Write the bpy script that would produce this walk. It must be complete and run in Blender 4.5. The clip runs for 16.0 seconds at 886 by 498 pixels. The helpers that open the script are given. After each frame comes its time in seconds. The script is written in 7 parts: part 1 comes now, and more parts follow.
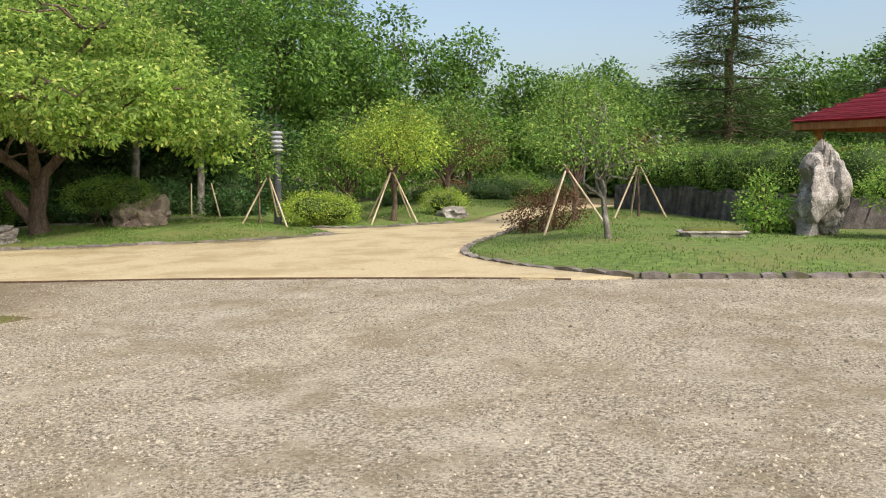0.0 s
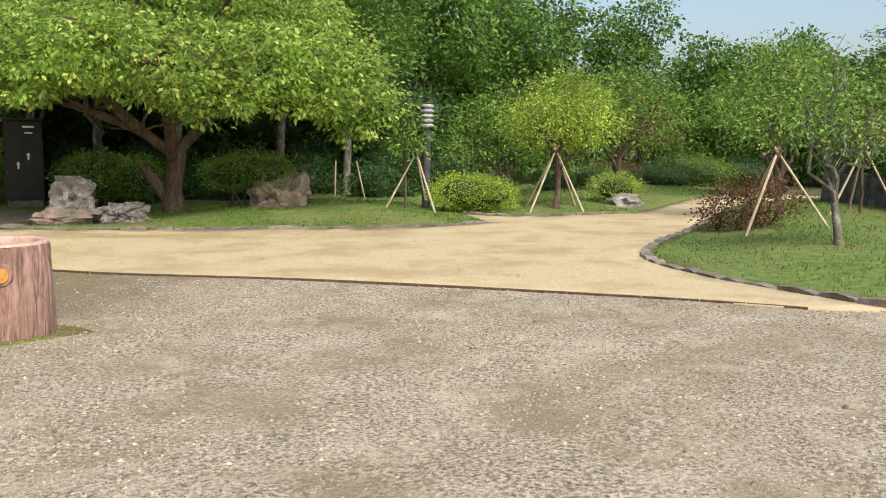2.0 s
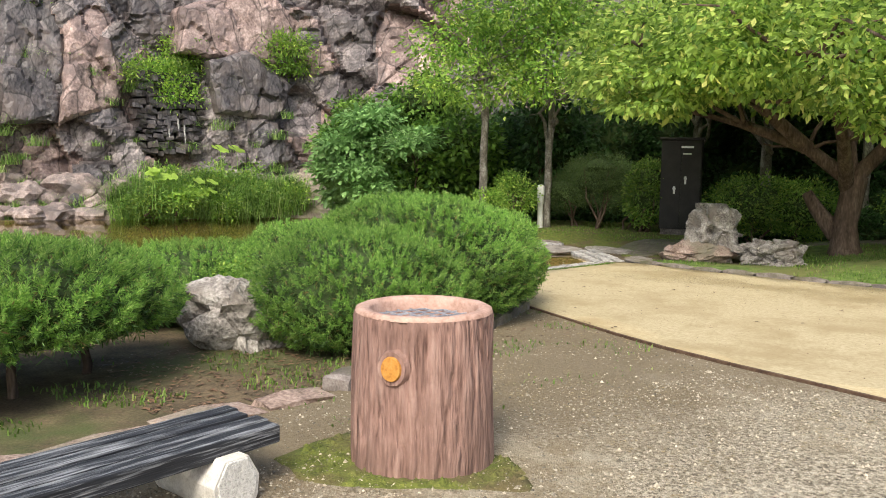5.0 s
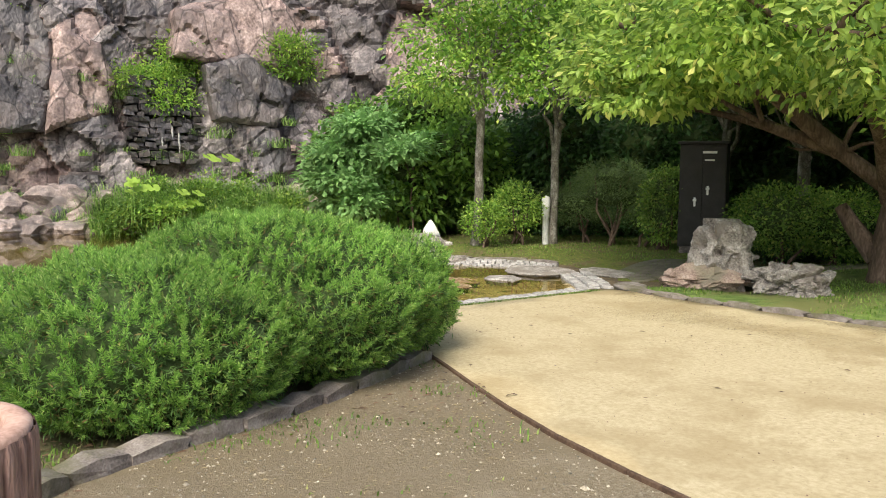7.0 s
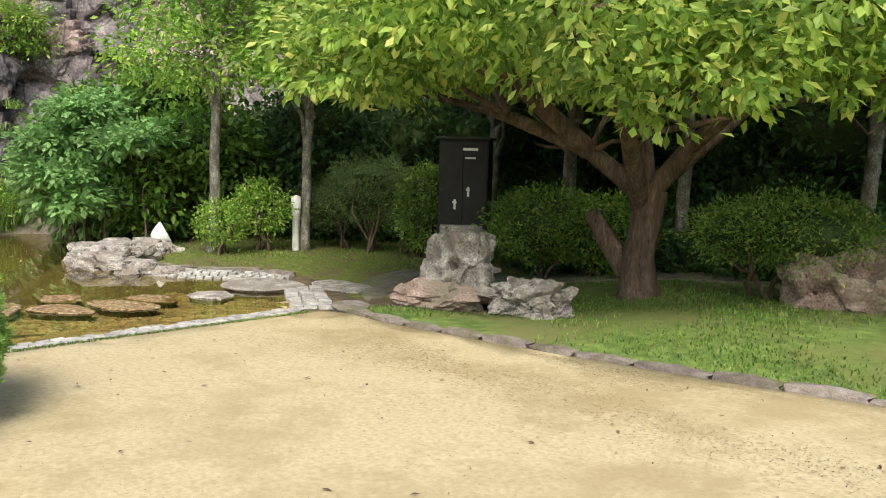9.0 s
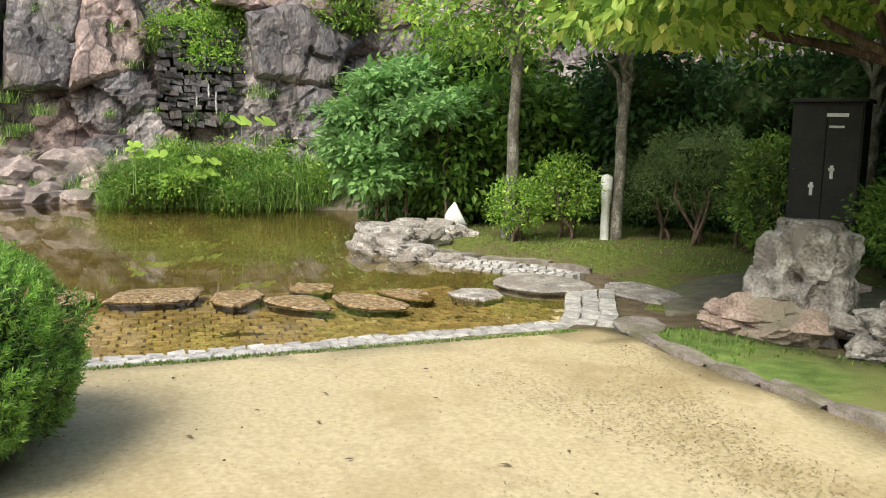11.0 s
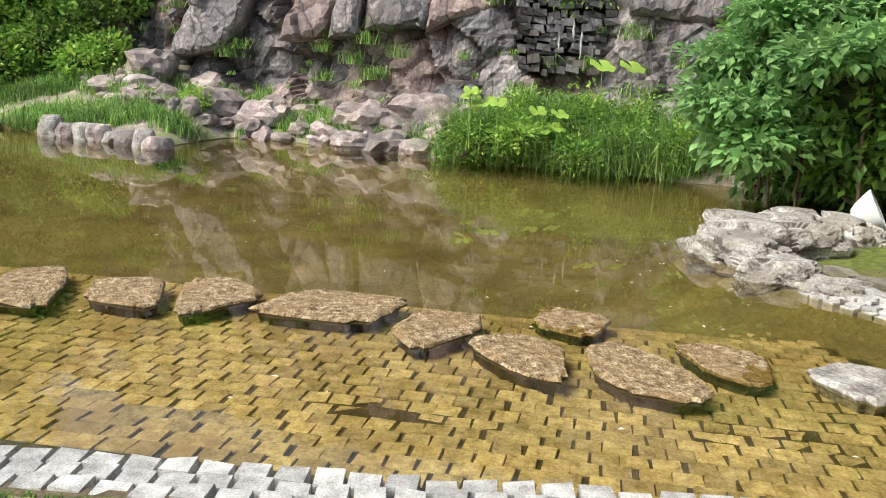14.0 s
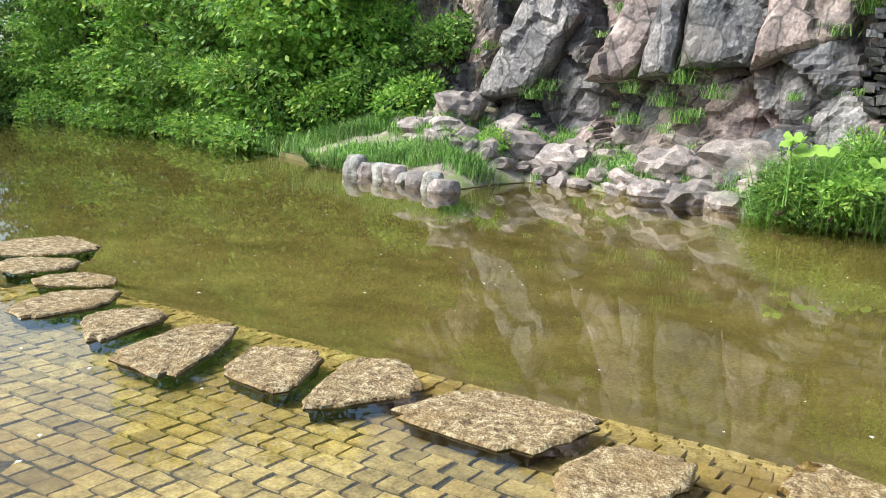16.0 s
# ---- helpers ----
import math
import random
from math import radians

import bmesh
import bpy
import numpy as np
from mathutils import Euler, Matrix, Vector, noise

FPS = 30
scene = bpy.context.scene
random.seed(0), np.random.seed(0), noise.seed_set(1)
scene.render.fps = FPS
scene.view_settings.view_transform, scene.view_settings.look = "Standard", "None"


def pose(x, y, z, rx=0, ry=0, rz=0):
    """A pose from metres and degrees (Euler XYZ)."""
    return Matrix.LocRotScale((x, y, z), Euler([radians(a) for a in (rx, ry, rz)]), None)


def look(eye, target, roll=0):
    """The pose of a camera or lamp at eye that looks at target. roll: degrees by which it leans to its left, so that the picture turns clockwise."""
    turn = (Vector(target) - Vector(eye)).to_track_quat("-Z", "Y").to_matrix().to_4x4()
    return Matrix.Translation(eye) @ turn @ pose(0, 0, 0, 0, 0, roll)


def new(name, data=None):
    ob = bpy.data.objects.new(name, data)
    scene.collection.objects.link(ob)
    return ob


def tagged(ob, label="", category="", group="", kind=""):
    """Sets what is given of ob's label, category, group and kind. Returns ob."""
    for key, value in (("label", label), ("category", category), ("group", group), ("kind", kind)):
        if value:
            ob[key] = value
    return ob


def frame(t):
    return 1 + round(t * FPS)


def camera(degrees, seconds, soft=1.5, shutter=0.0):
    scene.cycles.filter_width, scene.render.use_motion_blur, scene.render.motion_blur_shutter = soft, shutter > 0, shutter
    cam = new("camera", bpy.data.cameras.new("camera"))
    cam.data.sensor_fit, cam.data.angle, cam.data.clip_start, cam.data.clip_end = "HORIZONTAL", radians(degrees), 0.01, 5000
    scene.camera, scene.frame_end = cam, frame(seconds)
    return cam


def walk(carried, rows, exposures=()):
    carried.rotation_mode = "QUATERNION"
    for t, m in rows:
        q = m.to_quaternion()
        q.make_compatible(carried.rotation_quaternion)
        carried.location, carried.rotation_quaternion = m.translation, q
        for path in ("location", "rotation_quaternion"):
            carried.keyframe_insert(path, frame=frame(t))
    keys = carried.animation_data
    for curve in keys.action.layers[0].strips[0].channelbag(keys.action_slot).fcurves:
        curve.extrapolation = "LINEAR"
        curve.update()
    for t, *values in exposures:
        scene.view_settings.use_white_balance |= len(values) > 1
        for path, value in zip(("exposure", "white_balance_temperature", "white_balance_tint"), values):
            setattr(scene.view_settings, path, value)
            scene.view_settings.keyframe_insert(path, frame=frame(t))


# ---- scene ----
cam = camera(55.1, 16.0, soft=1.0)
METRES, EYE, TILT, LEAN, TURN = 20.3, 1.5, 0.0, -1.5, 0.0
ROWS = [
    (0.0, 0.0, 0.0, 0.0, -0.15, -5.96, 1.46),
    (0.5, -0.0015, 0.0306, -0.0, 2.46, -5.77, 0.99),
    (1.0, -0.0048, 0.065, 0.0001, 4.01, -6.24, 1.0),
    (1.5, -0.0061, 0.0952, 0.0008, 6.44, -6.54, 0.74),
    (2.0, -0.0124, 0.1324, -0.0008, 10.53, -7.17, 0.51),
    (2.5, -0.018, 0.1684, -0.0012, 15.68, -7.42, 0.58),
    (3.0, -0.0305, 0.2041, -0.0023, 21.43, -7.68, 0.63),
    (3.5, -0.0409, 0.2379, -0.0032, 28.65, -7.51, 0.62),
    (4.0, -0.0557, 0.2688, -0.0036, 38.29, -7.0, 0.26),
    (4.5, -0.0659, 0.2983, -0.0053, 51.81, -5.7, -0.12),
    (7.0, -0.1192, 0.4531, -0.0061, 60.95, -4.38, 0.27),
    (7.5, -0.1307, 0.4867, -0.0061, 51.23, -4.53, -0.37),
    (8.0, -0.138, 0.5189, -0.0053, 44.95, -3.84, -0.76),
    (10.5, -0.2277, 0.6402, -0.008, 66.49, -5.93, -0.62),
    (11.0, -0.2529, 0.6632, -0.0083, 72.94, -6.15, -0.96),
    (11.5, -0.2835, 0.6801, -0.0086, 78.63, -6.5, -1.3),
    (12.0, -0.3113, 0.6956, -0.0097, 83.55, -6.94, -1.64),
    (12.5, -0.3419, 0.7066, -0.0096, 87.68, -7.58, -2.04),
    (13.0, -0.3702, 0.7174, -0.0094, 91.71, -8.4, -2.31),
    (13.5, -0.4009, 0.7263, -0.01, 96.02, -9.18, -2.69),
    (14.0, -0.4263, 0.7339, -0.0091, 100.71, -10.01, -3.12),
    (14.5, -0.4521, 0.7406, -0.0083, 106.87, -10.33, -3.5),
    (15.0, -0.4757, 0.7436, -0.0076, 113.15, -10.61, -4.03),
    (15.5, -0.4942, 0.7474, -0.0068, 119.68, -9.87, -4.17),
    (16.0, -0.5089, 0.7472, -0.0058, 123.37, -8.57, -3.82),
]
walk(cam, [(t, pose(0, 0, EYE, TILT, LEAN, TURN) @ pose(METRES * x, METRES * y, METRES * z, 90 + pitch, roll, yaw)) for t, x, y, z, yaw, pitch, roll in ROWS], exposures=[(0.0, 0.72, 6750, 10), (4.5, 0.74, 6700, 8), (8.0, 0.84, 6650, 6), (13.0, 0.9, 6550, 4), (14.5, 1.05, 6250, 4), (16.0, 1.25, 5950, -2)])

# ---- light ----
SUN_AZ, SUN_EL = radians(138), radians(49)
world = bpy.data.worlds.new("sky")
scene.world = world
world.use_nodes = True
wn = world.node_tree
sky = wn.nodes.new("ShaderNodeTexSky")
sky.sky_type, sky.sun_disc = "NISHITA", False
sky.sun_elevation, sky.sun_rotation = SUN_EL, SUN_AZ
sky.air_density, sky.dust_density, sky.ozone_density = 1.0, 3.5, 1.0
wn.nodes["Background"].inputs["Strength"].default_value = 0.13
wn.links.new(sky.outputs[0], wn.nodes["Background"].inputs[0])
sun = new("sun", bpy.data.lights.new("sun", "SUN"))
sun.data.energy, sun.data.angle, sun.data.color = 2.3, radians(26), (1.0, 0.95, 0.86)
sun_from = Vector((math.sin(SUN_AZ) * math.cos(SUN_EL), math.cos(SUN_AZ) * math.cos(SUN_EL), math.sin(SUN_EL)))
sun.matrix_world = look(sun_from * 60, (0, 0, 0))

# ---- materials ----
def material(name, colours, scale=6.0, fine=60.0, rough=0.85, bump=0.3, depth=0.02, metal=0.0, spread=0.0, stain=None, stain_scale=0.8, stretch=(1, 1, 1), spec=0.3, zone=None, stain_amt=0.85, pale=None, cracks=0.0, sharp=0.16, local=False):
    """colours: dark, middle, light. stain: a colour laid in large soft patches. spread: value change from piece to piece."""
    m = bpy.data.materials.new(name)
    m.use_nodes = True
    t = m.node_tree
    n, l = t.nodes, t.links
    b = n["Principled BSDF"]
    geo = n.new("ShaderNodeNewGeometry")
    mp = n.new("ShaderNodeMapping")
    mp.inputs["Scale"].default_value = stretch
    l.new(n.new("ShaderNodeTexCoord").outputs["Object"] if local else geo.outputs["Position"], mp.inputs["Vector"])
    n1 = n.new("ShaderNodeTexNoise")
    n1.inputs["Scale"].default_value, n1.inputs["Detail"].default_value = scale, 6
    n2 = n.new("ShaderNodeTexNoise")
    n2.inputs["Scale"].default_value, n2.inputs["Detail"].default_value = fine, 3
    l.new(mp.outputs[0], n1.inputs["Vector"]), l.new(mp.outputs[0], n2.inputs["Vector"])
    mixf = n.new("ShaderNodeMix")
    mixf.inputs[0].default_value = 0.45
    l.new(n1.outputs["Fac"], mixf.inputs[2]), l.new(n2.outputs["Fac"], mixf.inputs[3])
    r = n.new("ShaderNodeValToRGB")
    r.color_ramp.elements[0].position, r.color_ramp.elements[1].position = 0.5 - sharp, 0.5 + sharp
    r.color_ramp.elements[0].color, r.color_ramp.elements[1].color = (*colours[0], 1), (*colours[2], 1)
    r.color_ramp.elements.new(0.5).color = (*colours[1], 1)
    l.new(mixf.outputs[0], r.inputs[0])
    col = r.outputs[0]
    if stain:
        n3 = n.new("ShaderNodeTexNoise")
        n3.inputs["Scale"].default_value, n3.inputs["Detail"].default_value, n3.inputs["Roughness"].default_value = stain_scale, 9, 0.66
        l.new(geo.outputs["Position"], n3.inputs["Vector"])
        r3 = n.new("ShaderNodeMapRange")
        r3.inputs[1].default_value, r3.inputs[2].default_value, r3.inputs[4].default_value = 0.47, 0.62, stain_amt
        l.new(n3.outputs["Fac"], r3.inputs[0])
        mx = n.new("ShaderNodeMix")
        mx.data_type = "RGBA"
        l.new(r3.outputs[0], mx.inputs[0]), l.new(col, mx.inputs[6])
        mx.inputs[7].default_value = (*stain, 1)
        col = mx.outputs[2]
    if pale:
        n4 = n.new("ShaderNodeTexNoise")
        n4.inputs["Scale"].default_value, n4.inputs["Detail"].default_value, n4.inputs["Roughness"].default_value = stain_scale * 1.7, 10, 0.72
        mo = n.new("ShaderNodeMapping")
        mo.inputs["Location"].default_value = (7.3, 2.1, 0)
        l.new(geo.outputs["Position"], mo.inputs[0]), l.new(mo.outputs[0], n4.inputs["Vector"])
        r4 = n.new("ShaderNodeMapRange")
        r4.inputs[1].default_value, r4.inputs[2].default_value, r4.inputs[4].default_value = 0.5, 0.68, 0.6
        l.new(n4.outputs["Fac"], r4.inputs[0])
        m4 = n.new("ShaderNodeMix")
        m4.data_type = "RGBA"
        l.new(r4.outputs[0], m4.inputs[0]), l.new(col, m4.inputs[6])
        m4.inputs[7].default_value = (*pale, 1)
        col = m4.outputs[2]
    if cracks:
        mc = n.new("ShaderNodeMapping")
        mc.inputs["Scale"].default_value = (cracks, cracks, cracks * 0.6)
        wob = n.new("ShaderNodeMix")
        wob.data_type = "VECTOR"
        wob.inputs[0].default_value = 0.12
        l.new(geo.outputs["Position"], wob.inputs[4]), l.new(n1.outputs["Color"], wob.inputs[5])
        l.new(wob.outputs[1], mc.inputs[0])
        vo = n.new("ShaderNodeTexVoronoi")
        vo.feature = "DISTANCE_TO_EDGE"
        vo.inputs["Scale"].default_value = 1.0
        vc = n.new("ShaderNodeTexVoronoi")
        vc.inputs["Scale"].default_value = 1.0
        l.new(mc.outputs[0], vo.inputs["Vector"]), l.new(mc.outputs[0], vc.inputs["Vector"])
        cr = n.new("ShaderNodeMapRange")
        cr.inputs[1].default_value, cr.inputs[2].default_value, cr.inputs[3].default_value = 0.0, 0.035, 0.3
        l.new(vo.outputs["Distance"], cr.inputs[0])
        sv = n.new("ShaderNodeSeparateColor")
        l.new(vc.outputs["Color"], sv.inputs[0])
        tone = n.new("ShaderNodeMapRange")
        tone.inputs[3].default_value, tone.inputs[4].default_value = 0.6, 1.45
        l.new(sv.outputs[0], tone.inputs[0])
        mul = n.new("ShaderNodeMath")
        mul.operation = "MULTIPLY"
        l.new(cr.outputs[0], mul.inputs[0]), l.new(tone.outputs[0], mul.inputs[1])
        hc = n.new("ShaderNodeHueSaturation")
        l.new(mul.outputs[0], hc.inputs["Value"]), l.new(col, hc.inputs["Color"])
        col = hc.outputs[0]
    if zone:
        sx = n.new("ShaderNodeSeparateXYZ")
        nz = n.new("ShaderNodeTexNoise")
        nz.inputs["Scale"].default_value, nz.inputs["Detail"].default_value = 0.9, 6
        l.new(geo.outputs["Position"], sx.inputs[0]), l.new(geo.outputs["Position"], nz.inputs["Vector"])
        am = n.new("ShaderNodeMath")
        am.operation = "MULTIPLY_ADD"
        am.inputs[1].default_value = 3.5
        l.new(nz.outputs["Fac"], am.inputs[0]), l.new(sx.outputs[0], am.inputs[2])
        rz = n.new("ShaderNodeMapRange")
        rz.inputs[1].default_value, rz.inputs[2].default_value, rz.inputs[4].default_value = zone[1] + 1.75, zone[2] + 1.75, 0.85
        l.new(am.outputs[0], rz.inputs[0])
        mz = n.new("ShaderNodeMix")
        mz.data_type = "RGBA"
        l.new(rz.outputs[0], mz.inputs[0]), l.new(col, mz.inputs[6])
        mz.inputs[7].default_value = (*zone[0], 1)
        col = mz.outputs[2]
    if spread:
        info = n.new("ShaderNodeObjectInfo")
        add = n.new("ShaderNodeMath")
        l.new(info.outputs["Random"], add.inputs[0]), l.new(geo.outputs["Random Per Island"], add.inputs[1])
        fr = n.new("ShaderNodeMath")
        fr.operation = "FRACT"
        l.new(add.outputs[0], fr.inputs[0])
        mr = n.new("ShaderNodeMapRange")
        mr.inputs[3].default_value, mr.inputs[4].default_value = 1 - spread, 1 + spread
        l.new(fr.outputs[0], mr.inputs[0])
        hsv = n.new("ShaderNodeHueSaturation")
        l.new(mr.outputs[0], hsv.inputs["Value"]), l.new(col, hsv.inputs["Color"])
        col = hsv.outputs[0]
    l.new(col, b.inputs["Base Color"])
    b.inputs["Roughness"].default_value, b.inputs["Metallic"].default_value = rough, metal
    b.inputs["Specular IOR Level"].default_value = spec
    if bump:
        bp = n.new("ShaderNodeBump")
        bp.inputs["Strength"].default_value, bp.inputs["Distance"].default_value = bump, depth
        l.new(mixf.outputs[0], bp.inputs["Height"]), l.new(bp.outputs[0], b.inputs["Normal"])
    return m


def leaf_material(name, dark, light, young=None, shine=0.45, through_light=0.35):
    m = bpy.data.materials.new(name)
    m.use_nodes = True
    t = m.node_tree
    n, l = t.nodes, t.links
    b, out = n["Principled BSDF"], n["Material Output"]
    geo = n.new("ShaderNodeNewGeometry")
    r = n.new("ShaderNodeValToRGB")
    r.color_ramp.elements[0].color, r.color_ramp.elements[1].color = (*dark, 1), (*light, 1)
    r.color_ramp.elements[1].position = 0.85 if young else 1.0
    if young:
        r.color_ramp.elements.new(0.99).color = (*young, 1)
    l.new(geo.outputs["Random Per Island"], r.inputs[0])
    big = n.new("ShaderNodeTexNoise")
    big.inputs["Scale"].default_value = 0.9
    l.new(geo.outputs["Position"], big.inputs["Vector"])
    mr = n.new("ShaderNodeMapRange")
    mr.inputs[1].default_value, mr.inputs[2].default_value, mr.inputs[3].default_value, mr.inputs[4].default_value = 0.3, 0.7, 0.72, 1.25
    l.new(big.outputs["Fac"], mr.inputs[0])
    hsv = n.new("ShaderNodeHueSaturation")
    l.new(mr.outputs[0], hsv.inputs["Value"]), l.new(r.outputs[0], hsv.inputs["Color"])
    l.new(hsv.outputs[0], b.inputs["Base Color"])
    b.inputs["Roughness"].default_value, b.inputs["Specular IOR Level"].default_value = shine, 0.35
    tr = n.new("ShaderNodeBsdfTranslucent")
    l.new(hsv.outputs[0], tr.inputs["Color"])
    mix = n.new("ShaderNodeMixShader")
    mix.inputs[0].default_value = through_light
    l.new(b.outputs[0], mix.inputs[1]), l.new(tr.outputs[0], mix.inputs[2]), l.new(mix.outputs[0], out.inputs[0])
    return m


GRAVEL = material("gravel", ((0.10, 0.082, 0.06), (0.35, 0.30, 0.22), (0.62, 0.555, 0.44)), 38, 140, 0.95, 1.0, 0.03, stain=(0.25, 0.20, 0.125), stain_scale=0.9, stain_amt=0.8, zone=((0.20, 0.155, 0.095), -4.3, -5.6), pale=(0.58, 0.52, 0.41), sharp=0.10)
PEBBLE = material("pebble", ((0.12, 0.10, 0.075), (0.31, 0.27, 0.205), (0.54, 0.485, 0.385)), 30, 90, 0.9, 0.2, 0.004, spread=0.6)
SAND = material("sand", ((0.35, 0.285, 0.165), (0.455, 0.375, 0.23), (0.53, 0.45, 0.295)), 30, 160, 0.95, 0.3, 0.006, stain=(0.30, 0.225, 0.115), stain_scale=0.9, stain_amt=0.6)
SOIL = material("soil", ((0.06, 0.045, 0.03), (0.12, 0.09, 0.055), (0.2, 0.15, 0.09)), 5, 50, 0.95, 0.6, 0.03, stain=(0.07, 0.095, 0.03), stain_scale=0.7)
TURF = material("turf", ((0.05, 0.085, 0.018), (0.115, 0.175, 0.04), (0.19, 0.26, 0.065)), 7, 90, 0.95, 0.8, 0.03, stain=(0.17, 0.17, 0.06), stain_scale=0.6)
MOSS = material("moss", ((0.05, 0.062, 0.014), (0.105, 0.125, 0.026), (0.19, 0.205, 0.045)), 14, 80, 0.95, 0.8, 0.02, stain=(0.125, 0.095, 0.05), stain_scale=1.9)
KERB = material("kerb_stone", ((0.10, 0.085, 0.08), (0.20, 0.17, 0.155), (0.30, 0.27, 0.25)), 9, 70, 0.85, 0.5, 0.02, spread=0.22, stain=(0.12, 0.115, 0.06), stain_scale=2.5)
SETT = material("granite_sett", ((0.20, 0.185, 0.175), (0.38, 0.36, 0.345), (0.58, 0.56, 0.54)), 12, 120, 0.75, 0.4, 0.01, spread=0.2)
BED_SETT = material("algae_sett", ((0.20, 0.155, 0.075), (0.40, 0.325, 0.175), (0.60, 0.51, 0.32)), 14, 60, 0.8, 0.6, 0.015, spread=0.25, stain=(0.26, 0.18, 0.085), stain_scale=0.8, stain_amt=0.7)
SILT = material("silt", ((0.10, 0.083, 0.033), (0.165, 0.14, 0.06), (0.25, 0.215, 0.10)), 1.5, 30, 0.95, 0.3, 0.02)
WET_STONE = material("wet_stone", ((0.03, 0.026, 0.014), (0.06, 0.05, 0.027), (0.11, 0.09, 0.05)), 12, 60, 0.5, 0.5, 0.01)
STEP = material("stepping_stone", ((0.07, 0.04, 0.02), (0.26, 0.175, 0.09), (0.55, 0.45, 0.29)), 18, 70, 0.8, 1.0, 0.04, stain=(0.23, 0.145, 0.06), stain_scale=2.2, stain_amt=0.6, sharp=0.14)
PALE_ROCK = material("pale_rock", ((0.095, 0.085, 0.077), (0.31, 0.282, 0.258), (0.57, 0.535, 0.50)), 6, 38, 0.85, 0.9, 0.045, stain=(0.22, 0.19, 0.165), stain_scale=2.2)
RED_ROCK = material("red_rock", ((0.12, 0.082, 0.066), (0.33, 0.24, 0.20), (0.52, 0.42, 0.36)), 4, 40, 0.85, 0.8, 0.05, stain=(0.24, 0.22, 0.16), stain_scale=1.3)
CLIFF = material("grey_cliff_rock", ((0.06, 0.052, 0.055), (0.165, 0.142, 0.142), (0.37, 0.32, 0.31)), 3.0, 16, 0.6, 0.9, 0.07, stain=(0.085, 0.075, 0.08), stain_scale=0.9, stretch=(1, 1, 0.85), spec=0.4, cracks=1.6)
CLIFF_RED = material("red_cliff_rock", ((0.10, 0.068, 0.062), (0.27, 0.195, 0.178), (0.50, 0.385, 0.355)), 3.0, 16, 0.65, 0.9, 0.06, stain=(0.15, 0.115, 0.112), stain_scale=1.1, stretch=(1, 1, 0.85), spec=0.4, cracks=1.3)
CLIFF_DARK = material("dark_cliff_rock", ((0.03, 0.027, 0.03), (0.075, 0.067, 0.072), (0.17, 0.15, 0.152)), 3.0, 16, 0.5, 0.9, 0.06, stain=(0.13, 0.105, 0.098), stain_scale=0.7, stretch=(1, 1, 0.7), spec=0.5, cracks=1.9)
LIME = material("lime_streak", ((0.16, 0.15, 0.145), (0.32, 0.31, 0.3), (0.5, 0.49, 0.47)), 9, 50, 0.9, 0.5, 0.02)
DAMP = material("damp_earth", ((0.06, 0.052, 0.042), (0.135, 0.115, 0.09), (0.23, 0.20, 0.165)), 6, 60, 0.7, 0.5, 0.02, stain=(0.095, 0.115, 0.035), stain_scale=0.9, stain_amt=0.7, spec=0.5)
RUBBLE = material("rubble_rock", ((0.12, 0.095, 0.09), (0.31, 0.245, 0.225), (0.54, 0.45, 0.415)), 6, 40, 0.75, 0.9, 0.05, spread=0.35, stain=(0.17, 0.145, 0.14), stain_scale=1.8)
BARK = material("bark", ((0.045, 0.03, 0.022), (0.11, 0.075, 0.055), (0.2, 0.145, 0.11)), 8, 40, 0.95, 1.0, 0.04, stretch=(1, 1, 0.25))
GREY_BARK = material("grey_bark", ((0.07, 0.062, 0.05), (0.16, 0.145, 0.12), (0.36, 0.345, 0.31)), 9, 45, 0.95, 0.8, 0.02, stretch=(1, 1, 0.6))
BIN = material("painted_concrete", ((0.09, 0.048, 0.038), (0.30, 0.18, 0.148), (0.43, 0.285, 0.24)), 20, 70, 0.85, 1.0, 0.03, stretch=(1, 1, 0.12), stain=(0.23, 0.14, 0.115), stain_scale=3)
BIN_RIM = material("rim_concrete", ((0.34, 0.2, 0.155), (0.48, 0.31, 0.25), (0.56, 0.39, 0.32)), 12, 60, 0.85, 0.3, 0.008)
KNOT = material("knot_paint", ((0.36, 0.15, 0.03), (0.52, 0.24, 0.05), (0.58, 0.29, 0.08)), 30, 90, 0.75, 0.3, 0.004)
BLACK_WOOD = material("charred_wood", ((0.012, 0.013, 0.016), (0.03, 0.032, 0.038), (0.34, 0.35, 0.37)), 5, 18, 0.6, 0.6, 0.012, stretch=(9, 0.35, 9), local=True)
CONCRETE = material("pale_concrete", ((0.42, 0.39, 0.35), (0.6, 0.57, 0.52), (0.72, 0.69, 0.64)), 20, 110, 0.9, 0.5, 0.008)
PEBBLED = material("pebbledash", ((0.42, 0.4, 0.37), (0.68, 0.66, 0.62), (0.82, 0.8, 0.77)), 60, 150, 0.85, 1.0, 0.02)
WATERMETAL = material("dark_metal", ((0.008, 0.008, 0.007), (0.013, 0.0125, 0.012), (0.022, 0.021, 0.02)), 5, 60, 0.5, 0.1, 0.003)
GREY_METAL = material("grey_metal", ((0.22, 0.23, 0.26), (0.32, 0.33, 0.37), (0.42, 0.44, 0.48)), 6, 50, 0.5, 0.1, 0.003)
WHITE = material("white_enamel", ((0.62, 0.63, 0.62), (0.76, 0.77, 0.76), (0.84, 0.84, 0.83)), 8, 60, 0.5, 0.1, 0.003, stain=(0.55, 0.55, 0.5), stain_scale=6)
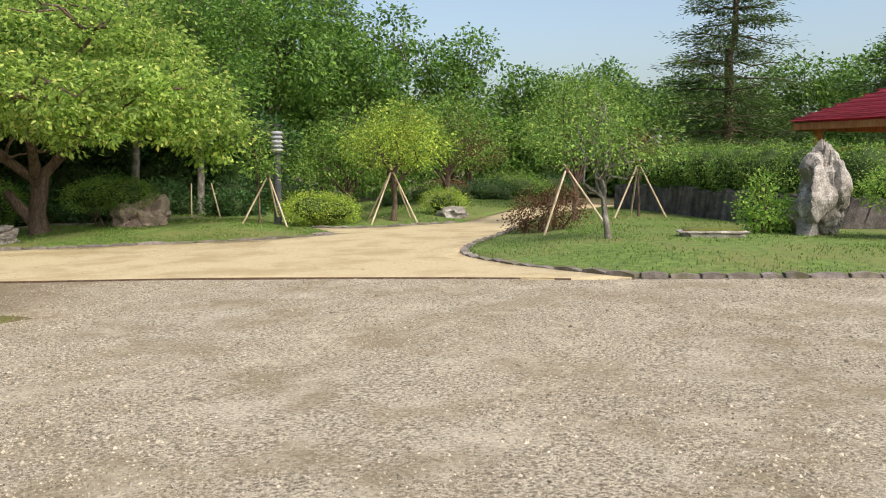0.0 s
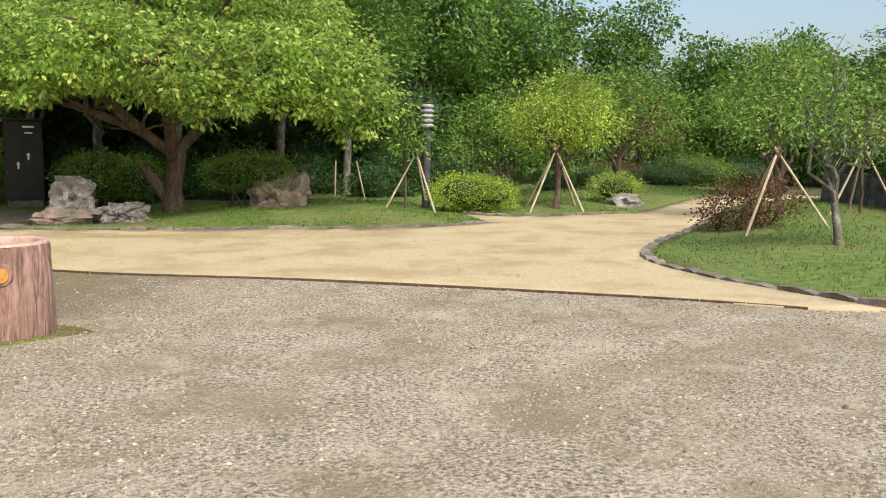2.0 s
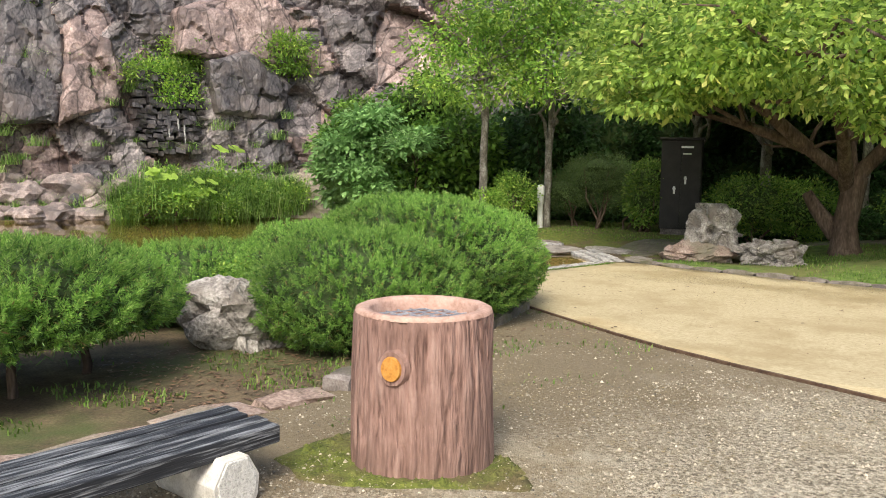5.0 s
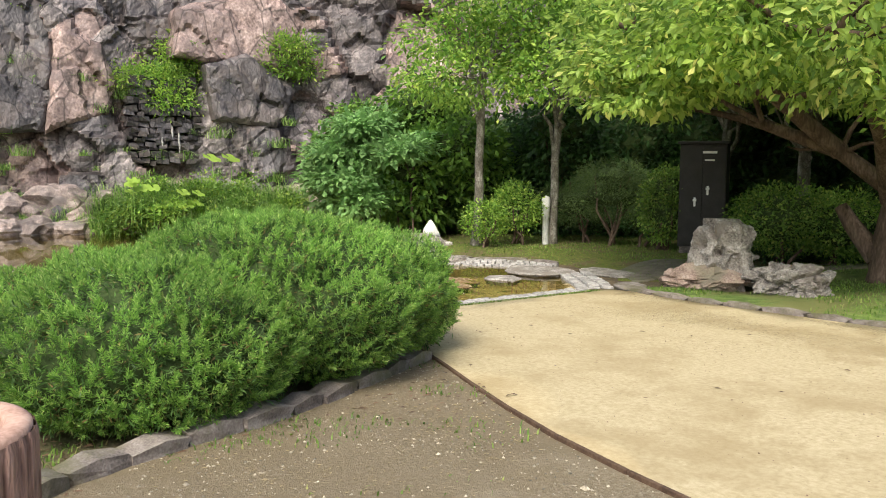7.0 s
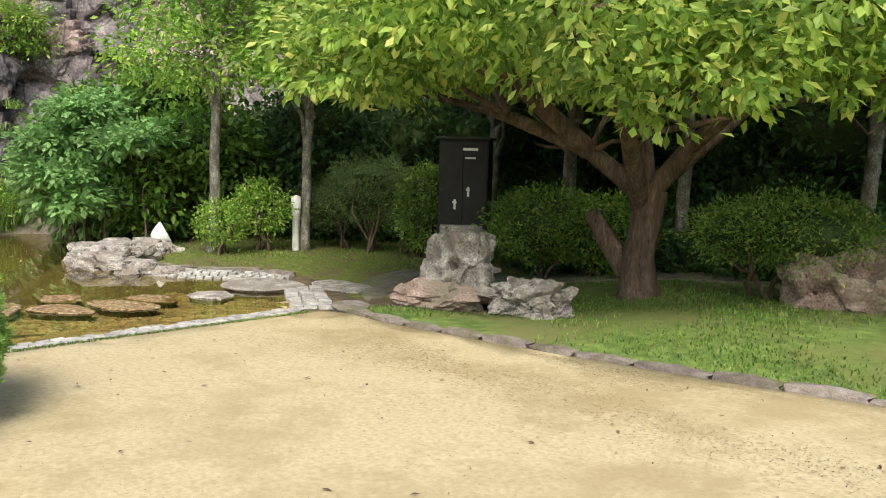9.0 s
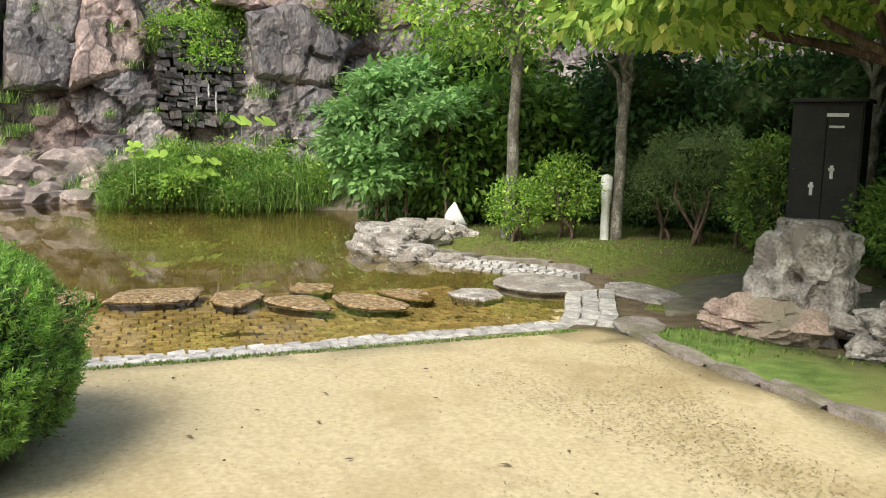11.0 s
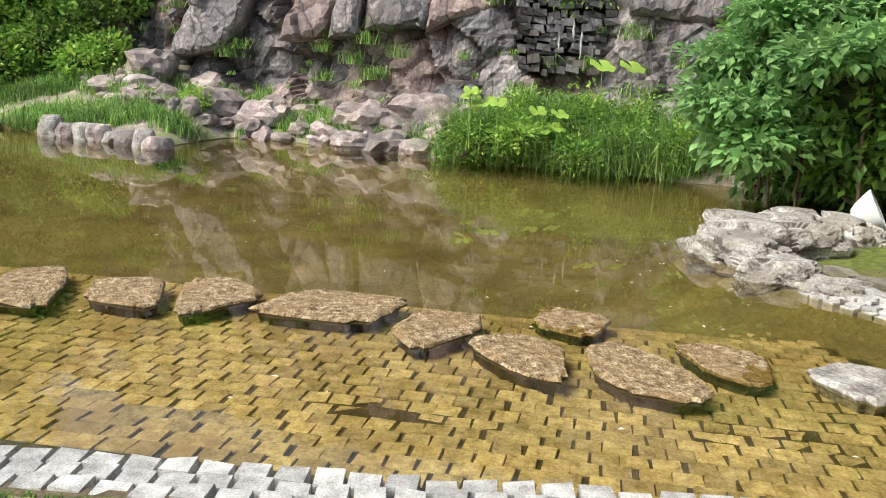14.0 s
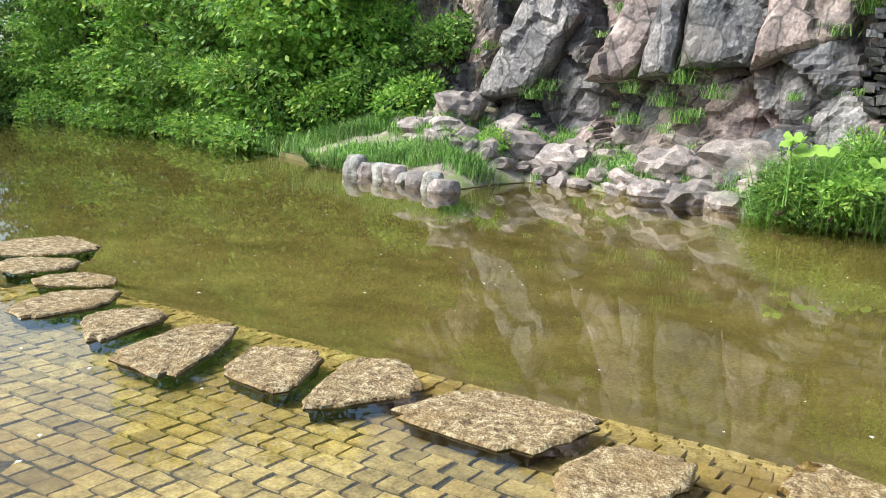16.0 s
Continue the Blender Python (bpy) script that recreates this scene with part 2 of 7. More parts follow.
STAKE = material("stake_wood", ((0.30, 0.22, 0.14), (0.48, 0.38, 0.27), (0.6, 0.5, 0.38)), 10, 60, 0.9, 0.4, 0.01, stretch=(1, 1, 0.2))
POST = material("post_paint", ((0.035, 0.038, 0.042), (0.065, 0.07, 0.078), (0.10, 0.108, 0.12)), 6, 50, 0.5, 0.1, 0.003)
ROOF = material("red_roof", ((0.30, 0.035, 0.05), (0.42, 0.055, 0.075), (0.50, 0.085, 0.11)), 3, 40, 0.55, 0.1, 0.01)
CEDAR = material("cedar_wood", ((0.25, 0.09, 0.03), (0.40, 0.16, 0.06), (0.5, 0.22, 0.09)), 5, 40, 0.75, 0.3, 0.01, stretch=(1, 1, 0.2))
DARK_STONE = material("dark_wall_stone", ((0.05, 0.043, 0.042), (0.12, 0.104, 0.10), (0.23, 0.20, 0.195)), 5, 40, 0.85, 0.8, 0.04, spread=0.35)
EDGING = material("edging_board", ((0.05, 0.03, 0.02), (0.10, 0.06, 0.04), (0.15, 0.1, 0.065)), 8, 50, 0.9, 0.4, 0.01)
# Fill inside bushes; its dark colour stands for the shade between leaves.
CORE = material("shade_fill", ((0.02, 0.032, 0.01), (0.04, 0.065, 0.02), (0.07, 0.10, 0.03)), 8, 40, 1.0, 0.5, 0.05)
LEAF_BIG = leaf_material("broad_leaf", (0.10, 0.205, 0.035), (0.47, 0.63, 0.14), (0.72, 0.72, 0.22), through_light=0.55)
LEAF_FOREST = leaf_material("forest_leaf", (0.04, 0.105, 0.02), (0.21, 0.37, 0.06), through_light=0.4)
# Dark leaf tone that also stands for shade under the trees.
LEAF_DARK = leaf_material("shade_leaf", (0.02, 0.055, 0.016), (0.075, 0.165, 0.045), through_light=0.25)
LEAF_MID = leaf_material("shrub_leaf", (0.07, 0.16, 0.028), (0.24, 0.39, 0.07), (0.40, 0.45, 0.10))
LEAF_BRIGHT = leaf_material("bright_leaf", (0.10, 0.23, 0.035), (0.34, 0.52, 0.09), (0.5, 0.6, 0.13), through_light=0.45)
LEAF_YELLOW = leaf_material("yellow_green_leaf", (0.16, 0.28, 0.04), (0.46, 0.58, 0.09), (0.62, 0.64, 0.14), through_light=0.45)
LEAF_RED = leaf_material("russet_leaf", (0.10, 0.045, 0.03), (0.20, 0.10, 0.045), (0.16, 0.16, 0.05))
LEAF_BLUE = leaf_material("pale_big_leaf", (0.14, 0.28, 0.09), (0.31, 0.51, 0.18), through_light=0.4)
NEEDLE = leaf_material("yew_needle", (0.14, 0.30, 0.06), (0.36, 0.58, 0.13), (0.58, 0.70, 0.24), through_light=0.5)
# Older needles, coloured darker so the gaps between tufts look shaded.
NEEDLE_OLD_SHADED = leaf_material("shaded_old_yew_needle", (0.05, 0.11, 0.03), (0.14, 0.26, 0.06), (0.28, 0.19, 0.08), through_light=0.3)
CONIFER = leaf_material("conifer_needle", (0.06, 0.11, 0.035), (0.16, 0.23, 0.07), through_light=0.25)
GRASS = leaf_material("grass_blade", (0.065, 0.135, 0.02), (0.18, 0.29, 0.05), (0.30, 0.30, 0.11), shine=0.55, through_light=0.25)
REED = leaf_material("reed_blade", (0.06, 0.15, 0.035), (0.38, 0.58, 0.15), (0.62, 0.68, 0.34), shine=0.5, through_light=0.4)
DEBRIS = leaf_material("plant_debris", (0.20, 0.15, 0.07), (0.36, 0.28, 0.15), through_light=0.05)
LITTER = leaf_material("leaf_litter", (0.07, 0.04, 0.025), (0.22, 0.13, 0.08), through_light=0.05)

WATER = bpy.data.materials.new("pond_water")
WATER.use_nodes = True
wt = WATER.node_tree
clear = wt.nodes.new("ShaderNodeBsdfTransparent")
clear.inputs[0].default_value = (0.86, 0.785, 0.52, 1)
shiny = wt.nodes.new("ShaderNodeBsdfGlossy")
shiny.inputs["Roughness"].default_value = 0.015
fres = wt.nodes.new("ShaderNodeFresnel")
fres.inputs["IOR"].default_value = 1.42
ripple = wt.nodes.new("ShaderNodeTexNoise")
ripple.inputs["Scale"].default_value, ripple.inputs["Detail"].default_value = 3.0, 3
ripbump = wt.nodes.new("ShaderNodeBump")
ripbump.inputs["Strength"].default_value, ripbump.inputs["Distance"].default_value = 0.012, 0.02
wgeo = wt.nodes.new("ShaderNodeNewGeometry")
wmix = wt.nodes.new("ShaderNodeMixShader")
wt.links.new(wgeo.outputs["Position"], ripple.inputs["Vector"]), wt.links.new(ripple.outputs["Fac"], ripbump.inputs["Height"])
wt.links.new(ripbump.outputs[0], shiny.inputs["Normal"]), wt.links.new(ripbump.outputs[0], fres.inputs["Normal"])
wt.links.new(fres.outputs[0], wmix.inputs[0]), wt.links.new(clear.outputs[0], wmix.inputs[1]), wt.links.new(shiny.outputs[0], wmix.inputs[2])
wt.links.new(wmix.outputs[0], wt.nodes["Material Output"].inputs[0])

# ---- building tools ----
from mathutils import geometry
RNG = np.random.default_rng(7)
WATER_Z = -0.46


def ground_z(x, y):
    s = min(max(y / 8, 0), 1)
    return 0.026 * min(max(x, -14), 3) - 0.1 * s * s * (3 - 2 * s)


def np_mesh(name, verts, faces, mat, smooth=False):
    """A mesh from an (n, 3) array of places and an (m, k) array of corners."""
    verts, faces = np.asarray(verts, dtype=np.float32), np.asarray(faces, dtype=np.int32)
    me = bpy.data.meshes.new(name)
    me.vertices.add(len(verts))
    me.vertices.foreach_set("co", verts.ravel())
    k = faces.shape[1]
    me.loops.add(faces.size)
    me.loops.foreach_set("vertex_index", faces.ravel())
    me.polygons.add(len(faces))
    me.polygons.foreach_set("loop_start", np.arange(0, faces.size, k, dtype=np.int32))
    me.polygons.foreach_set("use_smooth", np.full(len(faces), smooth))
    me.materials.append(mat)
    me.update(calc_edges=True)
    return me


def bm_mesh(name, bm, mat, smooth=False):
    me = bpy.data.meshes.new(name)
    for f in bm.faces:
        f.smooth = smooth
    bm.to_mesh(me)
    bm.free()
    me.materials.append(mat)
    return me


def part(name, data, mat, parent=None, label="", smooth=False):
    """Links a bmesh or a mesh as one object under its thing."""
    if isinstance(data, bmesh.types.BMesh):
        data = bm_mesh(name, data, mat, smooth)
    ob = new(name, data)
    ob.parent = parent
    if label:
        ob["label"] = label
    return ob


def thing(name, label, category, x=0, y=0, z=0, rz=0, group="", kind=""):
    ob = new(name)
    ob.empty_display_size = 0.1
    ob.matrix_basis = pose(x, y, z, 0, 0, rz)
    return tagged(ob, label, category, group, kind)


def box(bm, lo, hi, bevel=0.0, m=None):
    r = bmesh.ops.create_cube(bm, size=1)
    c, s = (Vector(lo) + Vector(hi)) / 2, Vector(hi) - Vector(lo)
    bmesh.ops.transform(bm, matrix=(m or Matrix()) @ Matrix.Translation(c) @ Matrix.Diagonal((*s, 1)), verts=r["verts"])
    if bevel:
        bmesh.ops.bevel(bm, geom=list({e for v in r["verts"] for e in v.link_edges}), offset=bevel, segments=2, affect="EDGES", profile=0.6)
    return bm


def tube(path, radii, sides=8, cap=True):
    """Rings along a path; returns places and four-cornered faces."""
    path, n = [Vector(p) for p in path], len(path)
    verts, faces = [], []
    for i, p in enumerate(path):
        d = (path[min(i + 1, n - 1)] - path[max(i - 1, 0)]).normalized()
        a = d.orthogonal().normalized() if abs(d.z) < 0.99 else Vector((1, 0, 0))
        a = (Vector((1, 0, 0)) - d * d.x).normalized() if abs(d.x) < 0.9 else (Vector((0, 1, 0)) - d * d.y).normalized()
        b = d.cross(a)
        for j in range(sides):
            q = 2 * math.pi * j / sides
            verts.append(p + radii[i] * (a * math.cos(q) + b * math.sin(q)))
    for i in range(n - 1):
        for j in range(sides):
            k = (j + 1) % sides
            faces.append((i * sides + j, i * sides + k, (i + 1) * sides + k, (i + 1) * sides + j))
    return verts, faces


def merged(pieces):
    V, F, o = [], [], 0
    for v, f in pieces:
        V += [tuple(p) for p in v]
        F += [tuple(i + o for i in q) for q in f]
        o += len(v)
    return V, F


def leaves(centres, ways, length, width, rng, up=0.6, vary=0.35):
    """Folded leaves of two triangles: base, side, tip, side."""
    n = len(centres)
    d = ways / np.maximum(np.linalg.norm(ways, axis=1, keepdims=True), 1e-6)
    nrm = rng.normal(size=(n, 3)) * (1 - up) + np.array([0, 0, up])
    side = np.cross(d, nrm)
    side /= np.maximum(np.linalg.norm(side, axis=1, keepdims=True), 1e-6)
    up3 = np.cross(side, d)
    L = (length * (1 + vary * rng.uniform(-1, 1, n)))[:, None]
    W = L * width / length * 0.5
    V = np.empty((n, 4, 3))
    V[:, 0] = centres
    mid = centres + d * L * 0.5 + up3 * L * 0.06
    V[:, 1], V[:, 3] = mid + side * W, mid - side * W
    V[:, 2] = centres + d * L - up3 * L * 0.05
    i = np.arange(n)[:, None] * 4
    F = np.concatenate([i + np.array([0, 1, 2]), i + np.array([0, 2, 3])], axis=1).reshape(-1, 3)
    return V.reshape(-1, 3), F


def foliage(blobs, tufts, per, length, width, rng, tuft_r=0.25, droop=0.25, shell=0.55, up=0.6, flat=0.5):
    """Leaves in tufts on the outer parts of some ellipsoids: (x, y, z, rx, ry, rz)."""
    blobs = np.array(blobs, dtype=float)
    w = (blobs[:, 3] * blobs[:, 4] * blobs[:, 5]) ** 0.67
    which = rng.choice(len(blobs), tufts, p=w / w.sum())
    u = rng.normal(size=(tufts, 3))
    u /= np.linalg.norm(u, axis=1, keepdims=True)
    r = shell + (1 - shell) * rng.uniform(0, 1, tufts) ** 0.5
    b = blobs[which]
    c = b[:, :3] + u * r[:, None] * b[:, 3:] * rng.uniform(0.85, 1.15, (tufts, 1))
    cc, uu = np.repeat(c, per, axis=0), np.repeat(u, per, axis=0)
    off = rng.normal(size=(tufts * per, 3)) * tuft_r * np.array([1, 1, flat]) * 0.6
    ways = uu * 0.35 + off / tuft_r * 0.9 + rng.normal(size=off.shape) * 0.45
    ways[:, 2] -= droop
    return leaves(cc + off, ways, length, width, rng, up)


def limb(a, b, r0, r1, rng, bend=0.12, n=6):
    a, b = Vector(a), Vector(b)
    L = (b - a).length
    path = []
    for i in range(n + 1):
        k = i / n
        wob = Vector(rng.normal(size=3)) * L * bend * 0.35 * math.sin(math.pi * k)
        path.append(a.lerp(b, k) + wob)
    return path, [r0 + (r1 - r0) * i / n for i in range(n + 1)]


def tree(name, label, x, y, z, trunk_top, r, blobs, tufts, per, length, width, leaf, bark=BARK, limbs=6, seed=1, droop=0.25, tuft_r=0.3, lean=(0, 0), shell=0.5, category="tree", group="", up=0.6, sides=9, wave=0.05):
    """A trunk that forks into limbs which end in the crown's clumps. Places of blobs are from the tree's foot."""
    rng = np.random.default_rng(seed)
    t = thing(name, label, category, x, y, z, group=group)
    top = Vector((lean[0], lean[1], trunk_top))
    path, rad = limb((0, 0, -0.1), top, r, r * 0.7, rng, wave)
    rad[0] *= 1.35
    pieces = [tube(path, rad, sides)]
    for i in range(limbs):
        b = blobs[i % len(blobs)]
        end = Vector(b[:3]) + Vector(rng.uniform(-0.45, 0.45, 3)) * max(b[3:5])
        start = path[rng.integers(3, 7)]
        p, q = limb(start, end, r * 0.5, r * 0.1, rng, 0.2)
        pieces.append(tube(p, q, 6))
        for k in range(3):
            e2 = Vector(b[:3]) + Vector(rng.uniform(-0.9, 0.9, 3)) * max(b[3:5]) * 0.8
            p2, q2 = limb(p[rng.integers(2, 6)], e2, r * 0.2, r * 0.05, rng, 0.2, 4)
            pieces.append(tube(p2, q2, 4))
    V, F = merged(pieces)
    part("trunk", np_mesh("trunk", V, F, bark, True), bark, t)
    V, F = foliage(blobs, tufts, per, length, width, rng, tuft_r, droop, shell, up)
    part("crown", np_mesh("crown", V, F, leaf), leaf, t)
    return t


def shrub(name, label, x, y, z, blobs, tufts, per, length, width, leaf, seed=1, stems=5, core=0.72, category="shrub", up=0.5, tuft_r=0.12, shell=0.8, group="", droop=0.0, bark=BARK):
    """Low leafy mounds on a few stems, round a hull coloured as inner shade."""
    rng = np.random.default_rng(seed)
    t = thing(name, label, category, x, y, z, group=group)
    pieces = []
    for i in range(stems):
        b = blobs[i % len(blobs)]
        end = (b[0] + rng.uniform(-0.6, 0.6) * b[3], b[1] + rng.uniform(-0.6, 0.6) * b[4], b[2])
        p, q = limb((b[0] * 0.7 + rng.uniform(-0.15, 0.15), b[1] * 0.7 + rng.uniform(-0.15, 0.15), -0.08), end, 0.035, 0.012, rng, 0.2, 4)
        pieces.append(tube(p, q, 5))
    V, F = merged(pieces)
    part("stem", np_mesh("stem", V, F, bark, True), bark, t)
    V, F = foliage(blobs, tufts, per, length, width, rng, tuft_r, droop, shell, up, 0.8)
    part("crown", np_mesh("crown", V, F, leaf), leaf, t)
    # A solid dark hull gives each mound its shaded inside by colour.
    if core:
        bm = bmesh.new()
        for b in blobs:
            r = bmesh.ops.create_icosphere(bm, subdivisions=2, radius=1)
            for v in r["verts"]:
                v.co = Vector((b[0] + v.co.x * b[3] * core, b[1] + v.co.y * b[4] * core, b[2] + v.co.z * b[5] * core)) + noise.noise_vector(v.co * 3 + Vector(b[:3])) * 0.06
        part("shade_fill", bm, CORE, t)
    return t


def facets(p, size, seed=0.0):
    """Height of broken rock at p: tilted flat faces with gaps between them."""
    q = Vector(p) / size + Vector((seed, seed * 1.7, seed * 0.3))
    dist, pts = noise.voronoi(q)
    c = pts[0]
    h = noise.cell_vector(c * 7.31 + Vector((3.1, 1.7, 9.2)))
    tilt = noise.cell_vector(c * 5.17 + Vector((1.3, 4.4, 2.9))) - Vector((0.5, 0.5, 0.5))
    gap = min(1.0, (dist[1] - dist[0]) * 8)
    return (h.x - 0.5) + tilt.dot(q - c) * 1.8 - (1 - gap) * 0.26


def block_kind(p, size, seed=0.0):
    """A number from 0 to 1 that is one and the same over each block of the broken rock."""
    q = Vector(p) / size + Vector((seed, seed * 1.7, seed * 0.3))
    return noise.cell_vector(noise.voronoi(q)[1][0] * 3.77 + Vector((2.2, 8.1, 0.7))).x


def rock_mesh(name, sx, sy, sz, mat, seed, rough=0.18, sub=4, chunk=0.7, flat_top=0.0, taper=0.0, dents=()):
    bm = bmesh.new()
    r = bmesh.ops.create_icosphere(bm, subdivisions=sub, radius=1)
    for v in r["verts"]:
        n = v.co.normalized()
        d = facets(n, chunk, seed) * rough * 1.6 + noise.fractal(n * 2.2 + Vector((seed, 0, 0)), 0.8, 2.0, 4) * rough * 0.6
        for dx, dy, dz, dr, dd in dents:
            away = (n - Vector((dx, dy, dz)).normalized()).length
            if away < dr:
                d -= dd * (1 - (away / dr) ** 2) ** 0.5
        p = n * (1 + d)
        cube = max(abs(n.x), abs(n.y), abs(n.z))
        p *= 0.75 + 0.25 / cube * 0.9
        if flat_top and p.z > 1 - flat_top:
            p.z = 1 - flat_top + (p.z - 1 + flat_top) * 0.15
        k = 1 - taper * max(p.z, 0)
        v.co = Vector((p.x * sx * k, p.y * sy * k, p.z * sz))
    return bm_mesh(name, bm, mat)


def rock(name, label, x, y, z, sx, sy, sz, mat=PALE_ROCK, seed=1.0, rz=0, rough=0.18, sub=4, sink=0.3, chunk=0.7, group="", flat_top=0.0, taper=0.0, dents=()):
    ob = new(name, rock_mesh(name, sx, sy, sz, mat, seed, rough, sub, chunk, flat_top, taper, dents))
    ob.matrix_basis = pose(x, y, z + sz * (1 - sink), 0, 0, rz)
    return tagged(ob, label, "rock", group)


def dense(outline, step):
    """More points along a closed outline."""
    out, n = [], len(outline)
    for i in range(n):
        a, b = Vector(outline[i]), Vector(outline[(i + 1) % n])
        k = max(1, int((b - a).length / step))
        out += [tuple(a.lerp(b, j / k)) for j in range(k)]
    return out


RINGS = {}


def inside(p, outline):
    """Whether a place of the plan lies within an outline."""
    if id(outline) not in RINGS:
        a = np.array([(q[0], q[1]) for q in outline])
        b = np.roll(a, -1, axis=0)
        RINGS[id(outline)] = (a[:, 1], b[:, 1], a[:, 0], (b[:, 0] - a[:, 0]) / np.where(b[:, 1] == a[:, 1], 1e-9, b[:, 1] - a[:, 1]), outline)
    y1, y2, x1, k, _ = RINGS[id(outline)]
    x, y = p[0], p[1]
    return bool(np.count_nonzero(((y1 > y) != (y2 > y)) & (x < k * (y - y1) + x1)) % 2)


def curve(points, n=6, closed=False):
    """A smooth line through some points of the plan."""
    P = [Vector((*p, 0)).to_2d() for p in points]
    out = []
    m = len(P) if closed else len(P) - 1
    for i in range(m):
        p0 = P[i - 1] if closed or i else P[0]
        p1, p2 = P[i], P[(i + 1) % len(P)]
        p3 = P[(i + 2) % len(P)] if closed or i + 2 < len(P) else P[-1]
        for j in range(n):
            t = j / n
            out.append(tuple(0.5 * (2 * p1 + (p2 - p0) * t + (2 * p0 - 5 * p1 + 4 * p2 - p3) * t * t + (3 * p1 - p0 - 3 * p2 + p3) * t ** 3)))
    if not closed:
        out.append(tuple(P[-1]))
    return out


def sheet(name, outline, step, height, mat, holes=(), lip=0.0):
    """A surface over an outline of the plan, at height(x, y), with holes left out, and a skirt of that depth."""
    pts = [Vector(p) for p in outline]
    edges = [(i, (i + 1) % len(outline)) for i in range(len(outline))]
    for h in holes:
        o = len(pts)
        pts += [Vector(p) for p in h]
        edges += [(o + i, o + (i + 1) % len(h)) for i in range(len(h))]
    lo, hi = np.min(outline, axis=0), np.max(outline, axis=0)
    for ix in range(int((hi[0] - lo[0]) / step) + 1):
        for iy in range(int((hi[1] - lo[1]) / step) + 1):
            p = (lo[0] + (ix + 0.5 + 0.3 * math.sin(iy * 2.3)) * step, lo[1] + (iy + 0.5 + 0.3 * math.sin(ix * 1.9)) * step)
            if inside(p, outline) and not any(inside(p, h) for h in holes):
                pts.append(Vector(p))
    v, e, f, *_ = geometry.delaunay_2d_cdt(pts, edges, [], 0, 1e-5)
    keep = []
    for tri in f:
        c = sum((v[i] for i in tri), Vector((0, 0))) / 3
        if inside(c, outline) and not any(inside(c, h) for h in holes):
            keep.append(tri)
    bm = bmesh.new()
    vs = [bm.verts.new((p.x, p.y, height(p.x, p.y))) for p in v]
    for tri in keep:
        bm.faces.new([vs[i] for i in tri])
    if lip:
        rim = [q for q in bm.edges if q.is_boundary]
        r = bmesh.ops.extrude_edge_only(bm, edges=rim)
        for q in r["geom"]:
            if isinstance(q, bmesh.types.BMVert):
                q.co.z -= lip
    for q in [q for q in bm.verts if not q.link_faces]:
        bm.verts.remove(q)
    for f in bm.faces:
        f.normal_update()
        if f.normal.z < -0.02:
            f.normal_flip()
    return bm_mesh(name, bm, mat, True)


def kerb(name, label, line, height, width, top, mat, rng, length=0.5, piece="kerb_stone", drop=0.14):
    """Single stones set end to end along a line; top(x, y) gives their upper face."""
    t = thing(name, label, "kerb", kind="structure")
    P = [Vector(p) for p in line]
    dist = [0.0]
    for a, b in zip(P, P[1:]):
        dist.append(dist[-1] + (b - a).length)

    def at(s):
        for i in range(len(P) - 1):
            if s <= dist[i + 1] or i == len(P) - 2:
                return P[i].lerp(P[i + 1], (s - dist[i]) / max(dist[i + 1] - dist[i], 1e-6))
    s = 0.0
    shared = []
    for k in range(5):
        bm = bmesh.new()
        box(bm, (-0.5, -0.5, -1), (0.5, 0.5, 0), 0.0)
        bmesh.ops.subdivide_edges(bm, edges=bm.edges[:], cuts=1, use_grid_fill=True)
        for v in bm.verts:
            v.co += Vector(rng.uniform(-1, 1, 3)) * 0.06
            if v.co.z > -0.2 and abs(v.co.x) > 0.4:
                v.co.z -= 0.16
            if abs(v.co.x) > 0.4:
                v.co.y *= 0.9
        shared.append(bm_mesh(piece, bm, mat, False))
    while s < dist[-1] - 0.05:
        L = length * rng.uniform(0.7, 1.35)
        a, b = at(s), at(min(s + L, dist[-1]))
        c, d = (a + b) / 2, b - a
        ob = part(piece, shared[rng.integers(5)], mat, t)
        ob.matrix_basis = pose(c.x, c.y, top(c.x, c.y) + rng.uniform(-0.012, 0.012), rng.uniform(-2, 2), rng.uniform(-2, 2), math.degrees(math.atan2(d.y, d.x))) @ Matrix.Diagonal((max(d.length - 0.025, 0.03), width * rng.uniform(0.85, 1.15), drop, 1))
        s += L
    return t


def blades(points, heights, rng, width=0.008, lean=0.5, bend=0.5):
    """Grass blades: a bent strip of three triangles each."""
    pts = np.asarray(points, dtype=float)
    n = len(pts)
    h = np.asarray(heights, dtype=float).reshape(-1, 1)
    a = rng.uniform(0, 2 * math.pi, n)
    out = np.stack([np.cos(a), np.sin(a), np.zeros(n)], 1)
    side = np.stack([-np.sin(a), np.cos(a), np.zeros(n)], 1) * (width * rng.uniform(0.7, 1.4, (n, 1)))
    k = rng.uniform(0.2, 1, (n, 1)) * lean
    mid = pts + np.array([0, 0, 1]) * h * 0.6 + out * h * k * 0.35
    tip = pts + np.array([0, 0, 1]) * h * (1 - 0.5 * bend * k) + out * h * k * (0.7 + bend)
    V = np.stack([pts - side, pts + side, mid - side * 0.8, mid + side * 0.8, tip], 1)
    i = np.arange(n)[:, None] * 5
    F = np.concatenate([i + np.array([0, 1, 3]), i + np.array([0, 3, 2]), i + np.array([2, 3, 4])], axis=1).reshape(-1, 3)
    return V.reshape(-1, 3), F


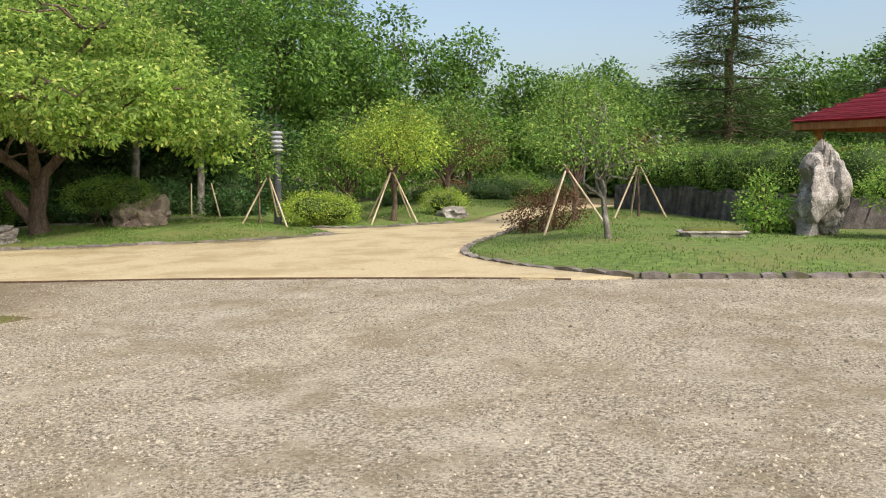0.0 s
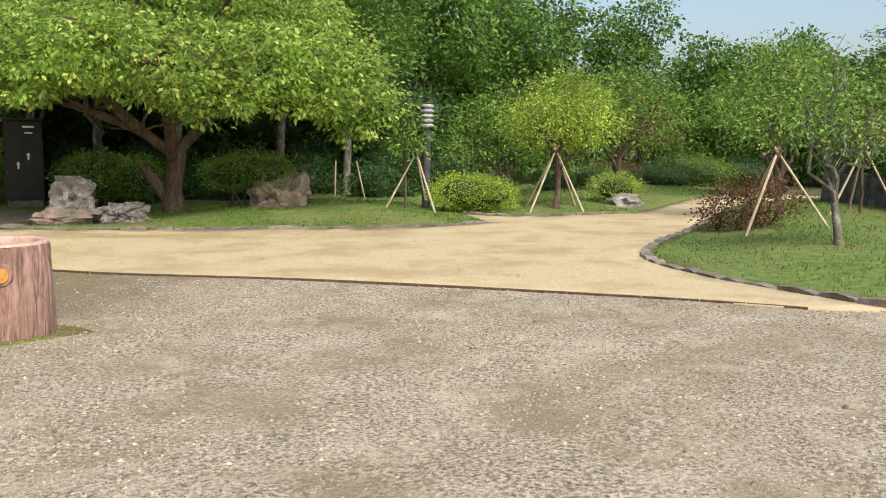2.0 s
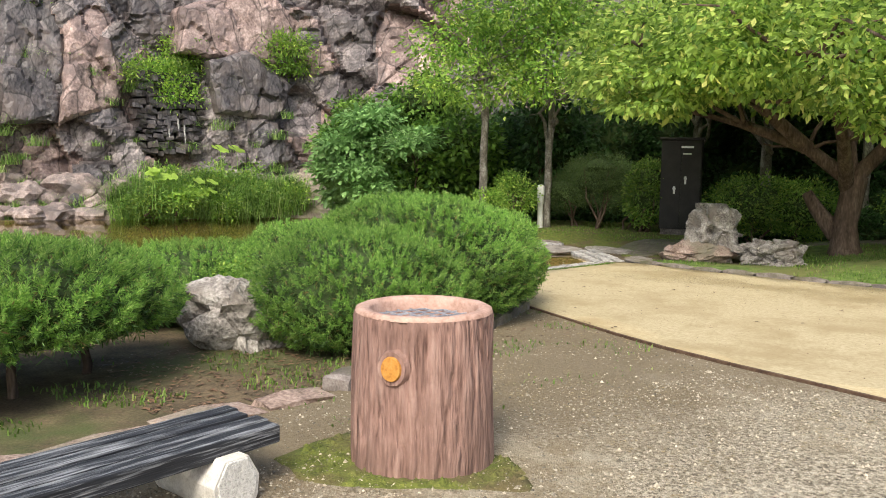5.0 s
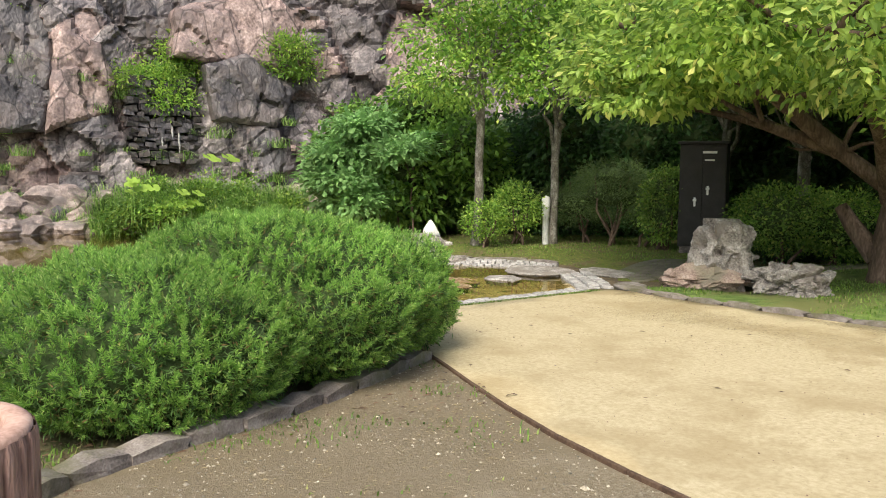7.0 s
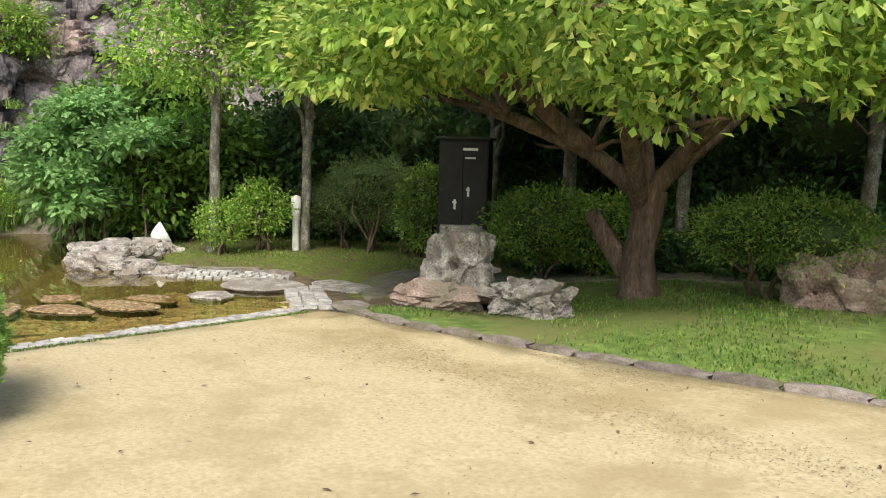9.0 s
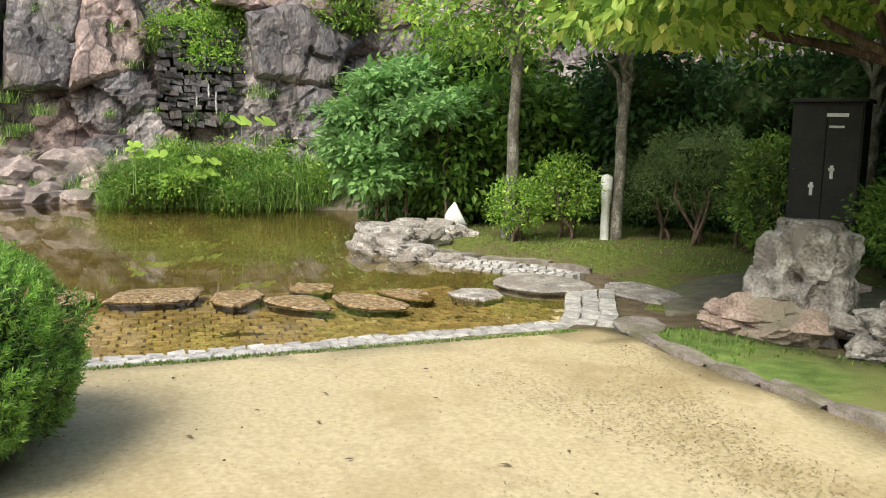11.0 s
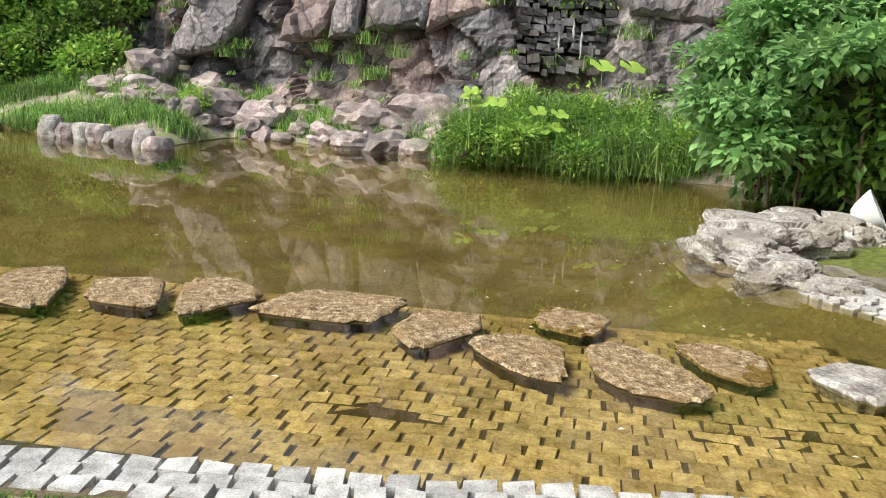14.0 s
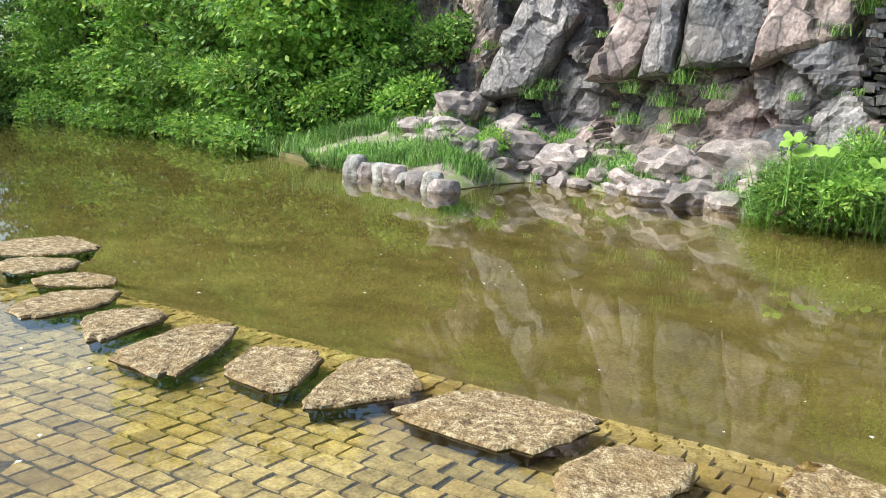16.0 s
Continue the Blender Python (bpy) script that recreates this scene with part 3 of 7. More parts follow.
def scatter(outline, n, rng, clump=0.0):
    lo, hi = np.min(outline, axis=0), np.max(outline, axis=0)
    out = []
    while len(out) < n:
        p = (rng.uniform(lo[0], hi[0]), rng.uniform(lo[1], hi[1]))
        if clump and noise.noise(Vector((p[0] * 0.7, p[1] * 0.7, 3.3))) < rng.uniform(-0.7, 0.7) * clump:
            continue
        if inside(p, outline):
            out.append(p)
    return out


# ---- the plan: ground, paths, lawns, pond ----
POND = [(-11.05, 12.36), (-11.25, 14.1), (-11.43, 15.26), (-11.55, 16.3), (-11.66, 16.66), (-12.05, 17.02), (-13.0, 17.5), (-14.0, 17.75), (-14.84, 17.4), (-15.47, 16.85), (-16.2, 16.4), (-17.2, 16.15), (-18.5, 16.3), (-19.3, 17.2), (-20.5, 18.2), (-22.0, 18.4),
        (-23.1, 17.2), (-23.7, 15.2), (-24.1, 13.0), (-24.9, 11.8), (-25.6, 10.7), (-25.3, 9.6), (-26.2, 8.2), (-26.1, 6.9), (-24.9, 6.8), (-23.4, 6.9), (-23.9, 5.0), (-24.6, 2.7), (-26.0, 0.2), (-27.8, -3.5), (-29.6, -8.5), (-29.8, -13.0), (-31.0, -21.0), (-24.0, -24.0), (-16.0, -16.0), (-12.4, -4.0), (-11.0, 4.0), (-10.95, 9.0)]
POND_D = dense(POND, 0.5)
PATH = curve([(-9.35, 12.62), (-8.7, 12.57), (-6.28, 12.1), (-3.3, 11.92), (0.2, 11.34), (1.7, 10.95), (2.55, 10.98)], 4)[:-1] + \
    curve([(2.55, 10.98), (2.05, 11.5), (1.0, 12.75), (0.36, 14.3), (0.6, 16.1), (1.18, 17.7), (1.65, 19.5), (2.3, 22.0), (3.4, 25.0), (6.0, 28.5)], 4)[:-1] + \
    [(6.0, 28.5), (4.4, 30.0), (2.2, 26.2), (1.2, 23.2), (0.5, 21.5)] + \
    curve([(0.5, 21.5), (-1.0, 20.75), (-2.3, 20.5), (-3.3, 21.0)], 3)[:-1] + \
    curve([(-3.3, 21.0), (-2.6, 19.6), (-2.36, 19.0), (-2.9, 18.45), (-3.9, 17.9), (-5.5, 17.5), (-7.4, 17.16), (-9.7, 16.92), (-11.0, 16.9), (-11.5, 16.78)], 4)[:-1] + \
    [(-11.5, 16.78), (-11.42, 16.3), (-11.28, 15.26), (-11.1, 14.1), (-10.9, 12.4), (-10.85, 11.6), (-9.9, 11.7)]
LAWN_L = curve([(-2.42, 19.02), (-2.95, 18.5), (-3.95, 17.96), (-5.5, 17.57), (-7.4, 17.23), (-9.7, 17.0), (-10.8, 16.95)], 4)[:-1] + \
    curve([(-10.8, 16.95), (-11.35, 17.25), (-11.0, 17.75), (-9.8, 18.2), (-10.6, 19.4), (-12.2, 20.5), (-12.5, 23.0)], 3)[:-1] + [(-12.5, 23.0), (-11, 25.5), (-7, 29), (-5, 31), (-3.4, 26), (-3.4, 21.4), (-2.65, 19.7)]
LAWN_M = curve([(0.4, 21.6), (-1.0, 20.85), (-2.3, 20.6), (-3.25, 21.1)], 4)[:-1] + [(-3.25, 21.1), (-3.3, 26), (-5, 31), (-2, 36), (3.4, 34), (3.9, 30.2), (2.0, 26.2), (1.05, 23.2)]
LAWN_R = curve([(2.62, 11.0), (2.15, 11.55), (1.1, 12.8), (0.46, 14.3), (0.7, 16.05), (1.28, 17.65), (1.75, 19.4), (2.4, 21.9), (3.5, 24.9), (6.0, 28.3)], 4)[:-1] + [(6.0, 28.3), (10, 27), (16, 24), (18, 10.9), (12, 10.85), (6.0, 10.95), (4.0, 10.95)]
LAWN_P = curve([(-12.3, 17.75), (-13.2, 18.35), (-14.6, 18.45), (-15.4, 18.1), (-16.1, 17.3), (-17.5, 16.8), (-18.6, 17.0), (-19.3, 17.9), (-20.5, 18.7)], 3)[:-1] + [(-20.5, 18.7), (-22, 19.5), (-21, 22), (-17, 24.3), (-13, 23.5), (-12.6, 20.6), (-11.5, 19.4), (-11.2, 18.6)]


EDGES = {}


def edge_near(p, outline):
    """How far a place of the plan lies from an outline."""
    if id(outline) not in EDGES:
        q = np.array(outline)
        d = np.roll(q, -1, axis=0) - q
        EDGES[id(outline)] = (q, d, np.maximum((d * d).sum(1), 1e-9), outline)
    q, d, l2, _ = EDGES[id(outline)]
    w = np.array(p[:2]) - q
    k = np.clip((w * d).sum(1) / l2, 0, 1)
    w = w - d * k[:, None]
    return float(np.sqrt((w * w).sum(1).min()))


def mound(outline, rise, reach, base=0.03):
    def h(x, y):
        k = min(edge_near((x, y), outline) / reach, 1.0)
        return ground_z(x, y) + base + rise * k * k * (3 - 2 * k) + 0.012 * noise.noise(Vector((x * 1.7, y * 1.7, 0)))
    return h


def path_z(x, y):
    return ground_z(x, y) + 0.022


rise_l, rise_m, rise_r, rise_p = mound(LAWN_L, 0.16, 2.2), mound(LAWN_M, 0.2, 3.0), mound(LAWN_R, 0.14, 2.4), mound(LAWN_P, 0.12, 1.2, 0.0)
BIG = [(-400, -400), (400, -400), (400, 400), (-400, 400)]
NEAR = dense([(-46, -30), (24, -30), (24, 48), (-46, 48)], 2.0)


def ground_h(x, y):
    z = ground_z(x, y)
    if x < -14:
        z += max(0.0, min(1.0, (-14 - x) / 6)) * 0.02
    return z + 0.012 * noise.noise(Vector((x * 0.6, y * 0.6, 1.0))) - 0.006


# the ground: one sheet to the horizon, with the pond's basin cut out of it
POND_G = dense(POND, 0.5)
ground = new("ground", sheet("ground", dense(BIG, 60), 60, ground_h, SOIL, holes=[NEAR]))
tagged(ground, "dark soil reaching to the far woods", "ground", kind="structure")
yard = new("ground", sheet("ground", NEAR, 0.9, ground_h, SOIL, holes=[POND_G]))
tagged(yard, "earth of the park around a pond", "ground", kind="structure")
YARD_G = curve([(-30, -29), (23.5, -29), (23.5, 11.2)], 1)[:-1] + [(23.5, 11.2), (2.5, 11.2), (0.2, 11.5), (-3.3, 12.1), (-6.28, 12.3), (-8.4, 12.7), (-8.6, 12.45)] + curve([(-8.6, 12.45), (-8.0, 11.6), (-7.5, 10.8), (-7.0, 9.8), (-6.6, 9.2), (-6.5, 8.6), (-6.3, 7.9), (-6.15, 7.3), (-6.2, 5.0), (-6.6, 0.0)], 3)[:-1] + [(-6.6, 0.0), (-8, -12)]
gravel = new("gravel_yard", sheet("gravel_yard", dense(YARD_G, 1.0), 0.8, lambda x, y: ground_h(x, y) + 0.01, GRAVEL))
tagged(gravel, "pale beige gravel yard with worn bare patches", "gravel", kind="structure")
sand = new("sand_path", sheet("sand_path", dense(PATH, 0.4), 0.5, lambda x, y: path_z(x, y) + 0.006 * noise.noise(Vector((x, y, 5.0))), SAND, lip=0.06))
tagged(sand, "wide yellow compacted sand path with darker damp stains", "path", kind="structure")
for nm, lab, outline, h, mat in (("lawn", "mown lawn mound beside the sand path", LAWN_L, rise_l, TURF), ("lawn", "lawn with young staked trees behind the path", LAWN_M, rise_m, TURF), ("lawn", "rounded lawn island edged with low stones", LAWN_R, rise_r, TURF), ("moss_bank", "mossy ground under trees by the pond", LAWN_P, rise_p, MOSS)):
    tagged(new(nm, sheet(nm, dense(outline, 0.4), 0.5, h, mat, lip=0.1)), lab, "lawn", kind="structure")


# a damp earth path that leaves the pond's corner behind the old tree
DAMP_PATH = curve([(-11.9, 17.75), (-12.0, 18.6), (-11.9, 19.6), (-10.9, 20.9), (-9.0, 22.0), (-6.5, 23.4)], 4) + curve([(-7.0, 24.4), (-9.6, 23.0), (-11.8, 22.0), (-13.3, 20.6), (-13.5, 19.3), (-13.2, 18.45)], 4)
DAMP_PATH = dense(DAMP_PATH, 0.3)


def damp_z(x, y):
    z = ground_h(x, y)
    if inside((x, y), LAWN_L):
        z = max(z, rise_l(x, y))
    if inside((x, y), LAWN_P):
        z = max(z, rise_p(x, y))
    return z + 0.018


tagged(new("damp_path", sheet("damp_path", DAMP_PATH, 0.25, damp_z, DAMP, lip=0.08)), "damp trodden earth path under the trees", "path", kind="structure")

# the pond: shallow near the path, deep and muddy beyond the stepping stones
def bed_z(x, y):
    e = edge_near((x, y), POND)
    deep = min(max((-14.4 - x) / 2.0, 0), 1)
    return -0.468 - 0.11 * min(e / 1.2, 1) - 0.5 * deep * min(e / 1.2, 1)


tagged(new("pond_bed", sheet("pond_bed", dense(POND, 0.4), 0.5, bed_z, SILT)), "brown muddy bed of the pond", "pond bed", kind="structure")
tagged(new("pond_wall", np_mesh("pond_wall", *(lambda P: (np.array([(x, y, ground_h(x, y)) for x, y in P] + [(x, y, -0.6) for x, y in P]), np.array([(i, (i + 1) % len(P), (i + 1) % len(P) + len(P), i + len(P)) for i in range(len(P))])))(POND_G), SILT)), "low earth sides of the pond", "pond edge", kind="structure")
water = new("water", sheet("water", dense(POND, 1.0), 4.0, lambda x, y: WATER_Z, WATER))
water.visible_shadow = False
tagged(water, "still clear brown pond water reflecting the cliff", "water", kind="structure")

# stones edging the lawns
kerb("lawn_kerb", "low dark stone edging of the lawn", curve([(-2.42, 19.02), (-2.95, 18.5), (-3.95, 17.96), (-5.5, 17.55), (-7.4, 17.2), (-9.7, 16.97), (-10.8, 16.93), (-11.35, 17.05)], 6), 0.1, 0.14, lambda x, y: ground_z(x, y) + 0.075, KERB, RNG, 0.5)
kerb("lawn_kerb", "low dark stone edging of the lawn island", curve([(17, 10.88), (12, 10.82), (6.0, 10.92), (4.0, 10.92), (2.62, 10.97), (2.1, 11.52), (1.05, 12.78), (0.42, 14.3), (0.66, 16.07), (1.24, 17.67), (1.71, 19.4)], 6), 0.1, 0.15, lambda x, y: ground_z(x, y) + (0.085 if y < 11.8 else 0.06), KERB, RNG, 0.42)
kerb("lawn_kerb", "low dark stone edging of the rear lawn", curve([(0.4, 21.55), (-1.0, 20.8), (-2.3, 20.55), (-3.2, 21.0)], 6), 0.1, 0.12, lambda x, y: path_z(x, y) + 0.05, KERB, RNG, 0.45)
kerb("bed_kerb", "low rough stone edging of the shrub bed", curve([(-8.65, 12.5), (-8.05, 11.63), (-7.52, 10.83), (-7.05, 9.82), (-6.62, 9.2)], 5), 0.12, 0.2, lambda x, y: ground_z(x, y) + 0.10, KERB, RNG, 0.34)
kerb("bed_kerb", "flat worn stone edging of the shrub bed behind the bench", curve([(-6.55, 9.1), (-6.5, 8.6), (-6.3, 7.9), (-6.15, 7.3), (-6.2, 5.0)], 4), 0.1, 0.26, lambda x, y: ground_z(x, y) + 0.045, RED_ROCK, RNG, 0.55)
kerb("bank_kerb", "dark stone edging of the mossy bank", curve([(-14.6, 18.35), (-15.3, 18.0), (-16.0, 17.25), (-16.6, 17.0)], 5), 0.1, 0.16, lambda x, y: ground_z(x, y) + 0.08, KERB, RNG, 0.5)
edging = thing("path_edging", "thin dark edging board between gravel and sand", "edging", kind="structure")
line = curve([(-9.35, 12.62), (-8.7, 12.57), (-6.28, 12.1), (-3.3, 11.92), (0.2, 11.34), (1.7, 10.95)], 4)
for a, b in zip(line, line[1:]):
    a, b = Vector(a), Vector(b)
    bm = bmesh.new()
    box(bm, (-(b - a).length / 2 + 0.004, -0.014, -0.12), ((b - a).length / 2 - 0.004, 0.014, 0.0), 0.003)
    c = (a + b) / 2
    part("board", bm, EDGING, edging).matrix_basis = pose(c.x, c.y, ground_z(c.x, c.y) + 0.03, 0, 0, math.degrees(math.atan2(b.y - a.y, b.x - a.x))) @ pose(0, 0, 0, 0, -math.degrees(math.atan2(ground_z(b.x, b.y) - ground_z(a.x, a.y), (b - a).length)), 0)

# ---- the rock face behind the pond ----
FACE = curve([(-33, -22), (-32, -12), (-30.6, -4), (-28.6, 2.0), (-27.9, 6), (-27.3, 9), (-26.8, 12), (-26.4, 15), (-25.4, 18), (-23.8, 20.6), (-21, 23.2), (-17, 25.6), (-12, 27.8), (-6, 30)], 8)


def cliff_mesh(step=0.09, top=8.5):
    """Leaning blocks between steep joints; each block keeps one of three kinds of rock."""
    P = [Vector(p) for p in FACE]
    pts = []
    for a, b in zip(P, P[1:]):
        k = max(1, round((b - a).length / (step if -2 < b.y < 21 else 0.16)))
        pts += [(a.lerp(b, j / k), (b - a).normalized()) for j in range(k)]
    rows = int(top / step)
    V, F, kinds = [], [], []
    for i, (p, d) in enumerate(pts):
        out = Vector((d.y, -d.x))
        for j in range(rows):
            h = -0.5 + top * j / rows
            w = noise.noise_vector(Vector((p.x, p.y, h)) * 0.7) * 0.16
            lean = Vector((p.x, p.y + 0.35 * h, h * 0.62)) + w
            other = Vector((p.x, p.y - 0.5 * h, h * 1.0)) + w
            f = facets(lean, 1.75, 0.4) * 0.95 + facets(other, 0.8, 2.1) * 0.30 + facets(Vector((p.x, p.y, h * 1.5)) + w, 0.33, 5.3) * 0.05
            ledge = 0.5 * noise.noise(Vector((p.x * 0.3, p.y * 0.3, 7)))
            back = -0.22 * h - 0.5 * max(0, min(1, (h - 2.0 - ledge) / 0.6)) * 0.4 + 0.9 * max(0, (0.9 - h)) * 0.6
            o = p + out * (f * 0.75 + back)
            V.append((o.x, o.y, h))
            kinds.append((block_kind(lean, 1.75, 0.4) * 0.75 + block_kind(other, 0.8, 2.1) * 0.25))
    slots = []
    for i in range(len(pts) - 1):
        for j in range(rows - 1):
            a = i * rows + j
            F.append((a, a + rows, a + rows + 1, a + 1))
            slots.append(0 if kinds[a] < 0.42 else 1 if kinds[a] < 0.72 else 2)
    me = np_mesh("cliff", V, F, CLIFF)
    me.materials.append(CLIFF_RED)
    me.materials.append(CLIFF_DARK)
    me.polygons.foreach_set("material_index", np.array(slots, dtype=np.int32))
    return me


tagged(new("cliff", cliff_mesh()), "tall jointed reddish-brown rock face above the pond", "cliff", kind="structure")
# the strip of broken ground between the water and the rock face
BANK = [(-22.0, 18.3), (-23.1, 17.15), (-23.7, 15.2), (-24.1, 13.0), (-24.9, 11.8), (-25.6, 10.7), (-25.3, 9.6), (-26.2, 8.2), (-26.1, 6.9), (-24.9, 6.8), (-23.4, 6.9), (-23.9, 5.0), (-24.6, 2.7), (-26.0, 0.2), (-27.8, -3.5), (-29.6, -8.5), (-29.8, -13), (-31, -21), (-36, -21), (-34, -8), (-31, 2), (-29.5, 10), (-28, 18), (-25, 22)]


def bank_h(x, y):
    e = edge_near((x, y), POND)
    return -0.52 + 0.5 * min(e, 0.25) / 0.25 * 0.45 + 0.42 * max(0, e - 0.2) + 0.1 * noise.fractal(Vector((x, y, 2)) * 1.2, 0.8, 2, 3)


tagged(new("bank", sheet("bank", dense(BANK, 0.4), 0.45, bank_h, material("bank_earth", ((0.13, 0.105, 0.085), (0.29, 0.24, 0.20), (0.46, 0.39, 0.34)), 5, 40, 0.95, 0.9, 0.05, stain=(0.15, 0.19, 0.05), stain_scale=1.0))), "stony earth bank at the foot of the rock face", "bank", kind="structure")


def rock_slab(label, outline, mat, seed, front=-27.0, deep=0.9):
    """A large flat-faced block of the rock face; its outline is given as (y, z), its face leans back."""
    cy, cz = sum(p[0] for p in outline) / len(outline), sum(p[1] for p in outline) / len(outline)
    ring = [(y - cy + 0.07 * noise.noise(Vector((y * 2.5, z * 2.5, seed))), z - cz + 0.07 * noise.noise(Vector((y * 2.5, z * 2.5, seed + 5)))) for y, z in dense(outline, 0.12)]

    def out(y, z):
        rim = 1 - min(edge_near((y, z), ring) / 0.16, 1.0)
        return -0.2 * z - 0.16 * rim * rim + facets(Vector((y, z * 0.7 + 0.4 * y, seed)), 0.95, seed) * 0.16 + facets(Vector((y, z, seed)), 0.4, seed + 2) * 0.03
    me = sheet("rock_slab", ring, 0.1, out, mat, lip=deep)
    me.transform(Matrix(((0, 0, 1, 0), (1, 0, 0, 0), (0, 1, 0, 0), (0, 0, 0, 1))))
    for f in me.polygons:
        f.use_smooth = False
    ob = new("rock_slab", me)
    ob.matrix_basis = pose(front - 0.2 * (cz - 2.0), cy, cz)
    return tagged(ob, label, "rock", "slabs of the rock face")


rock_slab("large smooth dark slab in the rock face", [(9.5, 2.0), (11.0, 2.1), (11.25, 3.6), (11.3, 5.6), (9.8, 5.6), (9.6, 3.8)], CLIFF_DARK, 1.0, -27.1)
rock_slab("pinkish wedge of rock with a sharp lower edge", [(10.95, 2.0), (11.7, 2.35), (12.6, 2.55), (12.8, 3.4), (12.45, 4.5), (11.4, 5.0)], CLIFF_RED, 4.0, -26.85)
rock_slab("leaning reddish column of rock", [(7.5, 1.7), (8.4, 1.8), (9.0, 3.0), (9.45, 4.6), (8.7, 5.0), (8.1, 3.4)], CLIFF_RED, 7.0, -27.25)
rock_slab("narrow grey column of rock", [(8.75, 1.8), (9.4, 1.9), (9.5, 4.2), (9.1, 4.4)], CLIFF, 9.0, -27.0)
rock_slab("leaning grey slab above the bank", [(4.6, 1.2), (6.0, 1.5), (6.9, 3.2), (6.2, 4.6), (5.2, 3.0)], CLIFF, 12.0, -27.6)
rock_slab("broad dark overhanging block under a ledge", [(15.2, 2.5), (17.0, 2.3), (17.6, 3.4), (16.2, 4.4), (15.0, 4.0)], CLIFF_DARK, 15.0, -25.9)
rock_slab("long reddish ledge of rock", [(14.2, 4.2), (17.5, 4.0), (18.6, 5.2), (17.0, 6.4), (14.4, 5.6)], CLIFF_RED, 18.0, -26.2)

# a hollow of the rock face filled with dry-laid stones, streaked with lime
fill = thing("stone_infill", "dark dry-laid stone infill in a hollow of the rock face", "masonry", -27.2, 13.8, 2.45, kind="structure")
rm = np.random.default_rng(63)
fill_stone = []
for k in range(5):
    bm = box(bmesh.new(), (-0.5, -0.5, -0.5), (0.5, 0.5, 0.5))
    for v in bm.verts:
        v.co += Vector(rm.uniform(-0.09, 0.09, 3))
    fill_stone.append(bm_mesh("stone", bm, CLIFF_DARK))
zz = -1.1
while zz < 1.3:
    hh = rm.uniform(0.08, 0.2)
    yy = -0.95 + rm.uniform(0, 0.1) + 0.15 * abs(zz)
    while yy < 0.95 - 0.15 * abs(zz):
        ww = rm.uniform(0.14, 0.34)
        ob = part("stone", fill_stone[rm.integers(5)], None, fill)
        ob.matrix_basis = pose(-0.16 * zz + rm.uniform(-0.09, 0.09), yy + ww / 2, zz + rm.uniform(-0.03, 0.03), rm.uniform(-9, 9), rm.uniform(-6, 6), rm.uniform(-8, 8)) @ Matrix.Diagonal((0.9, ww * 0.95, hh * 0.92, 1))
        yy += ww
    zz += hh
for y0, z0, z1 in ((0.25, 0.2, 0.75), (0.33, -0.5, -0.15), (0.05, -0.7, -0.45), (0.5, -0.9, -0.3)):
    bm = bmesh.new()
    path = [(0.49 - 0.16 * (z1 + (z0 - z1) * q / 5) + 0.0, y0 + 0.008 * math.sin(q * 2.2), z1 + (z0 - z1) * q / 5) for q in range(6)]
    V, F = tube(path, [0.012, 0.03, 0.024, 0.034, 0.02, 0.008], 6)
    part("lime_streak", np_mesh("lime_streak", V, F, LIME, True), LIME, fill, "white lime streak")
# ---- things on the shore ----
def slab(outline, top, thick, rng, name, label, mat=STEP, group="", tilt=0.0):
    """A flat stone with an irregular outline, rough upper face and broken edges."""
    c = Vector((sum(p[0] for p in outline) / len(outline), sum(p[1] for p in outline) / len(outline)))
    ring = []
    cut = []
    for i, p in enumerate(outline):
        a, p, b = Vector(outline[i - 1]), Vector(p), Vector(outline[(i + 1) % len(outline)])
        cut += [tuple(p.lerp(a, 0.14) - c), tuple((p * 6 + a + b) / 8 - c), tuple(p.lerp(b, 0.14) - c)]
    pts = dense(cut, 0.06)
    for p in pts:
        v = Vector(p)
        ring.append(v * (1 + 0.05 * noise.noise(Vector((v.x * 5, v.y * 5, c.x))) + 0.03 * noise.noise(Vector((v.x * 16, v.y * 16, c.y)))))
    bm = bmesh.new()
    levels = [(0.965, 0.0), (1.0, -0.014), (0.985, -0.028), (0.90, -0.05), (0.84, -thick)]
    rows = []
    for s, z in levels:
        rows.append([bm.verts.new((v.x * s, v.y * s, z + 0.012 * noise.noise(Vector((v.x * 5, v.y * 5, c.y))))) for v in ring])
    n = len(ring)
    for a, b in zip(rows, rows[1:]):
        for i in range(n):
            bm.faces.new((a[i], b[i], b[(i + 1) % n], a[(i + 1) % n]))
    last = rows[0]
    for s in (0.85, 0.7, 0.55, 0.4, 0.2):
        row = [bm.verts.new((v.x * s, v.y * s, 0.006 + 0.016 * noise.noise(Vector((v.x * s * 4, v.y * s * 4, c.x))) + 0.012 * noise.noise(Vector((v.x * s * 13, v.y * s * 13, c.y))))) for v in ring]
        for i in range(n):
            bm.faces.new((row[i], last[i], last[(i + 1) % n], row[(i + 1) % n]))
        last = row
    bm.faces.new(last)
    bmesh.ops.recalc_face_normals(bm, faces=bm.faces)
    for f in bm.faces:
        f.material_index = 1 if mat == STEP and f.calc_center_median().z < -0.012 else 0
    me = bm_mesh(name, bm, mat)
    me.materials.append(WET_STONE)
    ob = new(name, me)
    ob.matrix_basis = pose(c.x, c.y, top, tilt, tilt * 0.6, 0)
    return tagged(ob, label, "stone", group)


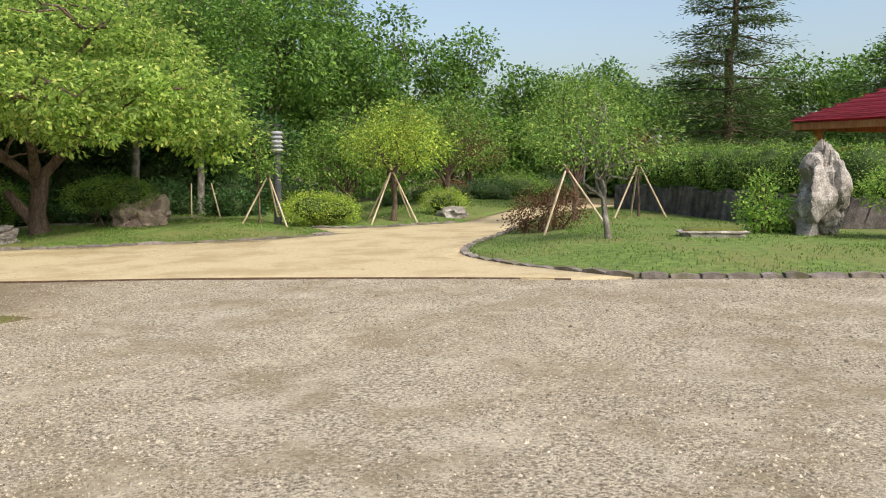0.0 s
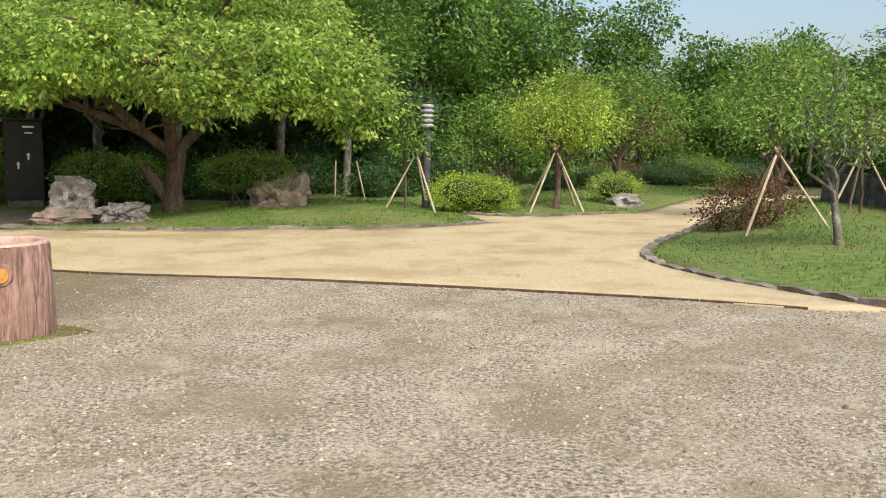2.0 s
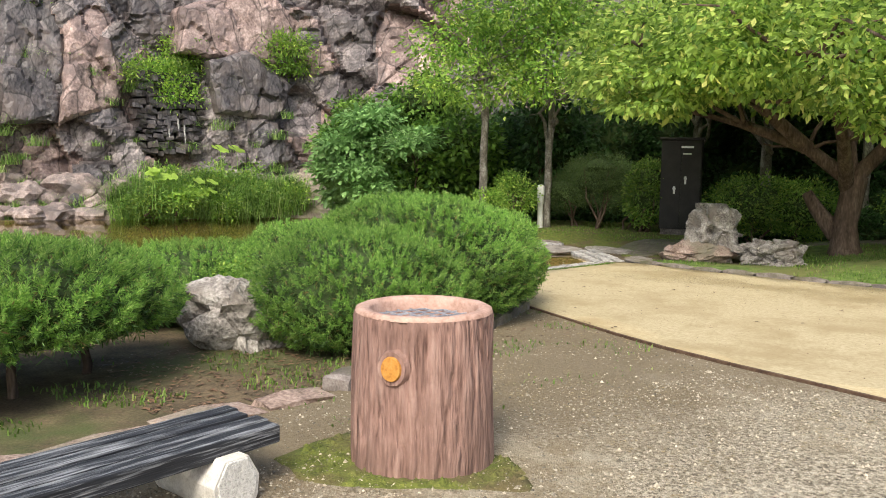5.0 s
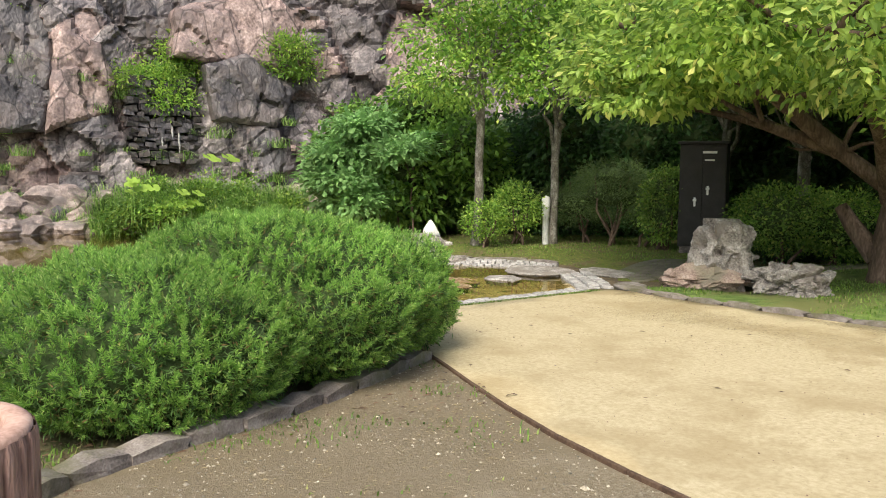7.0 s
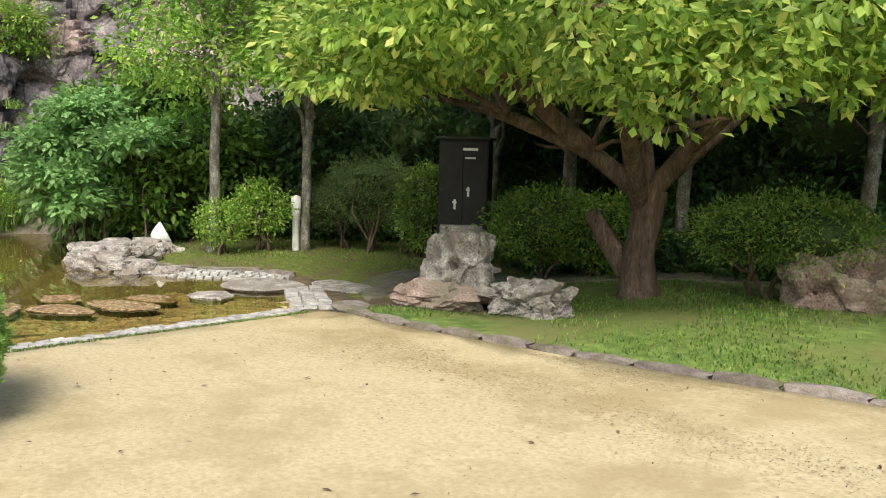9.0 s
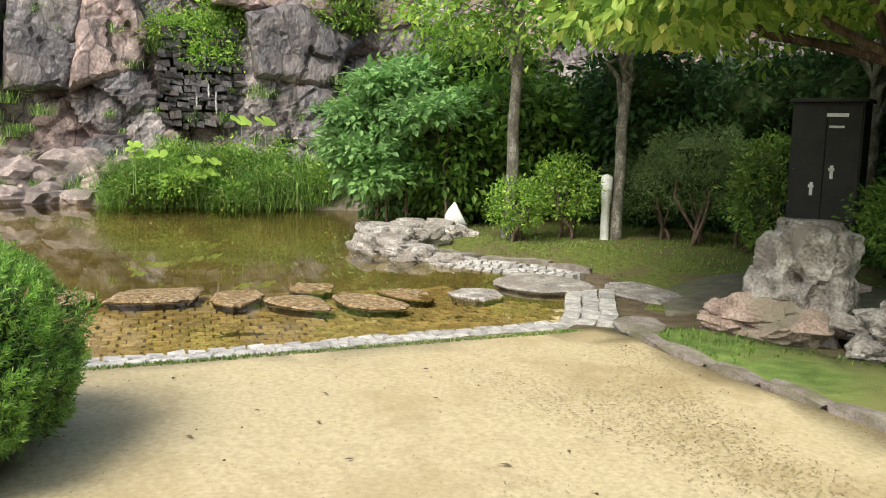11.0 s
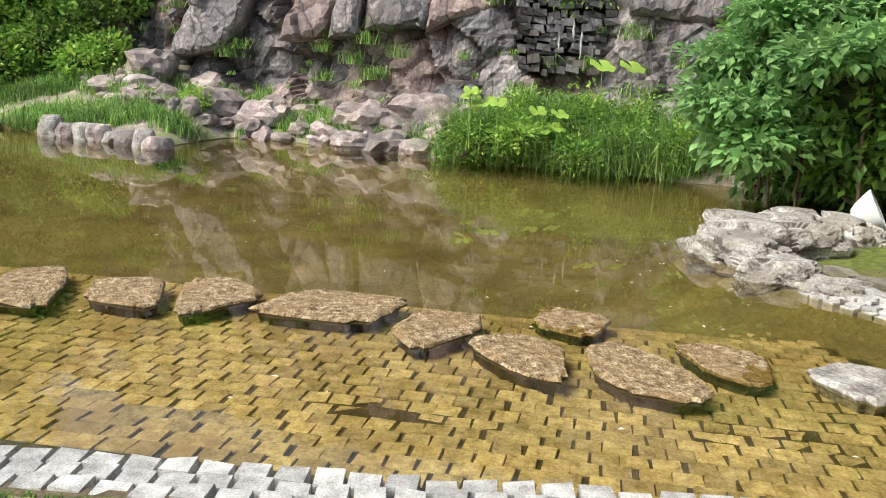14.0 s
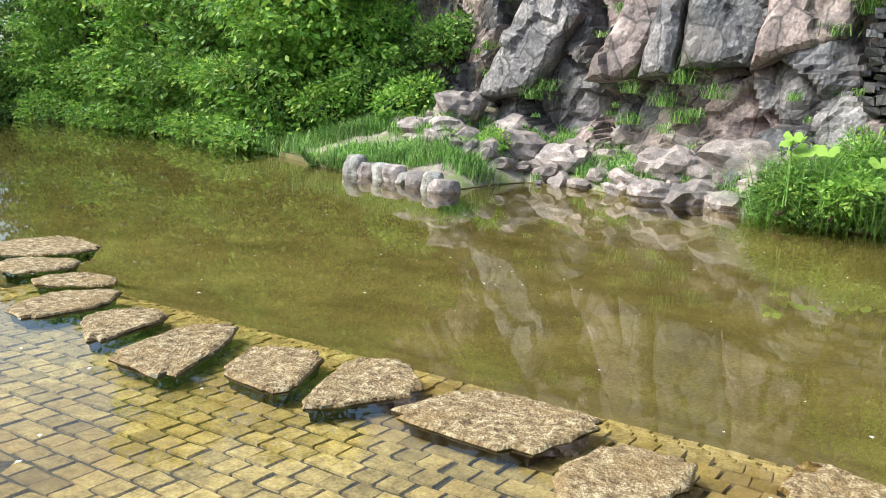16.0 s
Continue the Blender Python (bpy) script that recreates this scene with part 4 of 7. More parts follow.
STONES = [
    [(-13.25, 10.93), (-14.04, 10.75), (-14.29, 10.99), (-13.9, 11.28), (-13.22, 11.56)],
    [(-13.51, 11.62), (-14.06, 11.4), (-14.2, 11.87), (-13.56, 12.16), (-13.45, 12.1)],
    [(-13.5, 12.29), (-14.25, 11.99), (-14.41, 12.32), (-14.02, 12.73), (-13.37, 12.4)],
    [(-13.61, 12.7), (-14.21, 12.86), (-14.33, 13.22), (-14.26, 13.7), (-13.57, 13.53)],
    [(-13.54, 13.7), (-14.0, 13.78), (-14.09, 14.2), (-13.71, 14.26), (-13.19, 13.94)],
    [(-13.38, 14.21), (-13.58, 14.22), (-13.71, 14.54), (-13.6, 14.77), (-12.93, 14.83), (-12.99, 14.56)],
    [(-13.61, 14.9), (-13.78, 15.06), (-13.58, 15.32), (-13.07, 15.61), (-12.83, 15.48), (-12.92, 15.11), (-13.2, 14.93)],
    [(-14.01, 14.54), (-14.46, 14.55), (-14.48, 14.72), (-14.34, 15.08), (-13.82, 14.93)],
    [(-13.82, 15.41), (-14.0, 15.63), (-13.89, 15.99), (-13.36, 15.95), (-13.24, 15.83), (-13.39, 15.6)],
    [(-13.64, 10.15), (-13.88, 10.05), (-14.17, 10.22), (-14.11, 10.51), (-13.32, 10.7)],
    [(-13.46, 9.53), (-14.0, 9.32), (-14.38, 9.62), (-14.0, 9.94), (-13.39, 9.9)],
    [(-14.11, 8.8), (-14.54, 8.79), (-14.64, 9.19), (-14.42, 9.43), (-13.99, 9.03)],
    [(-14.34, 7.94), (-14.62, 8.0), (-14.87, 8.39), (-14.55, 8.63), (-14.03, 8.49)],
    [(-14.86, 7.02), (-15.5, 7.16), (-15.35, 8.04), (-14.76, 8.0), (-14.41, 7.7)]]
for i, s in enumerate(STONES):
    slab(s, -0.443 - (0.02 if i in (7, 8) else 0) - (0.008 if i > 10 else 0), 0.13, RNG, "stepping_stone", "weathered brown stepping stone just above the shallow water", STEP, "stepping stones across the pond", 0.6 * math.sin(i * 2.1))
slab([(-14.12, 16.87), (-14.5, 17.3), (-13.9, 17.75), (-13.45, 17.8), (-13.18, 17.65), (-13.3, 17.0), (-13.8, 16.75)], -0.395, 0.14, RNG, "flat_stone", "large pale flat stone at the water's edge", PALE_ROCK, tilt=1.5)
slab([(-13.55, 16.1), (-13.85, 16.4), (-13.75, 16.75), (-13.3, 16.7), (-13.1, 16.35)], -0.45, 0.1, RNG, "flat_stone", "pale flat stone barely above the water", PALE_ROCK, tilt=-1.5)
slab([(-13.1, 17.75), (-13.6, 18.0), (-13.6, 18.4), (-12.7, 18.5), (-12.3, 18.05)], -0.395, 0.1, RNG, "flat_stone", "low pale stone set in the wet paving", PALE_ROCK, tilt=1.0)
slab([(-11.15, 16.88), (-11.5, 16.95), (-11.65, 17.2), (-11.5, 17.4), (-11.15, 17.3), (-11.0, 17.05)], -0.33, 0.14, RNG, "flat_stone", "flat kerb stone at the pond's corner", KERB, tilt=1.0)

PROM = [(-17.75, 16.3, 0.55, 0.42, 0.46), (-16.85, 16.2, 0.55, 0.38, 0.40), (-16.15, 16.5, 0.42, 0.32, 0.34), (-17.3, 16.75, 0.7, 0.4, 0.48), (-18.4, 16.9, 0.6, 0.45, 0.44), (-18.2, 17.5, 0.7, 0.35, 0.46), (-15.75, 16.85, 0.3, 0.25, 0.26)]
for i, (x, y, a, b, c) in enumerate(PROM):
    rock("shore_rock", "pale grey rounded rock at the pond's edge", x, y, -0.62, a * 0.92, b * 0.9, c * 0.7, PALE_ROCK, 3.1 + i * 1.7, i * 41, 0.2, 5, 0.35, 0.85, "rocks of the small headland", 0.2)
# the row of upright stones by the far shore
for i in range(8):
    k = i / 7
    rock("upright_stone", "grey block of stone standing in the pond's edge", -23.9 + 1.0 * k ** 1.5, 4.15 + 2.85 * k, -0.62, 0.24 if i != 1 else 0.14, 0.25 + 0.06 * math.sin(i * 3), (0.36, 0.28, 0.3, 0.3, 0.24, 0.27, 0.3, 0.24)[i], (PALE_ROCK, RUBBLE)[i % 2], 20 + i * 2.3, i * 37, 0.12, 3, 0.2, 1.5, "row of stones by the far shore", 0.2)
slab([(-24.05, 4.2), (-24.3, 4.15), (-26.6, 0.4), (-26.45, 0.3)], -0.4, 0.12, RNG, "edge_beam", "pale straight beam along the far shore", CONCRETE)
# rubble along the far bank
rr = np.random.default_rng(11)
shared = [rock_mesh("bank_rock", 1, 1, 0.75, RUBBLE, 40 + k * 3.3, 0.2, 2, 0.8) for k in range(6)]
shore = [(-24.9, 11.8), (-25.6, 10.7), (-25.3, 9.6), (-26.2, 8.2), (-26.1, 6.9), (-25.3, 5.6), (-25.9, 3.5), (-26.8, 1.5)]
for i in range(190):
    k = rr.integers(len(shore) - 1)
    p = Vector(shore[k]).lerp(Vector(shore[k + 1]), rr.uniform())
    d = rr.uniform(0.0, 2.3) ** 1.1
    x, y = p.x - d, p.y + 0.2 * d
    r = rr.uniform(0.07, 0.2) * (1.7 if rr.uniform() < 0.25 else 1) * (1.25 if d < 0.4 else 1)
    ob = new("bank_rock", shared[i % 6])
    ob.matrix_basis = pose(x, y, bank_h(x, y) + r * 0.15, rr.uniform(-25, 25), rr.uniform(-25, 25), rr.uniform(0, 360)) @ Matrix.Diagonal((r * 1.5, r * rr.uniform(0.8, 1.4), r, 1))
    tagged(ob, "broken reddish-grey rock lying on the bank", "rock", "rocks on the far bank")
for i, (x, y, r) in enumerate([(-25.6, 10.6, 0.5), (-25.2, 11.4, 0.42), (-26.3, 9.9, 0.5), (-25.9, 12.3, 0.5), (-27.0, 6.2, 0.55), (-26.9, 7.3, 0.45), (-25.3, 9.9, 0.35), (-27.4, 4.4, 0.6), (-26.6, 11.2, 0.6)]):
    rock("boulder", "large angular reddish boulder below the rock face", x, y, bank_h(x, y) - 0.1, r * 1.3, r, r * 0.75, RUBBLE, 60 + i * 4.1, i * 53, 0.2, 3, 0.4, 0.9, "boulders below the rock face")

# ---- log-shaped bin and the bench ----
def log_bin(x, y):
    z = ground_z(x, y)
    t = thing("litter_bin", "round concrete litter bin shaped like a pink-brown tree stump", "litter bin", x, y, z)
    n, rows, H, R, IN = 220, 30, 0.78, 0.362, 0.275
    bm = bmesh.new()
    grid = []
    for j in range(rows + 1):
        h = H * j / rows
        ring = []
        for i in range(n):
            q = 2 * math.pi * i / n
            u = q * 9 + 0.8 * noise.noise(Vector((math.cos(q) * 2, math.sin(q) * 2, h * 3.5)))
            ridge = noise.ridged_multi_fractal(Vector((math.cos(q) * 5.5 + 0.35 * noise.noise(Vector((u, h * 5, 0))), math.sin(q) * 5.5, h * 1.1)), 1.0, 2.0, 3, 1.0, 2.0)
            r = R + 0.012 * (1 - j / rows) - 0.03 * min(max((ridge - 1.15) * 1.6, 0), 1) + 0.006 * math.sin(q * 3 + h * 4)
            if j == rows:
                r -= 0.006
            ring.append(bm.verts.new((r * math.cos(q), r * math.sin(q), h - 0.02 * (j == 0))))
        grid.append(ring)
    for a, b in zip(grid, grid[1:]):
        for i in range(n):
            bm.faces.new((a[i], a[(i + 1) % n], b[(i + 1) % n], b[i]))
    part("body", bm, BIN, t, smooth=True)
    bm = bmesh.new()
    prof = [(R - 0.008, H - 0.004), (R - 0.012, H + 0.012), (R - 0.03, H + 0.02), (IN + 0.01, H + 0.016), (IN, H), (IN - 0.005, H - 0.08), (IN - 0.005, H - 0.3)]
    grid = [[bm.verts.new((r * math.cos(2 * math.pi * i / 64), r * math.sin(2 * math.pi * i / 64), h + 0.004 * noise.noise(Vector((i * 0.3, r * 9, 0))))) for i in range(64)] for r, h in prof]
    for a, b in zip(grid, grid[1:]):
        for i in range(64):
            bm.faces.new((a[i], a[(i + 1) % 64], b[(i + 1) % 64], b[i]))
    bm.faces.new(grid[-1])
    part("rim", bm, BIN_RIM, t, "pale pink concrete rim", True)
    bm = bmesh.new()
    for k in range(7):
        for turn in (0, 90):
            w = math.sqrt(max(IN ** 2 - ((k - 3) * 0.075) ** 2, 0.001))
            box(bm, (-w + 0.006, (k - 3) * 0.075 - 0.004, H - 0.05), (w - 0.006, (k - 3) * 0.075 + 0.004, H - 0.042), 0, pose(0, 0, 0, 0, 0, turn))
    part("grate", bm, GREY_METAL, t, "grey metal grate inside")
    face = math.atan2(0.2 - y, -0.4 - x) + radians(5)
    for nm, r, off, mat, lab in (("knot_ring", 0.08, 0.012, BIN, "raised ring round the knot"), ("knot", 0.055, 0.026, KNOT, "painted orange branch knot")):
        bm = bmesh.new()
        c = bmesh.ops.create_cone(bm, cap_ends=True, segments=28, radius1=r * 1.08, radius2=r * 0.9, depth=0.03)
        bmesh.ops.transform(bm, matrix=pose(0, 0, 0.55) @ pose(0, 0, 0, 0, 0, math.degrees(face)) @ pose(R + off - 0.012, 0, 0, 0, 90, 0) @ Matrix.Diagonal((1.15, 1, 1, 1)), verts=c["verts"])
        part(nm, bm, mat, t, lab)
    return t


log_bin(-5.16, 8.98)


def bench(x, y, rz):
    z = ground_z(x, y)
    t = thing("bench", "low backless bench with weathered black timber slats on pale concrete feet", "bench", x, y, z, rz)
    rng = np.random.default_rng(3)
    L, top = 1.9, 0.30
    for k in range(4):
        bm = bmesh.new()
        x0 = -0.235 + k * 0.122
        box(bm, (x0, -L, top - 0.055 - 0.03 * (k == 3)), (x0 + 0.1, -0.03 * (k % 2), top + 0.004 * (k % 2)), 0.012)
        bmesh.ops.subdivide_edges(bm, edges=[e for e in bm.edges if e.calc_length() > 0.8], cuts=14)
        for v in bm.verts:
            v.co += Vector((0.003 * noise.noise(v.co * 9), 0, 0.004 * noise.noise(v.co * 6 + Vector((k, 0, 0)))))
        part("slat", bm, BLACK_WOOD, t)
    for yy in (-0.33, -1.5):
        bm = bmesh.new()
        prof = [(-0.085, 0), (0.085, 0), (0.115, 0.06), (0.125, 0.15), (0.065, 0.255), (-0.065, 0.255), (-0.125, 0.15), (-0.115, 0.06)]
        a = [bm.verts.new((-0.19, yy + p, h - 0.02)) for p, h in prof]
        b = [bm.verts.new((0.30, yy + p, h - 0.02)) for p, h in prof]
        bm.faces.new(a), bm.faces.new(b)
        for i in range(8):
            bm.faces.new((a[i], a[(i + 1) % 8], b[(i + 1) % 8], b[i]))
        bmesh.ops.recalc_face_normals(bm, faces=bm.faces)
        bmesh.ops.bevel(bm, geom=bm.edges[:], offset=0.005, segments=1, affect="EDGES")
        foot = part("foot", bm, CONCRETE, t, "pale concrete foot with a six-sided end")
        bm = bmesh.new()
        c = [bm.verts.new((0.302, yy + p * 0.84, 0.115 + (h - 0.12) * 0.84)) for p, h in prof]
        d = [bm.verts.new((0.308, yy + p * 0.80, 0.115 + (h - 0.12) * 0.80)) for p, h in prof]
        bm.faces.new(d)
        for i in range(8):
            bm.faces.new((c[i], c[(i + 1) % 8], d[(i + 1) % 8], d[i]))
        bmesh.ops.recalc_face_normals(bm, faces=bm.faces)
        part("end_plate", bm, PEBBLED, foot, "white pebbledash end")
    return t


bench(-5.41, 8.16, 16)
moss_patch = [(x + 0.09 * noise.noise(Vector((x * 4, y * 4, 0))), y + 0.09 * noise.noise(Vector((x * 4, y * 4, 7)))) for x, y in dense(curve([(-5.7, 8.7), (-5.45, 8.3), (-5.0, 8.45), (-4.75, 8.75), (-4.55, 9.0), (-4.5, 9.2), (-4.85, 9.3), (-5.5, 9.3)], 4, True), 0.08)]
tagged(new("moss_patch", sheet("moss_patch", moss_patch, 0.15, lambda x, y: ground_h(x, y) + 0.006 + 0.016 * (0.5 + 0.5 * noise.noise(Vector((x * 7, y * 7, 0)))), MOSS, lip=0.03)), "green moss patch round the foot of the bin", "moss", kind="structure")

# ---- clipped yews and other plants by the yard ----
def clipped(name, label, x, y, blobs, seed, density=300, needle=0.05, leaf=NEEDLE):
    """A clipped needle bush: upright tufts of needles on a lumpy body, dark in colour for inner shade."""
    rng = np.random.default_rng(seed)
    z = ground_z(x, y)
    t = thing(name, label, "shrub", x, y, z)
    bm = bmesh.new()
    C, W = [], []
    for bx, by, bz, rx, ry, rz in blobs:
        r = bmesh.ops.create_icosphere(bm, subdivisions=3, radius=1)
        for v in r["verts"]:
            n = v.co.normalized()
            k = 0.84 + 0.12 * noise.noise(n * 3 + Vector((bx, by, 0)))
            v.co = Vector((bx + n.x * rx * k, by + n.y * ry * k, bz + n.z * rz * k))
        area = 4 * math.pi * ((rx * ry) ** 1.6 / 3 + (rx * rz) ** 1.6 / 3 + (ry * rz) ** 1.6 / 3) ** (1 / 1.6)
        m = int(area * density)
        u = rng.normal(size=(m, 3))
        u /= np.linalg.norm(u, axis=1, keepdims=True)
        u = u[u[:, 2] > -0.75]
        lump = np.array([0.93 + 0.16 * noise.noise(Vector(q) * 3 + Vector((bx, by, 0))) + 0.05 * noise.noise(Vector(q) * 11) for q in u])
        C.append(np.array([bx, by, bz]) + u * lump[:, None] * np.array([rx, ry, rz]))
        W.append(u)
    C, W = np.concatenate(C), np.concatenate(W)
    keep = np.ones(len(C), bool)
    for bx, by, bz, rx, ry, rz in blobs:
        keep &= (((C - np.array([bx, by, bz])) / np.array([rx, ry, rz])) ** 2).sum(1) > 0.62
    keep &= C[:, 2] > 0.05
    C, W = C[keep], W[keep]
    up = W * 0.75 + np.array([0, 0, 0.75]) + rng.normal(size=W.shape) * 0.16
    up /= np.linalg.norm(up, axis=1, keepdims=True)
    size = rng.uniform(0.65, 1.25, (len(C), 1))
    per = 28
    axis = np.repeat(up, per, axis=0)
    along = np.tile(np.linspace(0, 1, per), len(C))[:, None]
    round_ = rng.normal(size=axis.shape)
    round_ -= axis * (round_ * axis).sum(1, keepdims=True)
    round_ /= np.linalg.norm(round_, axis=1, keepdims=True)
    base = np.repeat(C, per, axis=0) + axis * along * np.repeat(size, per, axis=0) * needle * 1.5
    V, F = leaves(base, axis * (0.3 + 0.9 * along) + round_ * 0.8, needle * 0.66, 0.0062, rng, 0.3, 0.25)
    part("crown", np_mesh("crown", V, F, leaf), leaf, t)
    # Deeper layer of older needles, its dark colour doubling as shade between shoots.
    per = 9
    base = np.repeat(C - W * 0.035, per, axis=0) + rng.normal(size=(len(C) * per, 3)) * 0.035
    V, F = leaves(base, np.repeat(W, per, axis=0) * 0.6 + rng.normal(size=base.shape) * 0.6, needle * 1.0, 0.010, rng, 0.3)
    part("shaded_old_needles", np_mesh("shaded_old_needles", V, F, NEEDLE_OLD_SHADED), NEEDLE_OLD_SHADED, t, "older needles inside, darkened as shaded gaps between tufts")
    # The hull under the needles is coloured dark in place of shade.
    part("shade_fill", bm, CORE, t)
    pieces = [tube(*limb((bx + 0.1, by, -0.05), (bx, by, bz), 0.04, 0.02, rng), 6) for bx, by, bz, *_ in blobs]
    part("stem", np_mesh("stem", *merged(pieces), BARK, True), BARK, t)
    return t


clipped("clipped_yew", "dense rounded clipped green yew bush with soft new tips", -8.0, 10.5, [(-0.05, -0.35, 0.42, 0.95, 1.0, 0.55), (-0.75, 0.75, 0.55, 1.15, 1.2, 0.68), (-1.25, 1.55, 0.48, 0.95, 0.95, 0.62), (-1.0, -0.2, 0.45, 1.0, 1.0, 0.5)], 5)
clipped("low_yew", "low spreading green yew behind a pale rock", -10.0, 9.4, [(0, 0, 0.35, 0.9, 1.0, 0.42), (0.2, 1.2, 0.35, 0.8, 0.9, 0.45), (-0.4, -1.3, 0.3, 0.8, 1.0, 0.4)], 6, 240)
clipped("dwarf_pine", "spreading dwarf pine with a bent bare stem", -7.75, 7.35, [(0, 0, 0.62, 0.75, 0.85, 0.38), (-0.5, 0.55, 0.55, 0.7, 0.7, 0.36), (-0.5, -0.8, 0.55, 0.85, 0.9, 0.4), (0.35, -0.55, 0.6, 0.6, 0.7, 0.3)], 8, 230, 0.06)
rock("garden_rock", "pale veined rock among clipped shrubs", -8.55, 9.2, ground_z(-8.5, 9.2), 0.42, 0.36, 0.36, PALE_ROCK, 5.5, 30, 0.2, 4, 0.3, 0.8)
shrub("stonecrop", "yellow-green low plant on the rock", -9.0, 9.35, ground_z(-9, 9.3) + 0.5, [(0, 0, 0.03, 0.28, 0.2, 0.1)], 60, 8, 0.05, 0.025, LEAF_BRIGHT, 4, 2, 0, up=0.7)
# ---- the left lawn: ornamental rocks, the old tree, shrubs ----
gz = rise_l
rock("garden_rock", "upright pale weathered rock with a hole, on the lawn", -10.85, 18.35, ground_z(-10.8, 18.3), 0.46, 0.38, 0.54, PALE_ROCK, 12.3, 20, 0.2, 5, 0.14, 0.9, flat_top=0.1, taper=-0.05, dents=((0.2, -1, 0.15, 0.24, 0.95), (0.75, -0.7, -0.2, 0.3, 0.3), (-0.6, -0.8, 0.45, 0.3, 0.25), (0.5, -0.8, 0.4, 0.2, 0.18), (-0.9, -0.3, -0.1, 0.4, 0.25)))
rock("garden_rock", "low spreading reddish foot of a weathered rock", -10.95, 18.15, ground_z(-10.8, 18.3), 0.58, 0.36, 0.24, RED_ROCK, 13.3, 35, 0.25, 5, 0.4, 0.8, taper=0.5)
rock("garden_rock", "small pitted grey rock on the lawn", -10.05, 18.55, ground_z(-10, 18.5), 0.38, 0.32, 0.21, PALE_ROCK, 14.6, 70, 0.3, 5, 0.25, 0.7)
rock("garden_rock", "small rounded pitted grey rock on the lawn", -9.55, 18.45, ground_z(-9.5, 18.4), 0.34, 0.28, 0.22, PALE_ROCK, 15.9, 10, 0.28, 5, 0.25, 0.7)
rock("garden_rock", "squat reddish-brown boulder beside a clipped shrub", -7.35, 20.85, ground_z(-7.3, 20.8), 0.66, 0.52, 0.56, RED_ROCK, 17.2, 25, 0.2, 5, 0.22, 0.75)


def old_tree():
    x, y = -9.55, 20.1
    z = gz(x, y)
    rng = np.random.default_rng(21)
    t = thing("old_tree", "broad old tree with twisting brown trunk and large fresh green leaves", "tree", x, y, z)
    pieces = []
    stem, rad = [(0.05, 0, -0.1), (0.02, 0, 0.12), (0, 0, 0.5), (0.06, 0.05, 0.95), (0.1, 0.1, 1.3)], [0.33, 0.24, 0.195, 0.19, 0.18]
    pieces.append(tube(stem, rad, 14))
    pieces.append(tube([(-0.1, -0.05, 0.3), (-0.45, -0.15, 0.75), (-0.6, -0.2, 1.0)], [0.16, 0.12, 0.09], 9))
    mains = [[(0.05, 0.05, 1.2), (-0.5, -0.4, 1.75), (-1.4, -0.9, 2.15), (-2.6, -1.2, 2.45), (-3.7, -1.5, 2.9)],
             [(0.05, 0.05, 1.2), (0.5, 0.2, 1.8), (1.2, 0.1, 2.3), (2.2, -0.4, 2.9), (3.4, -0.8, 3.3)],
             [(0.05, 0.05, 1.2), (-0.1, 0.1, 2.0), (-0.5, 0.2, 3.0), (-0.8, 0.0, 4.2), (-0.9, -0.2, 5.4)],
             [(0.0, 0.0, 1.1), (0.3, -0.7, 1.9), (0.7, -1.7, 2.5), (0.9, -2.8, 3.0)],
             [(0.05, 0.1, 1.3), (0.6, 1.0, 2.2), (1.2, 2.0, 3.2), (1.6, 2.8, 4.2)],
             [(-0.5, -0.4, 1.75), (-0.9, -1.3, 2.5), (-1.5, -2.3, 3.0), (-1.9, -3.0, 3.4)],
             [(-0.3, 0.15, 2.5), (0.8, -0.3, 3.6), (1.9, -0.6, 4.7)], [(-0.5, 0.2, 3.0), (-1.7, 0.3, 3.9), (-2.9, 0.2, 4.8)]]
    tips = []
    for m in mains:
        pieces.append(tube(m, [0.13 * (1 - 0.75 * i / (len(m) - 1)) for i in range(len(m))], 9))
        for k in range(9):
            a = Vector(m[rng.integers(1, len(m))])
            b = a + Vector((rng.normal() * 1.0, rng.normal() * 1.0, abs(rng.normal()) * 0.7))
            p, q = limb(a, b, 0.045, 0.012, rng, 0.25, 4)
            pieces.append(tube(p, q, 5))
            tips.append(b)
    V, F = merged(pieces)
    part("trunk", np_mesh("trunk", V, F, BARK, True), BARK, t)
    blobs = [(-3.4, -1.3, 3.1, 1.5, 1.4, 0.8), (-2.2, -2.4, 3.4, 1.5, 1.4, 0.9), (-1.2, -0.8, 3.4, 1.8, 1.6, 1.0), (1.0, -2.6, 3.1, 1.6, 1.4, 0.85), (2.4, -1.2, 3.1, 1.6, 1.5, 0.9), (3.4, -0.4, 3.0, 1.4, 1.5, 1.0), (3.9, 0.6, 2.6, 1.1, 1.1, 1.0), (0.3, -1.2, 4.3, 2.0, 1.8, 1.0), (2.0, 0.2, 4.6, 1.8, 1.8, 1.1), (-1.8, 0.2, 4.9, 2.0, 1.8, 1.1), (0.0, 0.5, 5.8, 2.2, 2.0, 1.1), (1.8, 2.4, 4.2, 1.6, 1.6, 1.1), (-3.2, 0.8, 4.2, 1.4, 1.4, 1.0), (-1.2, -3.2, 2.7, 1.1, 0.9, 0.6), (2.0, -2.2, 2.4, 0.9, 0.8, 0.5), (0.0, -3.2, 3.2, 1.3, 0.9, 0.7)]
    low, high = [b for b in blobs if b[2] < 4.25], [b for b in blobs if b[2] >= 4.25]
    V, F = foliage(low, 2700, 15, 0.13, 0.068, rng, 0.22, 0.42, 0.45, 0.5, 0.3)
    part("crown", np_mesh("crown", V, F, LEAF_BIG), LEAF_BIG, t)
